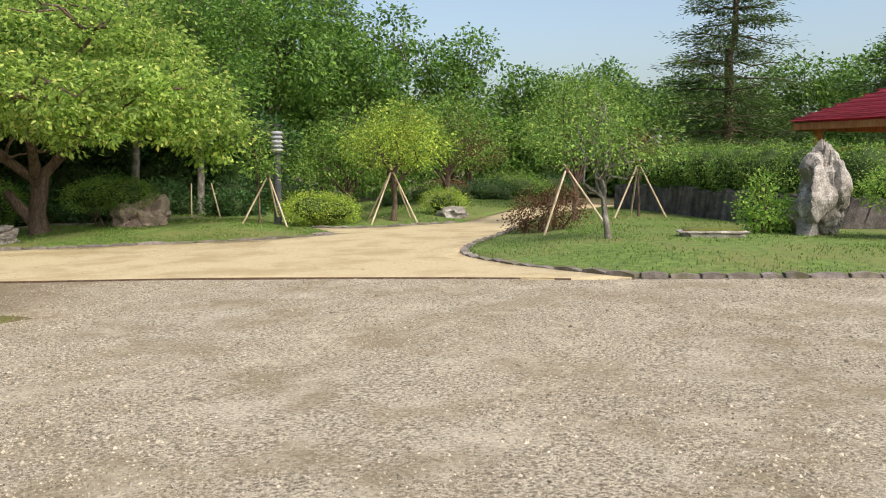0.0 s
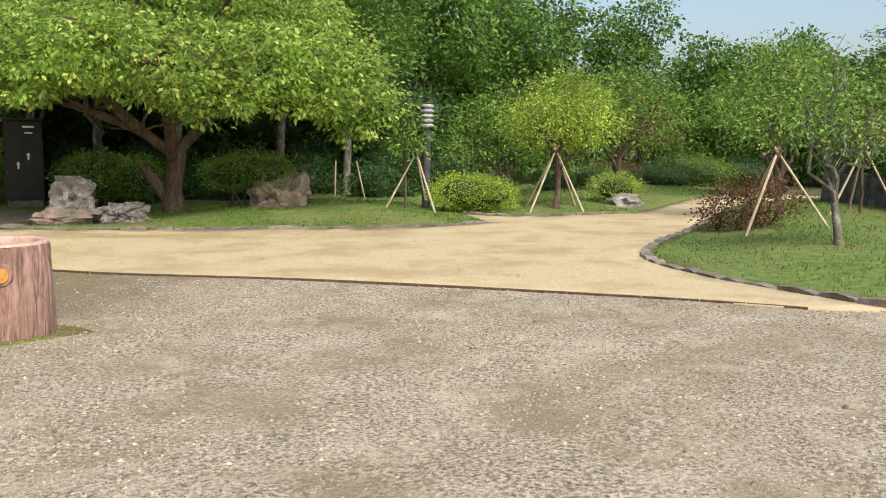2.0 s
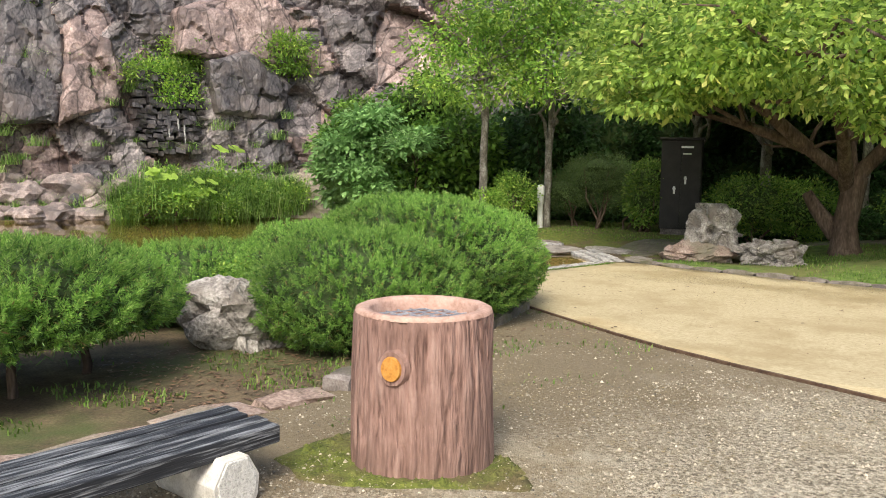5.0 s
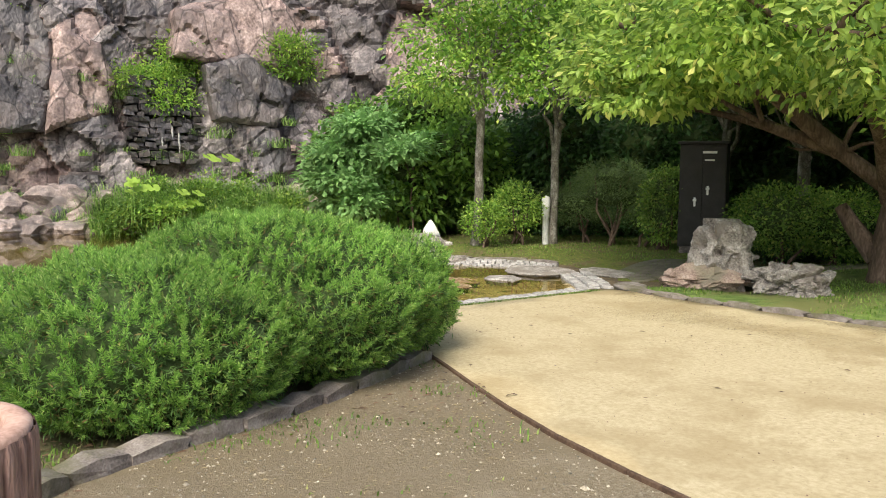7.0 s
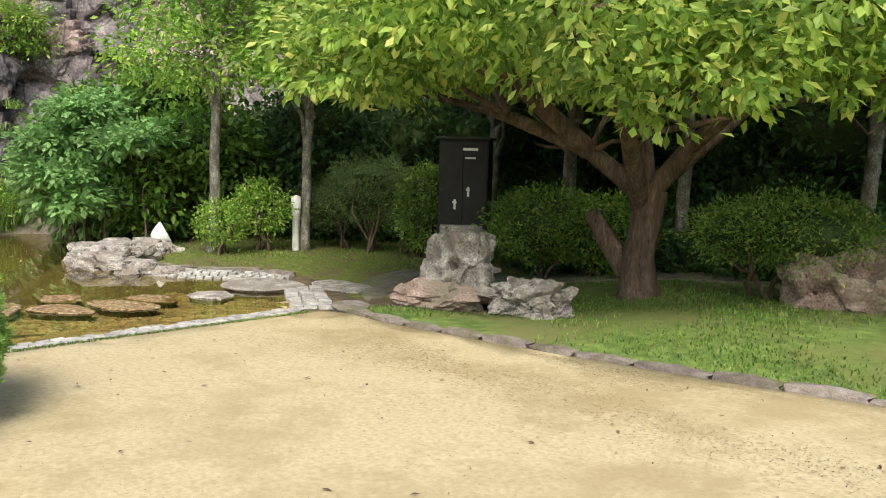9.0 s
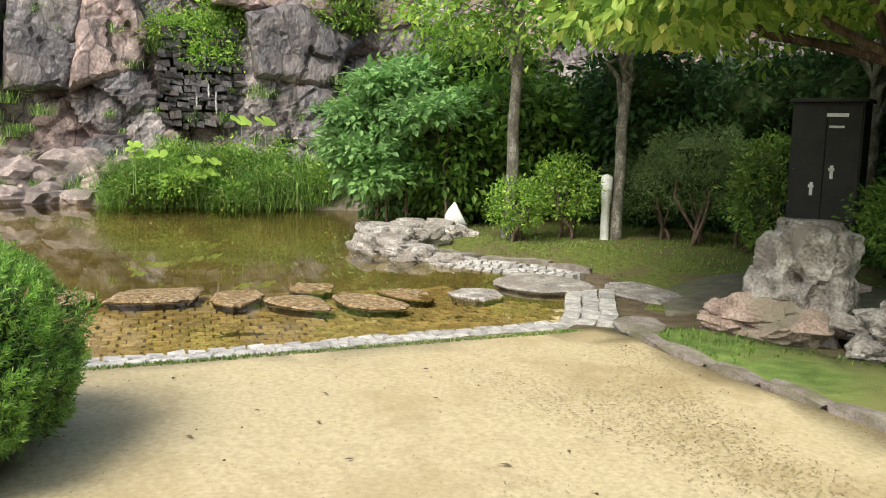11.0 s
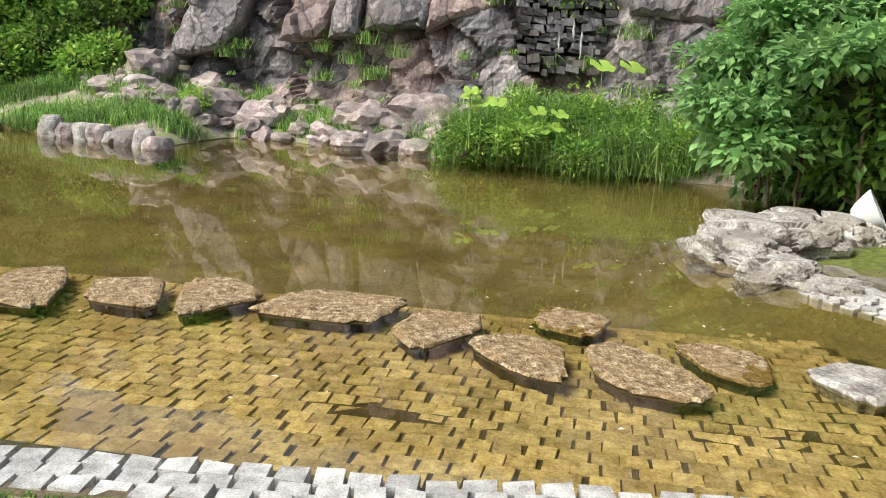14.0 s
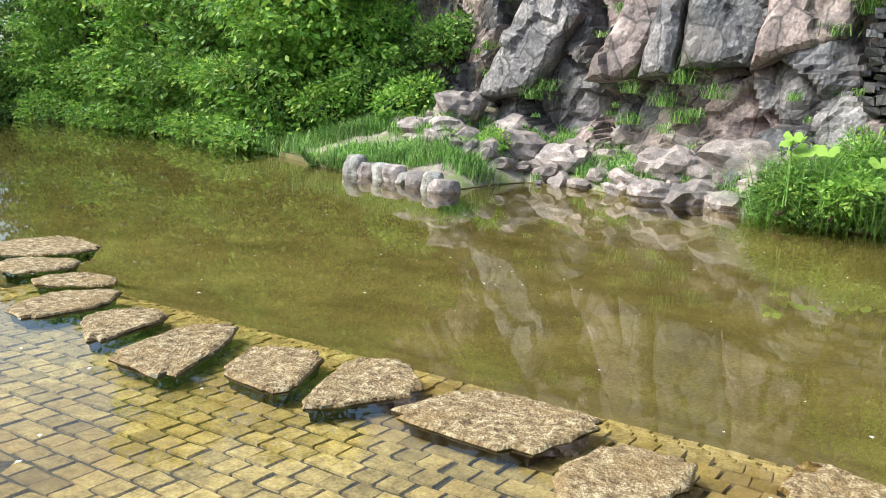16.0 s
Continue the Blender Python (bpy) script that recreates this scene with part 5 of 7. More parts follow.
    V, F = foliage(high, 650, 14, 0.135, 0.072, rng, 0.26, 0.3, 0.35, 0.65, 0.25)
    part("upper_crown", np_mesh("upper_crown", V, F, LEAF_BIG), LEAF_BIG, t)
    return t


old_tree()
shrub("clipped_shrub", "flat-topped dark green shrub on bare stems by a boulder", -7.75, 20.6, gz(-7.9, 21.0), [(-0.7, 0.1, 0.72, 0.7, 0.55, 0.34), (0.2, -0.1, 0.76, 0.6, 0.5, 0.34), (-0.2, 0.2, 0.82, 0.85, 0.6, 0.36)], 1100, 10, 0.05, 0.025, LEAF_MID, 3, 8)
shrub("clipped_shrub", "rounded dark green shrub under the trees", -12.1, 21.2, ground_z(-12.1, 21.2), [(0, 0, 0.85, 0.95, 0.75, 0.55), (0.8, 0.35, 0.8, 0.75, 0.7, 0.5)], 1100, 10, 0.065, 0.032, LEAF_MID, 4)
shrub("pale_shrub", "light green loose shrub by the pond bank", -17.0, 18.3, rise_p(-17, 18.3), [(0, 0, 0.55, 0.42, 0.4, 0.36), (-0.3, 0.1, 0.5, 0.36, 0.36, 0.28)], 260, 10, 0.06, 0.03, LEAF_BRIGHT, 5, 6, 0)
shrub("spreading_shrub", "dark spreading shrub with fine needles under trees", -16.3, 21.0, rise_p(-16.3, 21), [(0, 0, 1.05, 1.2, 0.9, 0.5), (1.0, 0.5, 0.95, 0.8, 0.8, 0.5), (-0.9, -0.4, 0.85, 0.8, 0.7, 0.45), (0.3, -0.3, 1.45, 0.7, 0.6, 0.3)], 1300, 16, 0.06, 0.014, CONIFER, 6, 12, 0.55)
shrub("clipped_shrub", "narrow dark green shrub beside the cabinet", -15.0, 21.2, rise_p(-15, 21.2), [(0, 0, 0.8, 0.48, 0.45, 0.6), (0.1, 0, 1.2, 0.4, 0.4, 0.4)], 480, 10, 0.07, 0.036, LEAF_MID, 7)
shrub("loose_shrub", "small mid-green shrub between two trunks", -17.2, 19.2, rise_p(-17.2, 19.2), [(0, 0, 0.8, 0.45, 0.45, 0.45)], 250, 10, 0.07, 0.035, LEAF_BRIGHT, 8, 5, 0)
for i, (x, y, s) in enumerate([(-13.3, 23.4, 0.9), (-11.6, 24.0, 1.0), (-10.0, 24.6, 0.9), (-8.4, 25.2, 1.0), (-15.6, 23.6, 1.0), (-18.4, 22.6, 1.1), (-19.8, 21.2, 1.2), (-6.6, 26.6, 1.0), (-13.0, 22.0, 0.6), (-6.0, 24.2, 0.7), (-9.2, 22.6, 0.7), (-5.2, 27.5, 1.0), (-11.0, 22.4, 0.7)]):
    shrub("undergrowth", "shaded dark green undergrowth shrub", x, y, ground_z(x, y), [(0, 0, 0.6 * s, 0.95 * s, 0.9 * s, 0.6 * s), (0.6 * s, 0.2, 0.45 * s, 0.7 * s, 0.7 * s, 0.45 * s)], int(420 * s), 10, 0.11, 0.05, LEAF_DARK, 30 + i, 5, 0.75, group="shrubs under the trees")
# Shrubs added to darken the rock face's foot; the shade is in their colour.
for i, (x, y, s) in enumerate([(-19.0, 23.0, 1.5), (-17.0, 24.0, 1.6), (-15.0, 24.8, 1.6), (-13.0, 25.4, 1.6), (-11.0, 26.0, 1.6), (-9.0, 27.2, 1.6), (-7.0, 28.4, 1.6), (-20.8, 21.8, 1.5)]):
    shrub("thicket", "tall dark thicket added as shade in front of the rock face", x, y, ground_z(x, y), [(0, 0, 0.7 * s, 1.0 * s, 0.8 * s, 0.7 * s), (0.5 * s, 0.1, 1.5 * s, 0.9 * s, 0.7 * s, 0.6 * s), (-0.4 * s, 0.1, 1.6 * s, 0.7 * s, 0.7 * s, 0.55 * s)], int(420 * s), 10, 0.16, 0.08, LEAF_DARK, 460 + i, 6, 0.8, shell=0.65, tuft_r=0.2, group="thicket below the rock face")
# slender trees between lawn and rock face
for i, (x, y, r, h, bl) in enumerate([(-17.35, 18.3, 0.105, 3.6, LEAF_BRIGHT), (-17.0, 19.95, 0.10, 3.6, LEAF_BRIGHT), (-15.2, 23.0, 0.12, 3.8, LEAF_FOREST), (-13.2, 22.9, 0.14, 3.6, LEAF_FOREST), (-11.2, 23.4, 0.12, 4.0, LEAF_FOREST), (-9.0, 25.0, 0.13, 4.2, LEAF_FOREST), (-7.2, 25.4, 0.12, 4.0, LEAF_FOREST), (-12.2, 25.2, 0.12, 4.2, LEAF_FOREST)]):
    blobs = [(0.5, -0.4, h + 0.5, 1.7, 1.6, 0.7), (-0.9, 0.3, h + 1.1, 1.6, 1.5, 0.8), (0.4, 0.6, h + 2.0, 1.9, 1.8, 1.0), (1.2, -0.9, h - 0.3, 1.2, 1.1, 0.45)]
    if i == 0:
        blobs = [(0.4, -0.6, h - 0.3, 1.5, 1.3, 0.5), (-0.7, 0.3, h + 0.7, 1.6, 1.5, 0.6), (0.4, 0.6, h + 1.7, 1.9, 1.8, 0.9)]
    tree("slender_tree", "slender grey-barked tree with " + ("fresh light green leaves" if i < 2 else "dark green leaves in shade"), x, y, rise_p(x, y) if i < 2 else ground_z(x, y), h, r, blobs, 620 if i < 2 else 1000, 14, 0.12, 0.06, bl, GREY_BARK, 6, 50 + i, 0.3, 0.3, (0.1, 0.05), wave=0.012, group="slender trees below the rock face")

# ---- metal cabinet, floodlight, marker post ----
def cabinet(x, y, rz):
    z = ground_z(x, y)
    t = thing("electric_cabinet", "tall black metal electrical cabinet with two white handles", "cabinet", x, y, z, rz)
    part("body", box(bmesh.new(), (-0.43, 0, 0.25), (0.43, 0.42, 2.2), 0.01), WATERMETAL, t)
    part("plinth", box(bmesh.new(), (-0.40, 0.02, -0.1), (0.40, 0.40, 0.25), 0.01), CONCRETE, t, "dark concrete plinth").data.materials[0] = DARK_STONE
    part("roof", box(bmesh.new(), (-0.47, -0.05, 2.2), (0.47, 0.45, 2.25), 0.012), WATERMETAL, t)
    for k in (0, 1):
        door = part("door", box(bmesh.new(), (-0.41 + 0.415 * k, -0.02, 0.3), (-0.005 + 0.415 * k, 0.0, 2.16), 0.006), WATERMETAL, t)
        hx = (-0.13, 0.1)[k]
        hz = (1.02, 1.24)[k]
        bm = box(bmesh.new(), (hx - 0.02, -0.032, hz), (hx + 0.02, -0.02, hz + 0.17), 0.004)
        box(bm, (hx - 0.035, -0.05, hz + 0.1), (hx + 0.035, -0.03, hz + 0.14), 0.006)
        part("handle", bm, WHITE, door, "white lever handle")
    for k, (w, h, zz) in enumerate(((0.13, 0.045, 2.02), (0.09, 0.03, 1.88))):
        part("label_plate", box(bmesh.new(), (0.12 - w, -0.026, zz), (0.12 + w, -0.02, zz + h), 0.002), WHITE, t, "small white label plate")


cabinet(-14.1, 21.3, 36)


def floodlight(x, y):
    z = rise_p(x, y) + 0.06
    t = thing("floodlight", "white round garden floodlight lying tilted on the rocks", "lamp", x, y, z, -107)
    bm = bmesh.new()
    prof = [(0.03, -0.17), (0.09, -0.16), (0.14, -0.1), (0.19, 0.0), (0.225, 0.08), (0.23, 0.1), (0.215, 0.1), (0.18, 0.02), (0.1, -0.1)]
    tilt = pose(0, 0, 0.22, 0, -62, 0)
    g = [[bm.verts.new(tilt @ Vector((r * math.cos(q * math.pi / 14), r * math.sin(q * math.pi / 14), h))) for q in range(28)] for r, h in prof]
    for a, b in zip(g, g[1:]):
        for i in range(28):
            bm.faces.new((a[i], a[(i + 1) % 28], b[(i + 1) % 28], b[i]))
    bm.faces.new(g[0]), bm.faces.new(g[-1])
    bmesh.ops.recalc_face_normals(bm, faces=bm.faces)
    part("shade", bm, WHITE, t, "white enamel bowl", True)
    V, F = merged([tube([(0.1, 0, 0.18), (0.28, 0, 0.1), (0.32, 0, -0.04)], [0.06, 0.05, 0.05], 10)])
    part("lamp_holder", np_mesh("lamp_holder", V, F, WHITE, True), WHITE, t)
    part("base", box(bmesh.new(), (-0.15, -0.12, -0.06), (0.4, 0.12, 0.02), 0.01), DARK_STONE, t)


floodlight(-18.3, 17.75)


def marker(x, y):
    z = rise_p(x, y) + 0.14
    t = thing("marker_post", "short white round post with a peeling band", "post", x, y, z)
    V, F = merged([tube([(0, 0, -0.25), (0, 0, 0.42), (0, 0, 0.43), (0, 0, 0.82)], [0.07, 0.07, 0.085, 0.085], 20)])
    part("post", np_mesh("post", V, F, WHITE, True), WHITE, t)
    V, F = merged([tube([(0, 0, 0.64), (0, 0, 0.8), (0, 0, 0.85), (0, 0, 0.88)], [0.092, 0.092, 0.08, 0.01], 20)])
    part("cap", np_mesh("cap", V, F, WHITE, True), WHITE, t)


marker(-16.95, 19.75)

# ---- lamp, staked young trees, azaleas ----
def garden_lamp(x, y, z, h=2.5):
    t = thing("garden_lamp", "dark garden lamp post with a louvred grey head", "lamp post", x, y, z)
    V, F = merged([tube([(0, 0, -0.05), (0, 0, 0.05), (0, 0, h * 0.73)], [0.11, 0.10, 0.095], 16)])
    part("post", np_mesh("post", V, F, POST, True), POST, t)
    head = h * 0.73
    V, F = merged([tube([(0, 0, head), (0, 0, head + 0.52)], [0.11, 0.11], 16)])
    part("lantern", np_mesh("lantern", V, F, GREY_METAL, True), GREY_METAL, t)
    for k in range(5):
        zz = head + 0.03 + k * 0.11
        V, F = merged([tube([(0, 0, zz + 0.07), (0, 0, zz + 0.06), (0, 0, zz), (0, 0, zz - 0.004), (0, 0, zz + 0.05)], [0.1, 0.14, 0.165, 0.155, 0.1], 20)])
        part("louvre", np_mesh("louvre", V, F, GREY_METAL, True), GREY_METAL, t)
    V, F = merged([tube([(0, 0, h), (0, 0, h + 0.02), (0, 0, h + 0.05)], [0.165, 0.16, 0.02], 20)])
    part("cap", np_mesh("cap", V, F, WATERMETAL, True), WATERMETAL, t)


garden_lamp(-4.2, 21.9, gz(-4.2, 21.9))
garden_lamp(7.2, 28.5, -0.1, 2.6)


def stakes(x, y, z, h, reach, n=3, turn=20):
    t = thing("tree_stakes", "wooden stakes tied as a tripod round a young tree", "tree stakes", x, y, z)
    for k in range(n):
        a = radians(turn + k * 360 / n)
        V, F = merged([tube([(reach * math.cos(a), reach * math.sin(a), -0.08), (-0.05 * math.cos(a), -0.05 * math.sin(a), h)], [0.024, 0.021], 7)])
        part("stake", np_mesh("stake", V, F, STAKE, True), STAKE, t)
    V, F = merged([tube([(0, 0, h - 0.16), (0, 0, h - 0.08)], [0.065, 0.06], 8)])
    part("rope_tie", np_mesh("rope_tie", V, F, BARK, True), BARK, t)


tree("young_tree", "thin young tree held by wooden stakes", -4.55, 21.3, gz(-4.5, 21.3), 1.5, 0.03, [(0, 0, 1.9, 0.32, 0.3, 0.4), (0.05, 0, 1.45, 0.36, 0.32, 0.3), (-0.1, 0, 2.3, 0.2, 0.2, 0.3)], 70, 12, 0.11, 0.05, LEAF_MID, BARK, 4, 71)
stakes(-4.3, 21.25, gz(-4.3, 21.2), 1.35, 0.72, 3, 200)
tree("young_tree", "staked young tree with yellowish green round crown", -1.2, 21.9, rise_m(-1.2, 21.9), 1.3, 0.075, [(-0.3, 0, 1.9, 1.0, 0.9, 0.6), (0.5, 0.2, 2.0, 0.9, 0.9, 0.6), (0.1, 0.3, 2.5, 0.8, 0.8, 0.5)], 560, 12, 0.085, 0.04, LEAF_YELLOW, BARK, 8, 72)
stakes(-1.25, 21.8, rise_m(-1.2, 21.8), 1.4, 0.85, 4, 235)
tree("garden_tree", "bushy small tree with dense light green crown", -2.7, 25.2, rise_m(-2.7, 25), 0.9, 0.1, [(-0.6, 0, 1.6, 1.2, 1.1, 0.9), (0.7, 0.2, 1.8, 1.1, 1.0, 0.9), (0, 0.3, 2.3, 1.1, 1.0, 0.7)], 700, 12, 0.09, 0.045, LEAF_MID, BARK, 10, 73, category="tree")
tree("garden_tree", "bushy small tree with wide green crown", 0.2, 26.5, rise_m(0.2, 26.5), 1.0, 0.1, [(-0.8, 0, 2.0, 1.2, 1.1, 0.9), (0.7, 0.2, 2.1, 1.2, 1.0, 0.9), (0, 0.3, 2.7, 1.1, 1.0, 0.7)], 700, 12, 0.09, 0.045, LEAF_MID, BARK, 8, 74)
shrub("clipped_azalea", "bright green clipped low shrub", -3.2, 21.6, rise_l(-3.3, 21.3), [(0, 0, 0.42, 0.8, 0.62, 0.4), (0.5, -0.05, 0.36, 0.65, 0.52, 0.36)], 1000, 10, 0.05, 0.025, LEAF_YELLOW, 75)
shrub("clipped_azalea", "yellow-green clipped low shrub on the rear lawn", 0.1, 23.6, rise_m(0.1, 23.6), [(0, 0, 0.35, 0.6, 0.5, 0.35)], 360, 10, 0.05, 0.025, LEAF_YELLOW, 76)
for i, (x, y, s, mat, lab) in enumerate([(-4.8, 26.5, 0.8, LEAF_MID, "low green shrub in the rear garden"), (-0.5, 29.0, 0.9, LEAF_MID, "low green shrub in the rear garden"), (1.6, 30.5, 1.0, LEAF_DARK, "dark rounded garden shrub"), (3.0, 32.0, 1.1, LEAF_MID, "clipped round green shrub"), (0.2, 31.5, 1.0, LEAF_RED, "dark russet garden shrub"), (4.4, 33.2, 1.1, LEAF_DARK, "clipped dark round shrub"), (-6.2, 28.5, 0.8, LEAF_DARK, "dark green shrub in the rear garden"), (-1.6, 27.6, 0.6, LEAF_DARK, "small dark shrub in the rear garden"), (2.6, 35, 1.2, LEAF_MID, "clipped round green shrub")]):
    shrub("garden_shrub", lab, x, y, ground_z(x, y), [(0, 0, 0.45 * s, 0.8 * s, 0.7 * s, 0.45 * s), (0.5 * s, 0.3, 0.38 * s, 0.6 * s, 0.6 * s, 0.38 * s)], int(420 * s), 10, 0.06, 0.03, mat, 80 + i, 4)
rock("garden_rock", "pale rock at the bend of the path", 0.35, 23.2, -0.15, 0.45, 0.35, 0.25, PALE_ROCK, 31, 0, 0.2, 3)
rock("garden_rock", "pale rock on the rear lawn", -0.1, 27.0, -0.05, 0.4, 0.3, 0.3, PALE_ROCK, 32, 40, 0.2, 3)
for x, y in ((-6.9, 23.5), (-6.0, 23.2)):
    t = thing("garden_stake", "single upright wooden garden stake", "stake", x, y, gz(x, y))
    V, F = merged([tube([(0, 0, -0.1), (0.02 if x < -6.5 else -0.25, 0, 0.95)], [0.022, 0.02], 6)])
    part("stake", np_mesh("stake", V, F, STAKE, True), STAKE, t)

# ---- the right-hand lawn island ----
gr = rise_r
tree("small_tree", "small leaning tree with grey forked trunk and airy crown", 2.95, 14.8, gr(2.95, 14.8), 1.05, 0.06, [(-0.5, 0, 1.75, 0.8, 0.75, 0.5), (0.5, 0.1, 1.75, 0.8, 0.75, 0.5), (0, 0.2, 2.2, 0.9, 0.85, 0.45), (0.1, -0.3, 1.5, 0.7, 0.6, 0.35)], 300, 10, 0.07, 0.035, LEAF_MID, GREY_BARK, 9, 91, lean=(-0.12, 0.2))
stakes(2.55, 17.3, gr(2.5, 17.3), 1.35, 0.95, 3, 235)
shrub("azalea", "loose reddish-brown azalea by the stakes", 2.05, 17.7, gr(2.0, 17.7), [(0, 0, 0.42, 0.55, 0.5, 0.36), (0.5, 0.2, 0.5, 0.55, 0.5, 0.4), (-0.4, -0.1, 0.3, 0.3, 0.3, 0.25)], 420, 9, 0.055, 0.028, LEAF_RED, 92, 9, 0)
tree("small_tree", "small russet-tinted tree on the lawn island", 3.2, 20.2, gr(3.2, 20.2), 1.1, 0.07, [(-0.3, 0, 1.9, 0.9, 0.8, 0.6), (0.5, 0.2, 2.2, 0.9, 0.8, 0.6), (0, 0, 2.7, 0.8, 0.8, 0.5)], 420, 11, 0.08, 0.04, LEAF_MID, BARK, 7, 93)
stakes(4.75, 20.5, gr(4.7, 20.5), 1.4, 0.75, 3, 210)
tree("young_tree", "thin staked tree with sparse leaves", 4.8, 20.6, gr(4.8, 20.6), 1.4, 0.035, [(0, 0, 1.7, 0.6, 0.5, 0.3)], 60, 9, 0.08, 0.04, LEAF_RED, BARK, 4, 94)
slab([(4.2, 14.9), (5.5, 14.9), (5.5, 15.5), (4.3, 15.5)], gr(4.8, 15.2) + 0.1, 0.18, RNG, "flat_rock", "flat grey rock topped with yellow-green moss", PALE_ROCK)
tagged(new("moss_cushion", sheet("moss_cushion", dense([(4.3, 15.0), (5.4, 15.0), (5.4, 15.4), (4.4, 15.4)], 0.15), 0.12, lambda x, y: gr(4.8, 15.2) + 0.125 + 0.03 * math.sin((x - 4.3) * 2.8), MOSS, lip=0.05)), "yellow-green moss cushion on a flat rock", "moss")
rock("standing_rock", "tall upright pale grey standing rock", 7.0, 15.6, gr(7, 15.6), 0.52, 0.42, 0.82, PALE_ROCK, 41, 15, 0.22, 5, 0.12, 0.8, taper=0.4, dents=((-0.3, -1, 0.3, 0.3, 0.2), (0.4, -1, -0.2, 0.35, 0.2)))
shrub("bush", "loose bright green bush beside a standing rock", 6.1, 15.9, gr(6.1, 15.9), [(0, 0, 0.45, 0.5, 0.45, 0.4), (0.3, 0.2, 0.3, 0.5, 0.4, 0.3), (-0.1, 0, 0.95, 0.2, 0.2, 0.2)], 300, 9, 0.075, 0.04, LEAF_BRIGHT, 95, 8, 0)
shrub("bush", "small pine-like bush overhanging a rock", 7.9, 14.6, gr(7.9, 14.6), [(0, 0, 0.9, 0.6, 0.5, 0.4), (0.5, 0, 0.7, 0.6, 0.5, 0.5)], 400, 12, 0.07, 0.02, LEAF_BRIGHT, 96, 7)
# dark stone retaining wall with the hedge on it
wall = thing("retaining_wall", "low retaining wall of dark upright slanted stones", "wall", 0, 0, 0, kind="structure")
ra = np.random.default_rng(15)
wl = [Vector((5.2, 25.0)), Vector((6.0, 22.0)), Vector((6.6, 19.0)), Vector((7.6, 17.0)), Vector((12.0, 16.6))]
for a, b in zip(wl, wl[1:]):
    n = int((b - a).length / 0.2)
    for k in range(n):
        p = a.lerp(b, (k + 0.5) / n)
        bm = box(bmesh.new(), (-0.105, -0.12, -0.15), (0.105, 0.12, 0.68 + ra.uniform(-0.08, 0.06)), 0.025)
        part("stone", bm, DARK_STONE, wall).matrix_basis = pose(p.x, p.y, gr(min(p.x, 15), p.y), ra.uniform(-4, 4), 14 + ra.uniform(-5, 5), math.degrees(math.atan2((b - a).y, (b - a).x)))
for a, b in zip([Vector((5.8, 25.2)), Vector((7.1, 19.3)), Vector((8.1, 17.4))], [Vector((7.1, 19.3)), Vector((8.1, 17.4)), Vector((15.0, 17.0))]):
    n = max(1, int((b - a).length / 1.0))
    blobs = [(a.lerp(b, (k + 0.5) / n).x, a.lerp(b, (k + 0.5) / n).y, 1.25, 0.75, 0.75, 0.62) for k in range(n)]
    o = blobs[0]
    shrub("hedge", "long clipped green hedge above the stone wall", o[0], o[1], 0.0, [(q[0] - o[0], q[1] - o[1], q[2], q[3], q[4], q[5]) for q in blobs], 650 * n, 10, 0.05, 0.024, LEAF_MID, 110 + n, n + 2, 0.85, "hedge")


def pavilion(x, y, z):
    t = thing("pavilion", "open timber pavilion with a hipped red metal roof", "pavilion", x, y, z, 20)
    R, E, A = 2.6, 2.65, 3.75
    bm = bmesh.new()
    apex = [bm.verts.new((-0.6, 0, A)), bm.verts.new((0.6, 0, A))]
    c = [bm.verts.new(q) for q in ((-R, -R, E), (R, -R, E), (R, R, E), (-R, R, E))]
    for f in ((c[0], c[1], apex[1], apex[0]), (c[2], c[3], apex[0], apex[1]), (c[1], c[2], apex[1]), (c[3], c[0], apex[0])):
        bm.faces.new(f)
    bmesh.ops.solidify(bm, geom=bm.faces[:], thickness=0.06)
    roof = part("roof", bm, ROOF, t, "red metal roof")
    for k in range(9):
        f = (k + 0.5) / 9
        half = R + (0.6 - R) * f * 0.97
        depth = R * (1 - f)
        zz = E + (A - E) * f + 0.035
        for s in (-1, 1):
            part("roof_seam", box(bmesh.new(), (-half, s * depth - 0.02, zz - 0.01), (half, s * depth + 0.02, zz + 0.02)), ROOF, roof)
            part("roof_seam", box(bmesh.new(), (s * half - 0.02, -depth, zz - 0.01), (s * half + 0.02, depth, zz + 0.02)), ROOF, roof)
    for s in (-1, 1):
        part("beam", box(bmesh.new(), (-R + 0.1, s * (R - 0.15) - 0.06, E - 0.28), (R - 0.1, s * (R - 0.15) + 0.06, E - 0.04), 0.01), CEDAR, t)
        part("beam", box(bmesh.new(), (s * (R - 0.15) - 0.06, -R + 0.22, E - 0.26), (s * (R - 0.15) + 0.06, R - 0.22, E - 0.06), 0.01), CEDAR, t)
        part("rail", box(bmesh.new(), (-R + 0.6, s * (R - 0.6) - 0.04, 1.75), (R - 0.6, s * (R - 0.6) + 0.04, 1.9), 0.01), CEDAR, t)
        for u in (-1, 1):
            part("post", box(bmesh.new(), (s * (R - 0.6) - 0.09, u * (R - 0.6) - 0.09, -0.1), (s * (R - 0.6) + 0.09, u * (R - 0.6) + 0.09, E - 0.2), 0.012), CEDAR, t)


pavilion(13.6, 23.8, 0.0)

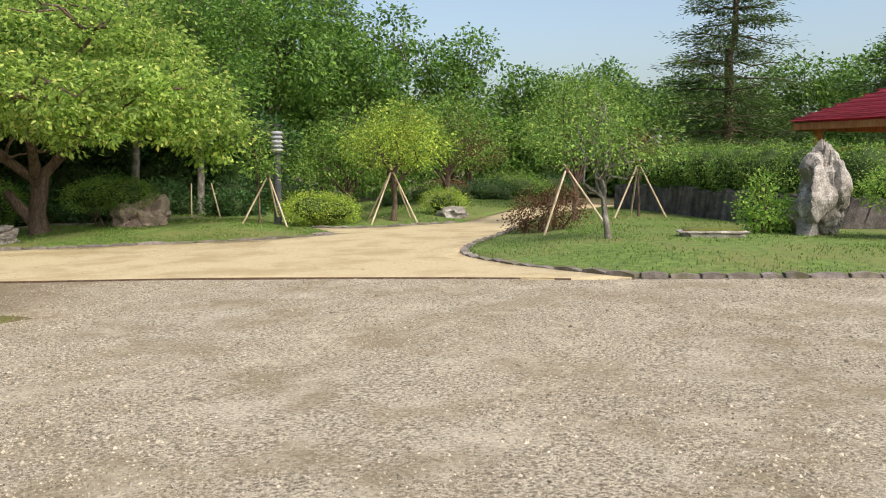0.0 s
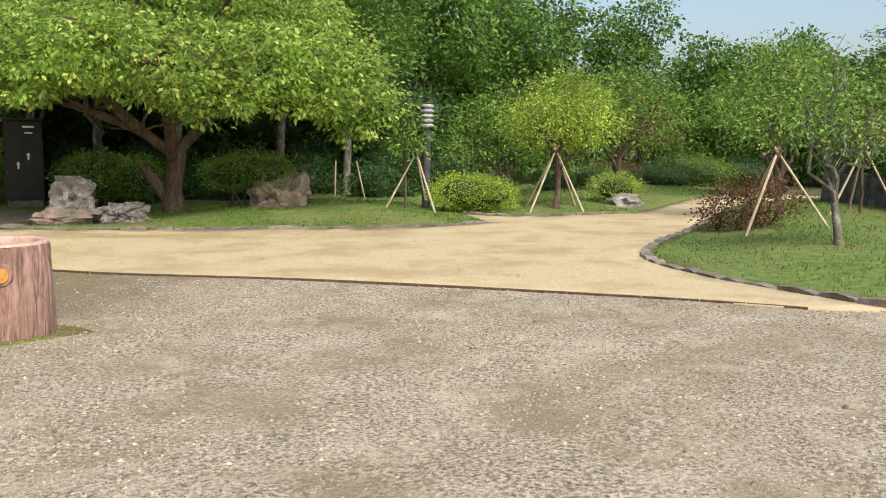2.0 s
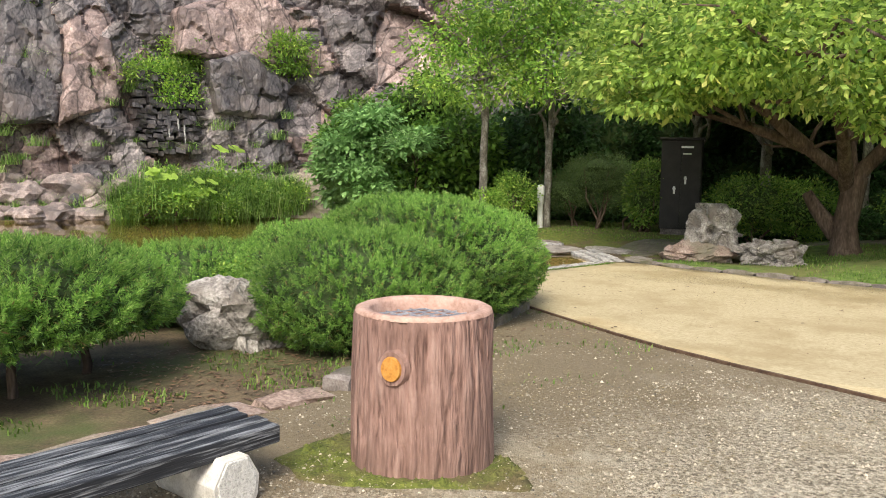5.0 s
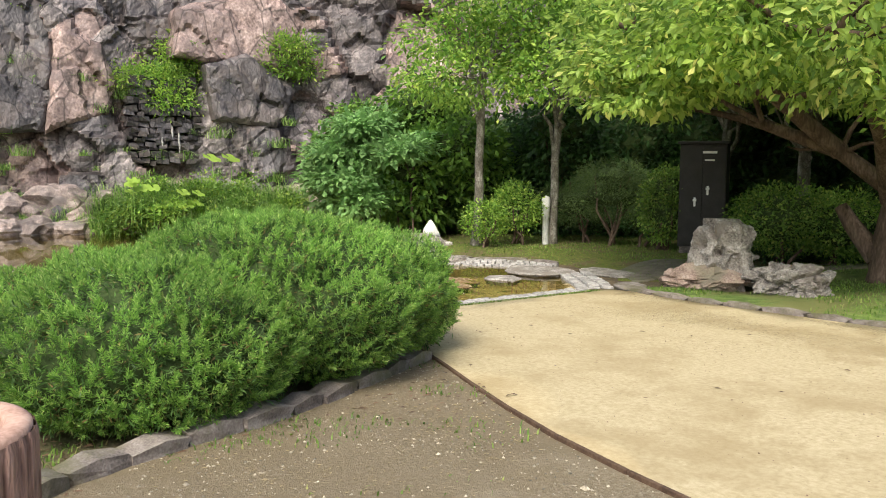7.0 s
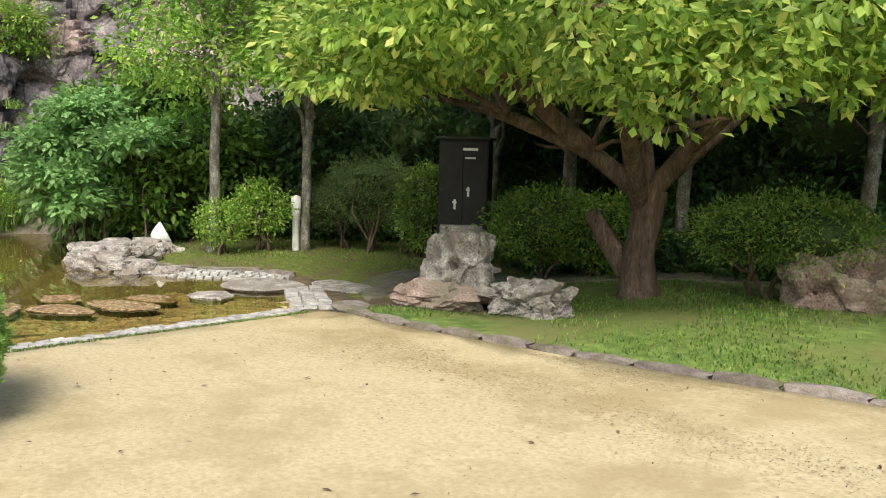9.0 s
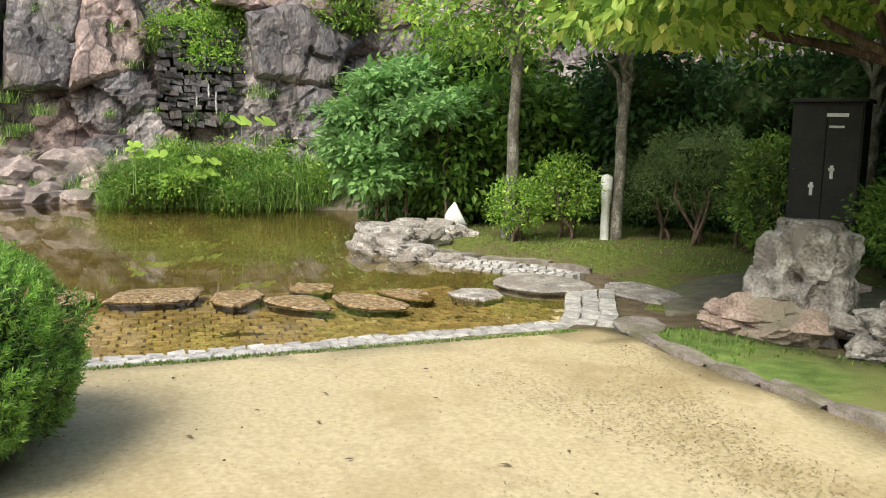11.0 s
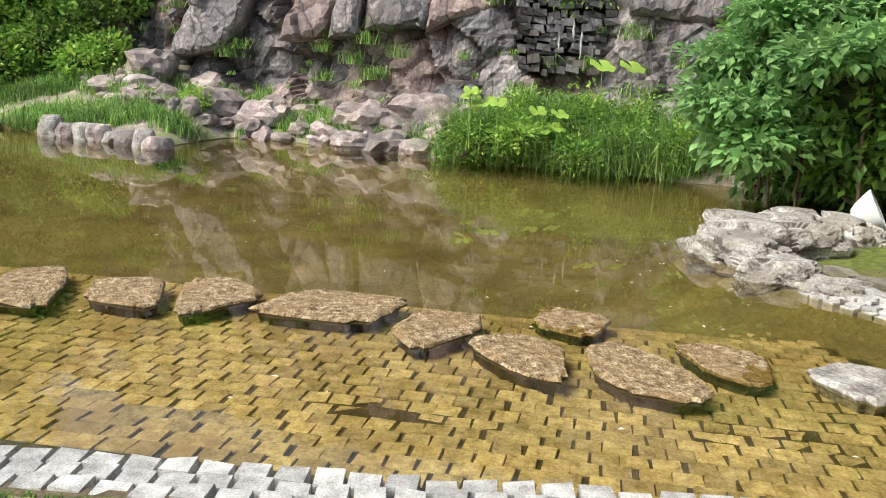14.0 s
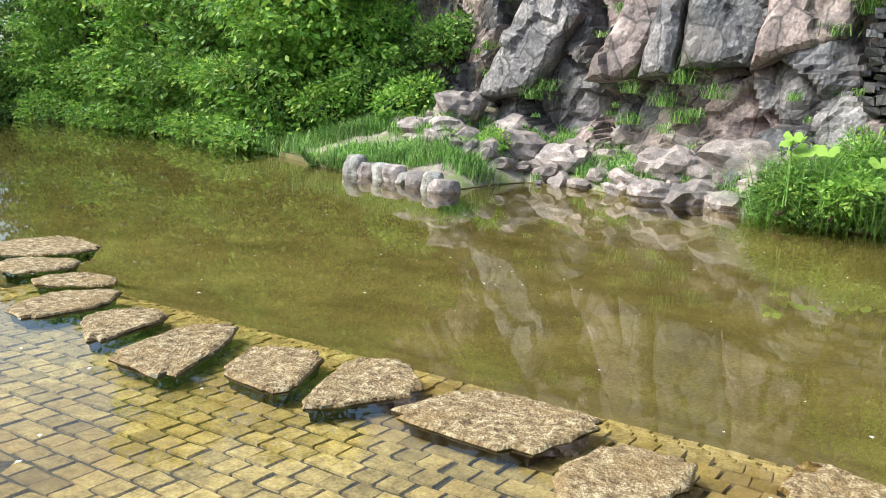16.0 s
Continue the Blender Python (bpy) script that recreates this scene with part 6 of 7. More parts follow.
# ---- the woods behind ----
def conifer(name, label, x, y, z, h, r, seed, tiers=16, sparse=1.0, leaf=CONIFER):
    rng = np.random.default_rng(seed)
    t = thing(name, label, "tree", x, y, z)
    pieces = [tube(*limb((0, 0, -0.1), (0, 0, h), r * 0.09, 0.03, rng, 0.02, 8), 9)]
    C, W = [], []
    for k in range(tiers):
        f = k / tiers
        hh = h * (0.16 + 0.82 * f)
        for j in range(5):
            a = rng.uniform(0, 2 * math.pi)
            L = r * (1 - f) ** 0.75 * rng.uniform(0.6, 1.1) + 0.25
            end = Vector((math.cos(a) * L, math.sin(a) * L, hh - 0.1 * L + rng.uniform(-0.1, 0.25)))
            bv, bf = merged([tube(*limb((0, 0, hh), end, 0.045, 0.012, rng, 0.1, 4), 4)])
            part("branch", np_mesh("branch", bv, bf, BARK, True), BARK, t)
            m = int(150 * L * sparse)
            s = rng.uniform(0.25, 1, m)
            base = np.array([[end.x * q, end.y * q, hh + (end.z - hh) * q] for q in s])
            off = rng.normal(size=(m, 3)) * np.array([0.24, 0.24, 0.07]) * (0.4 + 0.5 * L)
            C.append(base + off)
            W.append(off + np.array([math.cos(a), math.sin(a), -0.1]) * 0.25)
    V, F = merged(pieces)
    part("trunk", np_mesh("trunk", V, F, BARK, True), BARK, t)
    V, F = leaves(np.concatenate(C), np.concatenate(W), 0.17, 0.05, rng, 0.7)
    part("crown", np_mesh("crown", V, F, leaf), leaf, t)


conifer("tall_conifer", "tall open-branched dark conifer against the sky", 11.1, 33.0, 0.0, 10.5, 3.2, 131, 17, 1.1)
conifer("dark_conifer", "dark pointed conifer top above the woods", -6.3, 46.0, 0.0, 14.0, 3.2, 132, 18)
conifer("dark_conifer", "dense dark conifer behind the pavilion", 17.5, 30.0, 0.0, 9.0, 3.2, 133, 16, 1.8)
WOODS = [(-13.5, 31, 9.5), (-10.5, 32, 9.5), (-7.5, 34, 9.0), (-5.0, 37, 9.5), (-2.0, 39, 8.0), (0.6, 41, 7.5), (3.4, 42, 6.0), (6.0, 43, 5.8), (8.5, 44, 6.5), (11.0, 42, 5.5), (13.5, 44, 6.0), (17, 42, 6.5), (20, 38, 7), (-9.0, 28.6, 8.0), (-6.2, 31.0, 8.0), (-3.6, 33.5, 6.5), (21, 44, 6.5), (-16, 29, 9), (6.8, 36, 4.6), (12.5, 37, 4.6)]
for i, (x, y, h) in enumerate(WOODS):
    rg = np.random.default_rng(200 + i)
    blobs = [(rg.uniform(-1.2, 1.2), rg.uniform(-1, 1), h * f, 2.0 * (1.25 - f) + 0.4, 2.0 * (1.25 - f) + 0.4, h * 0.16) for f in (0.2, 0.34, 0.48, 0.62, 0.75, 0.86)]
    tree("forest_tree", "tall broadleaf tree in the dense green woods", x, y, 0.0, h * 0.45, 0.16, blobs, 850, 14, 0.21, 0.11, LEAF_FOREST, BARK, 6, 300 + i, 0.3, 0.4, shell=0.55, group="woods behind the garden", sides=6)
tree("maple", "small maple with rust-tinged green crown", 4.4, 27.5, 0.0, 1.6, 0.1, [(-0.4, 0, 2.6, 1.5, 1.3, 0.9), (0.7, 0, 3.1, 1.3, 1.2, 0.8), (0, 0, 3.8, 1.0, 1.0, 0.6)], 620, 12, 0.10, 0.05, LEAF_MID, BARK, 8, 140)
tree("maple", "dark red-leaved maple among green trees", 1.2, 34.5, 0.0, 1.2, 0.1, [(0, 0, 1.9, 1.3, 1.2, 0.7), (-0.3, 0.2, 2.6, 0.9, 0.9, 0.6)], 420, 12, 0.10, 0.05, LEAF_RED, BARK, 8, 141)
# leafy trees over the far end of the pond; tallest added unseen, blocking sky
for i, (x, y, h) in enumerate([(-28.9, -0.6, 5.5), (-29.2, -2.0, 6.5), (-30.2, -6.5, 7.0), (-31.0, -11.0, 7.5), (-31.5, -16.0, 8.0), (-33.0, -21.0, 8.5), (-29.0, -25.0, 8.5), (-22.0, -27.0, 9.0), (-33.0, -4.0, 11.0), (-34.0, -12.0, 13.0), (-27.0, -28.0, 19.0), (-20.0, -26.0, 20.0), (-15.0, -19.5, 19.0), (-36.0, -17.0, 16.0), (-11.4, -9.5, 15.0)]):
    rg = np.random.default_rng(240 + i)
    blobs = [(rg.uniform(-0.3, 1.0), rg.uniform(-1.2, 1.2), h * f, 2.1, 2.3, h * 0.07) for f in (0.08, 0.2, 0.32, 0.44, 0.56, 0.68, 0.8, 0.92)]
    tree("waterside_tree", "layered green maple by the pond, the tallest added unseen to block sky", x, y, -0.2, h * 0.5, 0.14, blobs, 1000, 12, 0.22, 0.13, (LEAF_BRIGHT, LEAF_BRIGHT, LEAF_MID)[i % 3], BARK, 8, 340 + i, 0.25, 0.35, group="trees over the pond's far end", sides=6)
# shrubs at the foot of the rock face and on its ledges
for i, (x, y, z, s, L, mat, lab) in enumerate([(-21.6, 17.6, -0.3, 1.25, 0.20, LEAF_BLUE, "large-leaved pale green shrub hanging over the pond"), (-20.6, 18.6, -0.3, 1.2, 0.18, LEAF_FOREST, "dark leafy shrub at the water's edge"), (-22.6, 18.0, 0.3, 1.2, 0.18, LEAF_FOREST, "leafy shrub below the rock face"), (-20.2, 19.8, 0.2, 1.3, 0.18, LEAF_FOREST, "leafy shrub below the rock face"), (-21.6, 19.6, 1.2, 1.3, 0.16, LEAF_FOREST, "tall leafy shrub below the rock face"), (-18.8, 21.6, 0.6, 1.3, 0.16, LEAF_DARK, "dark leafy shrub under the trees"), (-23.6, 18.6, 1.4, 0.9, 0.14, LEAF_FOREST, "leafy shrub on the rock face")]):
    shrub("waterside_shrub", lab, x, y, z, [(0, 0, 0.7 * s, 1.0 * s, 0.95 * s, 0.62 * s), (0.3 * s, -0.35 * s, 1.2 * s, 0.75 * s, 0.75 * s, 0.5 * s), (-0.5 * s, 0.3 * s, 0.4 * s, 0.8 * s, 0.8 * s, 0.45 * s)], int(420 * s), 10, L, L * 0.55, mat, 400 + i, 6, 0.7, droop=0.35, shell=0.65, tuft_r=0.2)
for i, (x, y, z, s) in enumerate([(-27.6, 13.6, 3.6, 0.9), (-27.8, 14.8, 4.2, 1.0), (-27.3, 14.2, 3.2, 0.6), (-28.7, 5.0, 4.4, 0.8), (-26.9, 17.5, 4.4, 0.9), (-28.9, 10.4, 5.2, 0.9)]):
    shrub("ledge_shrub", "bright green shrub growing from a ledge of the rock face", x, y, z, [(0.3 + 0.25 * math.sin(q * 2.7 + i), 0.55 * math.cos(q * 1.9 + i) * s, 0.3 * math.sin(q * 3.1 + i * 2), 0.4 * s, 0.55 * s, 0.28 * s) for q in range(6)], int(300 * s), 9, 0.12, 0.05, LEAF_BRIGHT, 430 + i, 9, 0, tuft_r=0.3, shell=0.1)
for i, (x, y, z, k) in enumerate([(-27.6, 2.6, 0.6, 0.8), (-27.9, 1.4, 0.9, 1.1), (-27.4, 0.4, 0.3, 1.0), (-28.6, 3.0, 2.2, 0.8), (-28.4, 0.6, 2.0, 1.2)]):
    shrub("bank_bush", "leafy bright green bush where the rock face ends", x, y, z, [(0.2, 0, 0.5 * k, 0.8 * k, 0.8 * k, 0.5 * k), (-0.2, 0.4 * k, 0.9 * k, 0.7 * k, 0.7 * k, 0.4 * k)], int(300 * k), 10, 0.13, 0.07, (LEAF_BRIGHT, LEAF_MID)[i % 2], 620 + i, 5, 0.5, shell=0.5, tuft_r=0.22, group="bushes at the end of the rock face")
for i in range(22):
    a = [(-26.9, -1.6), (-28.2, -4.6), (-29.7, -8.5), (-29.9, -13.0), (-31.1, -21.0), (-24.0, -24.3)]
    k = i / 21 * 4.999
    p = Vector(a[int(k)]).lerp(Vector(a[int(k) + 1]), k - int(k))
    shrub("waterside_shrub", "leafy green shrub hanging over the far water", p.x - 0.35, p.y, -0.45, [(0.2, 0, 0.4, 1.1, 1.0, 0.4), (-0.3, 0.4, 1.3, 1.1, 1.1, 0.45), (0.1, -0.5, 2.0, 1.0, 1.0, 0.4)], 330, 10, 0.17, 0.09, (LEAF_MID, LEAF_BRIGHT)[i % 2], 500 + i, 5, 0.6, shell=0.5, tuft_r=0.25, droop=0.2, group="shrubs along the far shore")
for i, (x, y, z, r) in enumerate([(-21.2, 17.0, 1.1, 0.9), (-21.9, 17.0, 1.7, 0.8), (-20.9, 17.3, 0.6, 0.8), (-21.6, 17.5, 2.3, 0.8), (-22.3, 16.9, 1.1, 0.7), (-20.4, 17.9, 1.7, 0.8)]):
    tree("layered_shrub", "layered shrub with large pale green leaves by the pond", x + 0.75, y + 0.1, -0.3, z + 0.1, 0.025, [(0, -0.3, z + 0.25, r, r, 0.16), (0.3, -0.6, z + 0.1, r * 0.7, r * 0.7, 0.13), (-0.3, 0.1, z + 0.45, r * 0.7, r * 0.7, 0.13)], 150, 11, 0.16, 0.10, LEAF_BLUE, BARK, 3, 560 + i, 0.3, 0.2, shell=0.2, category="shrub", group="layered shrubs by the pond", up=0.8)
shrub("small_bush", "small bright green bush on the bank rocks", -26.3, 6.0, bank_h(-26.3, 6.0), [(0, 0, 0.25, 0.3, 0.3, 0.25)], 120, 9, 0.08, 0.035, LEAF_BRIGHT, 450, 4, 0.5)


# tall grass at the water and in tufts on the rocks
def grass(name, label, spots, per, h, rng, radius, mat=REED, width=0.009, lean=0.7, bend=0.8, zf=None):
    P, Hh = [], []
    for x, y, z, s in spots:
        n = int(per * s)
        q = rng.normal(size=(n, 2)) * radius * s * 0.6
        P.append(np.stack([x + q[:, 0], y + q[:, 1], np.full(n, z) if zf is None else np.array([zf(x + a, y + b) for a, b in q])], 1))
        Hh.append(rng.uniform(0.3, 1.0, n) * h * s)
    V, F = blades(np.concatenate(P), np.concatenate(Hh), rng, width, lean, bend)
    return tagged(new(name, np_mesh(name, V, F, mat)), label, "grass", kind="stuff")


rg = np.random.default_rng(77)
shore2 = [(-23.2, 16.6), (-23.7, 15.2), (-23.95, 14.0), (-24.2, 13.0), (-24.8, 12.0)]
spots = []
for i in range(150):
    k = rg.integers(len(shore2) - 1)
    p = Vector(shore2[k]).lerp(Vector(shore2[k + 1]), rg.uniform())
    d = rg.uniform(-0.05, 1.5)
    spots.append((p.x - d, p.y + 0.25 * d, bank_h(p.x - d, p.y + 0.25 * d) - 0.05, rg.uniform(0.7, 1.15)))
grass("waterside_grass", "dense tall arching green grass at the pond's edge", spots, 120, 1.0, rg, 0.3, width=0.009, lean=1.05, bend=1.1)
spots = []
for i in range(420):
    k = rg.integers(len(shore) - 1)
    p = Vector(shore[k]).lerp(Vector(shore[k + 1]), rg.uniform())
    d = rg.uniform(0.15, 2.2)
    spots.append((p.x - d, p.y, bank_h(p.x - d, p.y) - 0.03, rg.uniform(0.5, 1.1)))
grass("bank_grass", "tufts of pale green grass among the bank rocks", spots, 45, 0.4, rg, 0.14, width=0.008)
spots = [(-24.4 - 0.8 * rg.uniform(), 2.0 + 4.6 * rg.uniform(), -0.15, rg.uniform(0.6, 1.2)) for i in range(90)] + [(-26.3 - 1.2 * rg.uniform(), -2.0 + 4.5 * rg.uniform(), 0.0, rg.uniform(0.8, 1.5)) for i in range(110)]
grass("bank_grass", "long bright green grass behind the row of stones", spots, 60, 0.42, rg, 0.25, lean=1.0, zf=bank_h)
spots = []
for i in range(120):
    k = rg.uniform(0.22, 0.62)
    p = Vector(FACE[int(k * (len(FACE) - 1))])
    h = rg.uniform(0.6, 4.5)
    spots.append((p.x + 0.15 - 0.27 * h + rg.uniform(0, 0.3), p.y + rg.uniform(-0.5, 0.5), h, rg.uniform(0.25, 1.2)))
grass("ledge_grass", "tufts of hanging grass on ledges of the rock face", spots, 70, 0.5, rg, 0.2, lean=1.3, bend=1.4)
for i, (x, y, s) in enumerate([(-24.2, 12.9, 0.5), (-24.1, 13.8, 0.45), (-24.6, 14.4, 0.55), (-25.2, 13.2, 0.6), (-24.0, 15.3, 0.5), (-23.6, 16.3, 0.55), (-25.0, 15.4, 0.6), (-23.8, 13.3, 0.5), (-24.0, 12.5, 0.45), (-23.75, 14.4, 0.4), (-24.6, 12.2, 0.55), (-25.0, 14.4, 0.7)]):
    shrub("waterside_herb", "leafy fresh green herb among the pond grass", x, y, bank_h(x, y), [(0, 0, 0.55 * s, 0.7 * s, 0.7 * s, 0.5 * s), (0.2, 0.3 * s, 1.0 * s, 0.45 * s, 0.45 * s, 0.4 * s)], 120, 8, 0.09, 0.045, (LEAF_MID, LEAF_BRIGHT)[i % 2], 700 + i, 1, 0, tuft_r=0.2, shell=0.3, group="herbs in the pond grass")
# butterbur leaves
bb = np.random.default_rng(5)
for i in range(16):
    x, y = (-23.5 - bb.uniform(0, 0.45), 13.0 + bb.uniform(-0.5, 1.2)) if i > 1 else (-24.9 - 0.2 * i, 14.8 + 0.55 * i)
    h = bb.uniform(0.4, 0.95) if i > 1 else 1.3 - 0.12 * i
    z = bank_h(x, y)
    t = thing("butterbur", "large round butterbur leaf on a tall stalk", "plant", x, y, z, 180 + bb.uniform(-50, 50), group="butterbur by the pond")
    V, F = merged([tube([(0, 0, -0.05), (0.03, 0, h * 0.6), (0.05, 0, h)], [0.012, 0.01, 0.008], 5)])
    part("stalk", np_mesh("stalk", V, F, REED, True), REED, t)
    bm = bmesh.new()
    R = bb.uniform(0.13, 0.2) if i > 1 else 0.24
    c = bm.verts.new((0.05, 0, h))
    ring = [[bm.verts.new((0.05 + R * f * math.cos(q * 0.38 + 0.4), R * f * math.sin(q * 0.38 + 0.4), h + R * (0.28 * f - 0.16 * f * f) + 0.5 * R * f * math.cos(q * 0.38 + 0.4) + 0.02 * f * math.sin(q * 2))) for q in range(16)] for f in (0.5, 1.0)]
    for q in range(15):
        bm.faces.new((c, ring[0][q], ring[0][q + 1]))
        bm.faces.new((ring[0][q], ring[1][q], ring[1][q + 1], ring[0][q + 1]))
    part("leaf", bm, LEAF_BRIGHT, t, smooth=True)
# ---- small pieces: grass, pebbles, litter ----
gg = np.random.default_rng(99)
for nm, lab, outline, h, n, hh in (("lawn_grass", "short mown grass of the lawn", LAWN_L, rise_l, 26000, 0.05), ("lawn_grass", "short mown grass of the rear lawn", LAWN_M, rise_m, 12000, 0.055), ("lawn_grass", "short mown grass of the lawn island", LAWN_R, rise_r, 26000, 0.05)):
    clip = [p for p in outline]
    pts = scatter(clip, n, gg, 0.5)
    P = np.array([(x, y, 0.0) for x, y in pts])
    P[:, 2] = [h(x, y) - 0.004 for x, y in pts]
    V, F = blades(P, gg.uniform(0.5, 1.2, n) * hh, gg, 0.006, 0.9, 0.6)
    tagged(new(nm, np_mesh(nm, V, F, GRASS)), lab, "grass", kind="stuff")
pts = [(gg.uniform(-11.4, -10.85), gg.uniform(11.8, 16.6)) for i in range(16000)]
pts = [(x, y) for x, y in pts if abs(x - (-10.87 - (y - 12.4) * 0.118)) < 0.05 + 0.04 * noise.noise(Vector((0, y * 2, 0)))]
P = np.array([(x, y, ground_z(x, y) + 0.015) for x, y in pts])
V, F = blades(P, gg.uniform(0.015, 0.035, len(P)), gg, 0.004, 1.0, 0.6)
tagged(new("edge_grass", np_mesh("edge_grass", V, F, GRASS)), "thin strip of grass along the pond's kerb", "grass", kind="stuff")


def pebbles(name, label, spots, size, mat, rng, zf):
    """Small angular stones of eight triangles."""
    n = len(spots)
    base = np.array([(1, 0, 0), (0, 1, 0), (-1, 0, 0), (0, -1, 0), (0, 0, 0.7), (0, 0, -0.7)], dtype=float)
    tri = np.array([(0, 1, 4), (1, 2, 4), (2, 3, 4), (3, 0, 4), (1, 0, 5), (2, 1, 5), (3, 2, 5), (0, 3, 5)])
    s = size * rng.lognormal(0, 0.45, (n, 1, 1))
    V = base[None] * s * rng.uniform(0.5, 1.2, (n, 6, 1))
    a = rng.uniform(0, 6.28, n)
    X = V[:, :, 0] * np.cos(a)[:, None] - V[:, :, 1] * np.sin(a)[:, None]
    Y = V[:, :, 0] * np.sin(a)[:, None] + V[:, :, 1] * np.cos(a)[:, None]
    c = np.array([(x, y, zf(x, y)) for x, y in spots])
    W = np.stack([X + c[:, 0:1], Y + c[:, 1:2], V[:, :, 2] + c[:, 2:3]], 2).reshape(-1, 3)
    F = (np.arange(n)[:, None, None] * 6 + tri[None]).reshape(-1, 3)
    return tagged(new(name, np_mesh(name, W, F, mat)), label, "gravel", kind="stuff")


spots = []
while len(spots) < 140000:
    y = 0.6 + 11.2 * gg.uniform() ** 1.3
    x = gg.uniform(-5.5, 6.5)
    if noise.noise(Vector((x * 0.55, y * 0.55, 9.0))) > gg.uniform(-0.55, 0.35) and inside((x, y), YARD_G) and not inside((x, y), PATH):
        spots.append((x, y))
pebbles("loose_gravel", "loose pale gravel stones on the yard", spots, 0.0062, PEBBLE, gg, lambda x, y: ground_h(x, y) + 0.012)
spots = [(gg.uniform(-8.4, -3.6), gg.uniform(6.5, 12.4)) for i in range(16000)]
spots = [p for p in spots if inside(p, YARD_G) and not inside(p, PATH) and noise.noise(Vector((p[0] * 1.2, p[1] * 1.2, 21.0))) > gg.uniform(-0.5, 0.4)]
pebbles("earth_grit", "small stones and crumbs on the bare earth", spots, 0.006, PEBBLE, gg, lambda x, y: ground_h(x, y) + 0.011)
spots = [(gg.uniform(-8.6, -4.0), gg.uniform(9.6, 12.5)) for i in range(5000)]
spots = [p for p in spots if not inside(p, PATH) and noise.noise(Vector((p[0] * 0.9, p[1] * 0.9, 31.0))) > gg.uniform(-0.2, 0.45)]
C = np.array([(x, y, ground_h(x, y) + 0.016) for x, y in spots])
V, F = leaves(C, np.c_[gg.normal(size=(len(C), 2)), np.zeros(len(C))], 0.026, 0.011, gg, 0.9)
tagged(new("leaf_litter", np_mesh("leaf_litter", V, F, DEBRIS)), "small dry leaves strewn over bare earth", "leaves", kind="stuff")
pebbles("path_grit", "scattered grit and dark bits on the sand path", [(gg.uniform(-10.8, 0), gg.uniform(12.4, 16.9)) for i in range(2600)], 0.0028, LITTER, gg, lambda x, y: path_z(x, y) + 0.006)
pts = np.array([(gg.uniform(-10.8, 1), gg.uniform(12.2, 17.0)) for i in range(60)] + [(gg.uniform(-8.6, -6.7), gg.uniform(8.0, 9.6)) for i in range(700)] + [(gg.uniform(-9.5, -7.0), gg.uniform(9.6, 12.4)) for i in range(300)])
C = np.array([(x, y, (path_z(x, y) if y > 12.2 else ground_h(x, y)) + 0.012) for x, y in pts])
V, F = leaves(C, np.c_[gg.normal(size=(len(C), 2)), np.zeros(len(C))], 0.05, 0.02, gg, 0.9)
tagged(new("leaf_litter", np_mesh("leaf_litter", V, F, LITTER)), "dry brown leaves and twigs fallen on the ground", "leaves", kind="stuff")

spots = scatter(moss_patch, 1500, gg)
pebbles("moss_clumps", "small clumps of moss round the bin", spots, 0.012, MOSS, gg, lambda x, y: ground_h(x, y) + 0.012)
pts = scatter(LAWN_P, 9000, gg, 0.5)
V, F = blades(np.array([(x, y, rise_p(x, y) - 0.004) for x, y in pts]), gg.uniform(0.02, 0.05, 9000), gg, 0.006, 1.0, 0.6)
tagged(new("bank_grass", np_mesh("bank_grass", V, F, GRASS)), "sparse short grass and moss of the shaded bank", "grass", kind="stuff")

pts = [(-7.9 + gg.normal() * 0.9, 10.9 + gg.normal() * 1.3) for i in range(5000)] + [(-6.9 + gg.normal() * 0.7, 8.2 + gg.normal() * 0.8) for i in range(2500)]
pts = [(x, y) for x, y in pts if noise.noise(Vector((x * 1.6, y * 1.6, 4.0))) > 0.1 and not inside((x, y), PATH)]
V, F = blades(np.array([(x, y, ground_h(x, y)) for x, y in pts]), gg.uniform(0.015, 0.06, len(pts)), gg, 0.005, 1.0, 0.6)
tagged(new("weeds", np_mesh("weeds", V, F, GRASS)), "sparse weeds and moss on bare earth by the shrubs", "grass", kind="stuff")

C = np.array([(gg.uniform(-23, -12), gg.uniform(3, 17), WATER_Z + 0.003) for i in range(260)])
C = C[[inside((p[0], p[1]), POND) for p in C]]
V, F = leaves(C, np.c_[gg.normal(size=(len(C), 2)), np.zeros(len(C))], 0.035, 0.02, gg, 1.0)
V[:, 2] = np.maximum(V[:, 2], WATER_Z + 0.002)
tagged(new("floating_leaves", np_mesh("floating_leaves", V, F, CONCRETE)), "tiny pale petals and bits floating on the pond", "leaves", kind="stuff")

spots = []
while len(spots) < 14000:
    x = gg.uniform(-11.0, -3.5)
    y = (16.95 if x < -7.5 else 16.95 + (x + 7.5) * 0.22) - abs(gg.normal()) * 0.95
    if noise.noise(Vector((x * 0.6, y * 1.6, 12.0))) > gg.uniform(-0.3, 0.35) and inside((x, y), PATH):
        spots.append((x, y))
C = np.array([(x, y, path_z(x, y) + 0.008) for x, y in spots])
V, F = leaves(C, np.c_[gg.normal(size=(len(C), 2)), np.zeros(len(C))], 0.017, 0.008, gg, 0.95)
tagged(new("path_debris", np_mesh("path_debris", V, F, DEBRIS)), "fine brown plant debris washed onto the sand path", "leaves", kind="stuff")

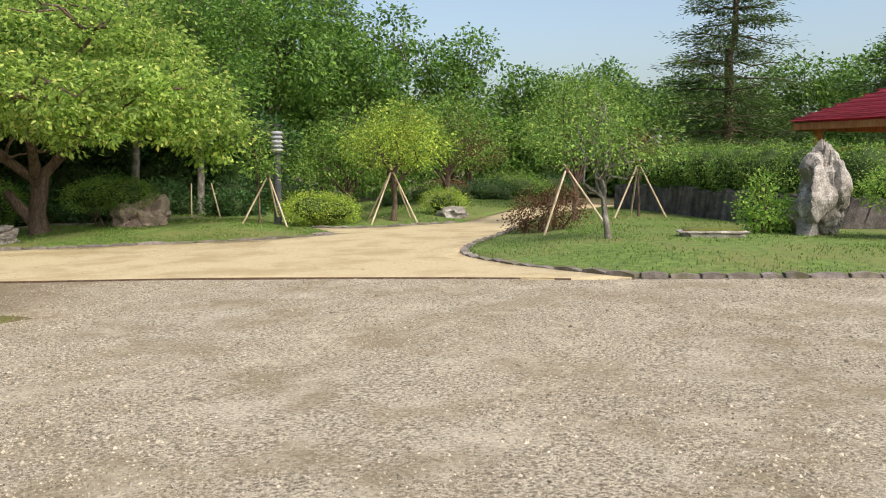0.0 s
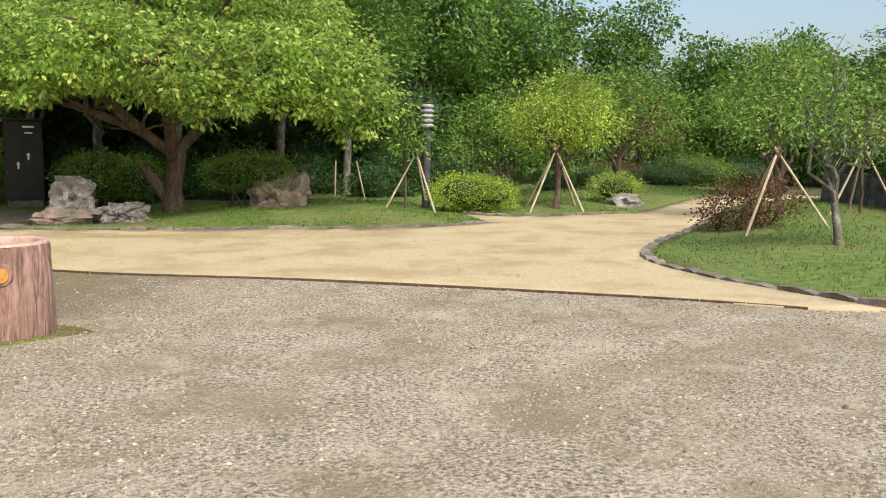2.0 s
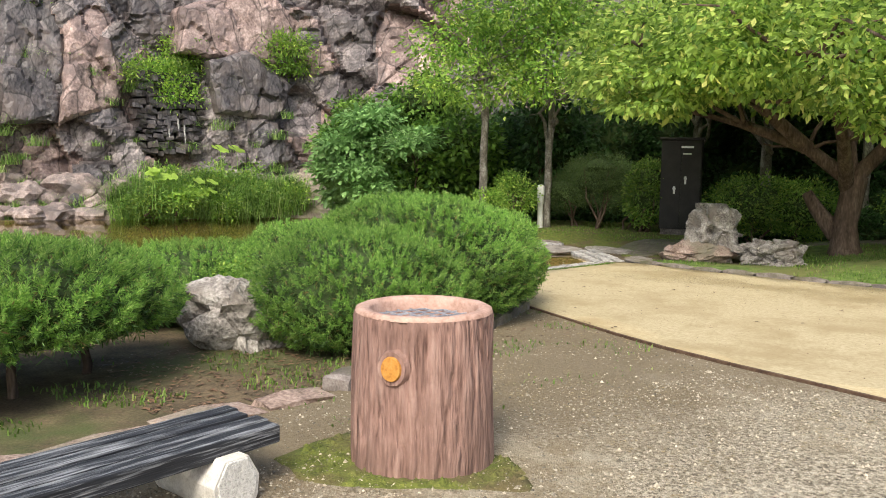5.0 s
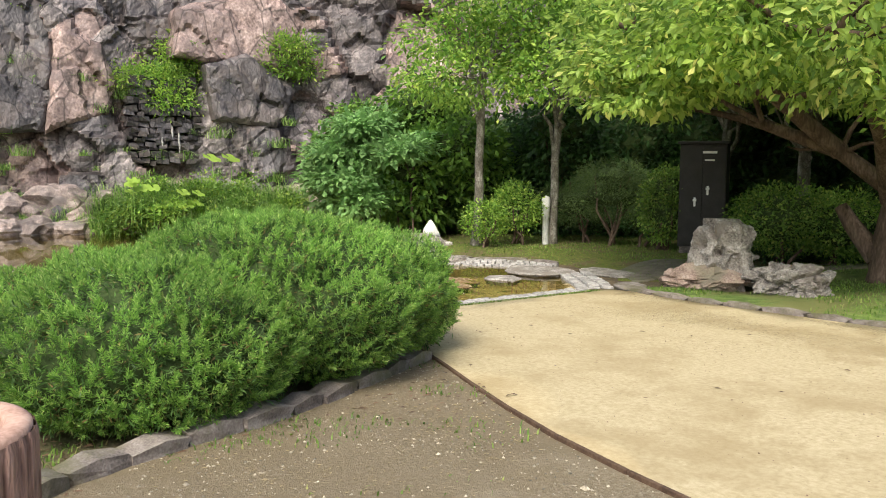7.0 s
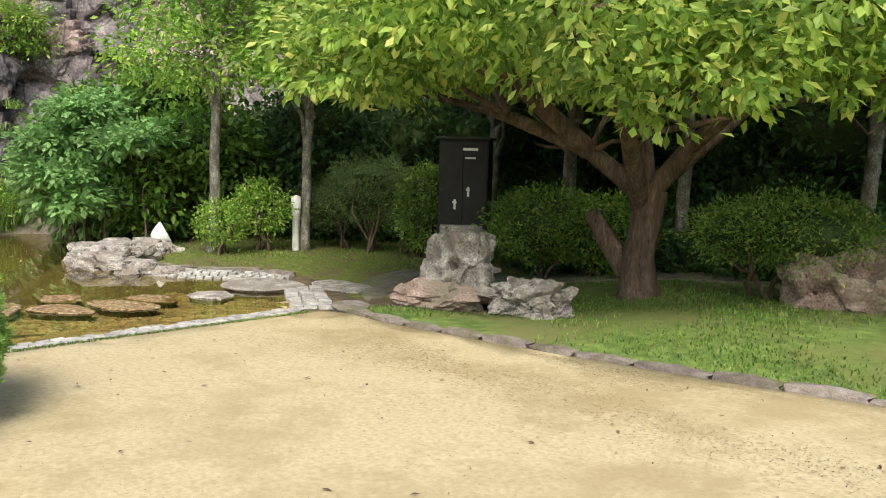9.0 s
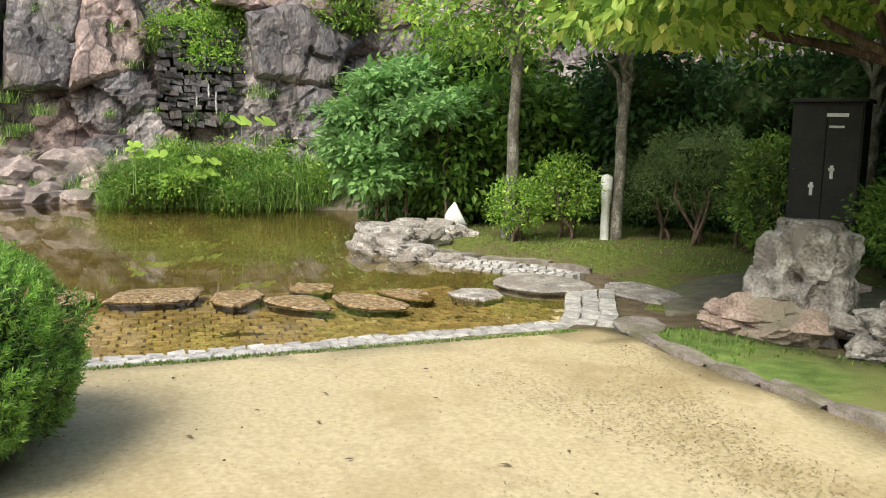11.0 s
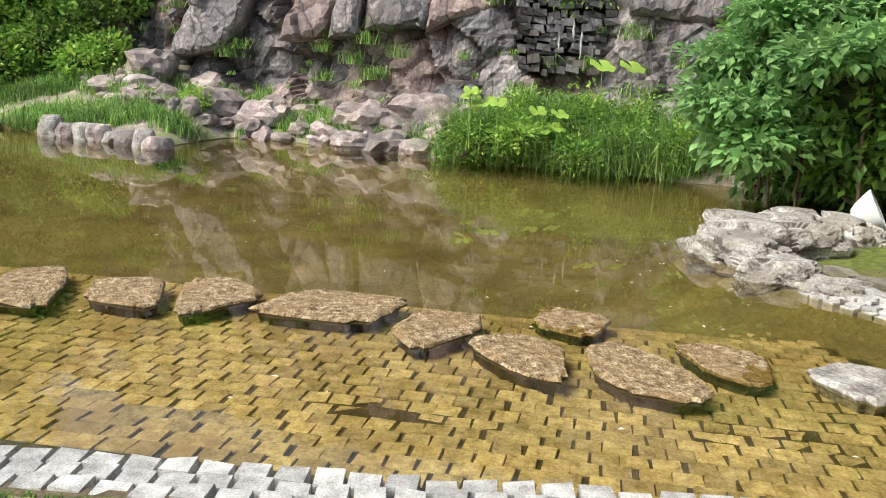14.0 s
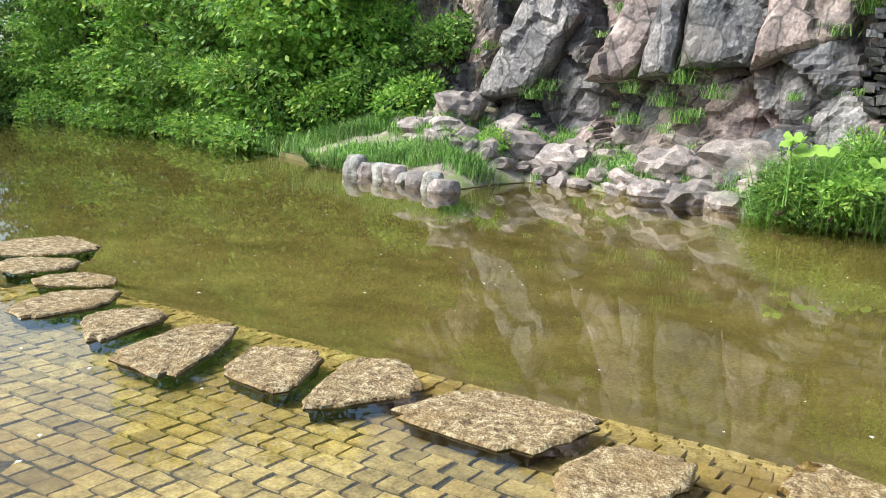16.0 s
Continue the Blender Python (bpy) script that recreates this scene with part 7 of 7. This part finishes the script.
# ---- granite setts of the pond's edge and bed ----
def sett_mesh(name, mat, rng, wobble=0.045):
    bm = bmesh.new()
    top = [bm.verts.new((sx * 0.475 + rng.uniform(-1, 1) * wobble, sy * 0.475 + rng.uniform(-1, 1) * wobble, rng.uniform(-0.1, 0.05))) for sx, sy in ((-1, -1), (1, -1), (1, 1), (-1, 1))]
    mid = [bm.verts.new((v.co.x * 1.04, v.co.y * 1.04, -0.2)) for v in top]
    low = [bm.verts.new((v.co.x * 1.0, v.co.y * 1.0, -1.0)) for v in top]
    bm.faces.new(top)
    for a, b in ((top, mid), (mid, low)):
        for i in range(4):
            bm.faces.new((a[i], b[i], b[(i + 1) % 4], a[(i + 1) % 4]))
    bmesh.ops.recalc_face_normals(bm, faces=bm.faces)
    return bm_mesh(name, bm, mat)


sr = np.random.default_rng(41)
edge_sett = [sett_mesh("sett", SETT, sr) for k in range(6)]
bed_sett = [sett_mesh("sett", BED_SETT, sr) for k in range(6)]
edge = thing("pond_edge", "double row of pale granite setts along the pond", "paving", kind="structure")


def row_of(line, offset, width, length, zf, parent, meshes, skew=0.0):
    P = [Vector(p) for p in line]
    for a, b in zip(P, P[1:]):
        d = (b - a)
        n = max(1, round(d.length / length))
        side = Vector((d.y, -d.x)).normalized()
        for k in range(n):
            c = a.lerp(b, (k + 0.5 + skew * 0.5) / n) + side * (offset + sr.uniform(-0.008, 0.008))
            ob = part("sett", meshes[sr.integers(6)], None, parent)
            ob.matrix_basis = pose(c.x, c.y, zf(c.x, c.y, offset) + sr.uniform(-0.006, 0.006), sr.uniform(-2.5, 2.5), sr.uniform(-2.5, 2.5), math.degrees(math.atan2(d.y, d.x)) + sr.uniform(-3, 3)) @ Matrix.Diagonal((d.length / n * sr.uniform(0.8, 0.9), width * 0.9, 0.09, 1))


NEAR_EDGE = [(-10.86, 11.4), (-10.98, 12.36), (-11.18, 14.1), (-11.36, 15.26), (-11.5, 16.3), (-11.55, 16.62)]
for j in range(3):
    row_of(NEAR_EDGE, -0.08 - 0.125 * j, 0.125, 0.15, lambda x, y, o: ground_z(-11.2, 14) + 0.004 + 0.1 * (o + 0.08), edge, edge_sett, 0.5 * (j % 2))
SIDE_EDGE = [(-11.66, 16.8), (-12.05, 17.05), (-13.0, 17.52), (-13.25, 17.65)]
for j in range(3):
    row_of(SIDE_EDGE, -0.17 + 0.17 * j, 0.175, 0.14, lambda x, y, o: -0.395 + 0.1 * o, edge, edge_sett, 0.5 * (j % 2))
BACK_EDGE = [(-14.1, 17.85), (-14.84, 17.5), (-15.47, 16.95), (-15.8, 16.75)]
for j in range(5):
    row_of(BACK_EDGE, -0.22 + 0.105 * j, 0.10, 0.13, lambda x, y, o: -0.43 + 0.16 * (o + 0.1), edge, edge_sett, 0.5 * (j % 2))
joint = dense([(-11.3, 8.4), (-11.3, 12.4), (-11.75, 16.3), (-12.3, 16.9), (-14.6, 16.6), (-14.9, 8.4)], 0.5)
tagged(new("paving_joints", sheet("paving_joints", joint, 0.5, lambda x, y: bed_z(x, y) + 0.022 - 0.03 * max(0, min(1, (-14.0 - x) / 0.8)), WET_STONE)), "dark silty joints of the submerged paving", "paving", kind="structure")
bed = thing("bed_paving", "submerged paving of algae-brown setts", "paving", kind="structure")
rest = []
rows = 0
for j in range(-2, 20):
    for k in range(62):
        x = -11.95 - j * 0.15 - (k * 0.14 - 4) * 0.03
        y = 8.6 + k * 0.138 + 0.07 * (j % 2) + sr.uniform(-0.01, 0.01)
        if y > 17.2 + (x + 12) * 0.3 or not inside((x, y), POND) or edge_near((x, y), POND) < 0.16:
            continue
        z = bed_z(x, y) + 0.034 - 0.03 * max(0, min(1, (-14.0 - x) / 0.8))
        m = pose(x, y, z, sr.uniform(-0.8, 0.8), sr.uniform(-0.8, 0.8), 90 + sr.uniform(-3, 3)) @ Matrix.Diagonal((0.131 * sr.uniform(0.92, 1), 0.142 * sr.uniform(0.92, 0.99), 0.06, 1))
        if x > -12.9 and 12.0 < y < 16.3 and rows < 290:
            part("sett", bed_sett[sr.integers(6)], None, bed).matrix_basis = m
            rows += 1
        else:
            rest.append((m, sr.integers(6)))
V, F, o = [], [], 0
for m, k in rest:
    me = bed_sett[k]
    V += [tuple(m @ v.co) for v in me.vertices]
    F += [tuple(i + o for i in p.vertices) for p in me.polygons]
    o += len(me.vertices)
me = np_mesh("more_setts", V, F, BED_SETT)
ob = part("more_setts", me, BED_SETT, bed)
ob["kind"] = "stuff"
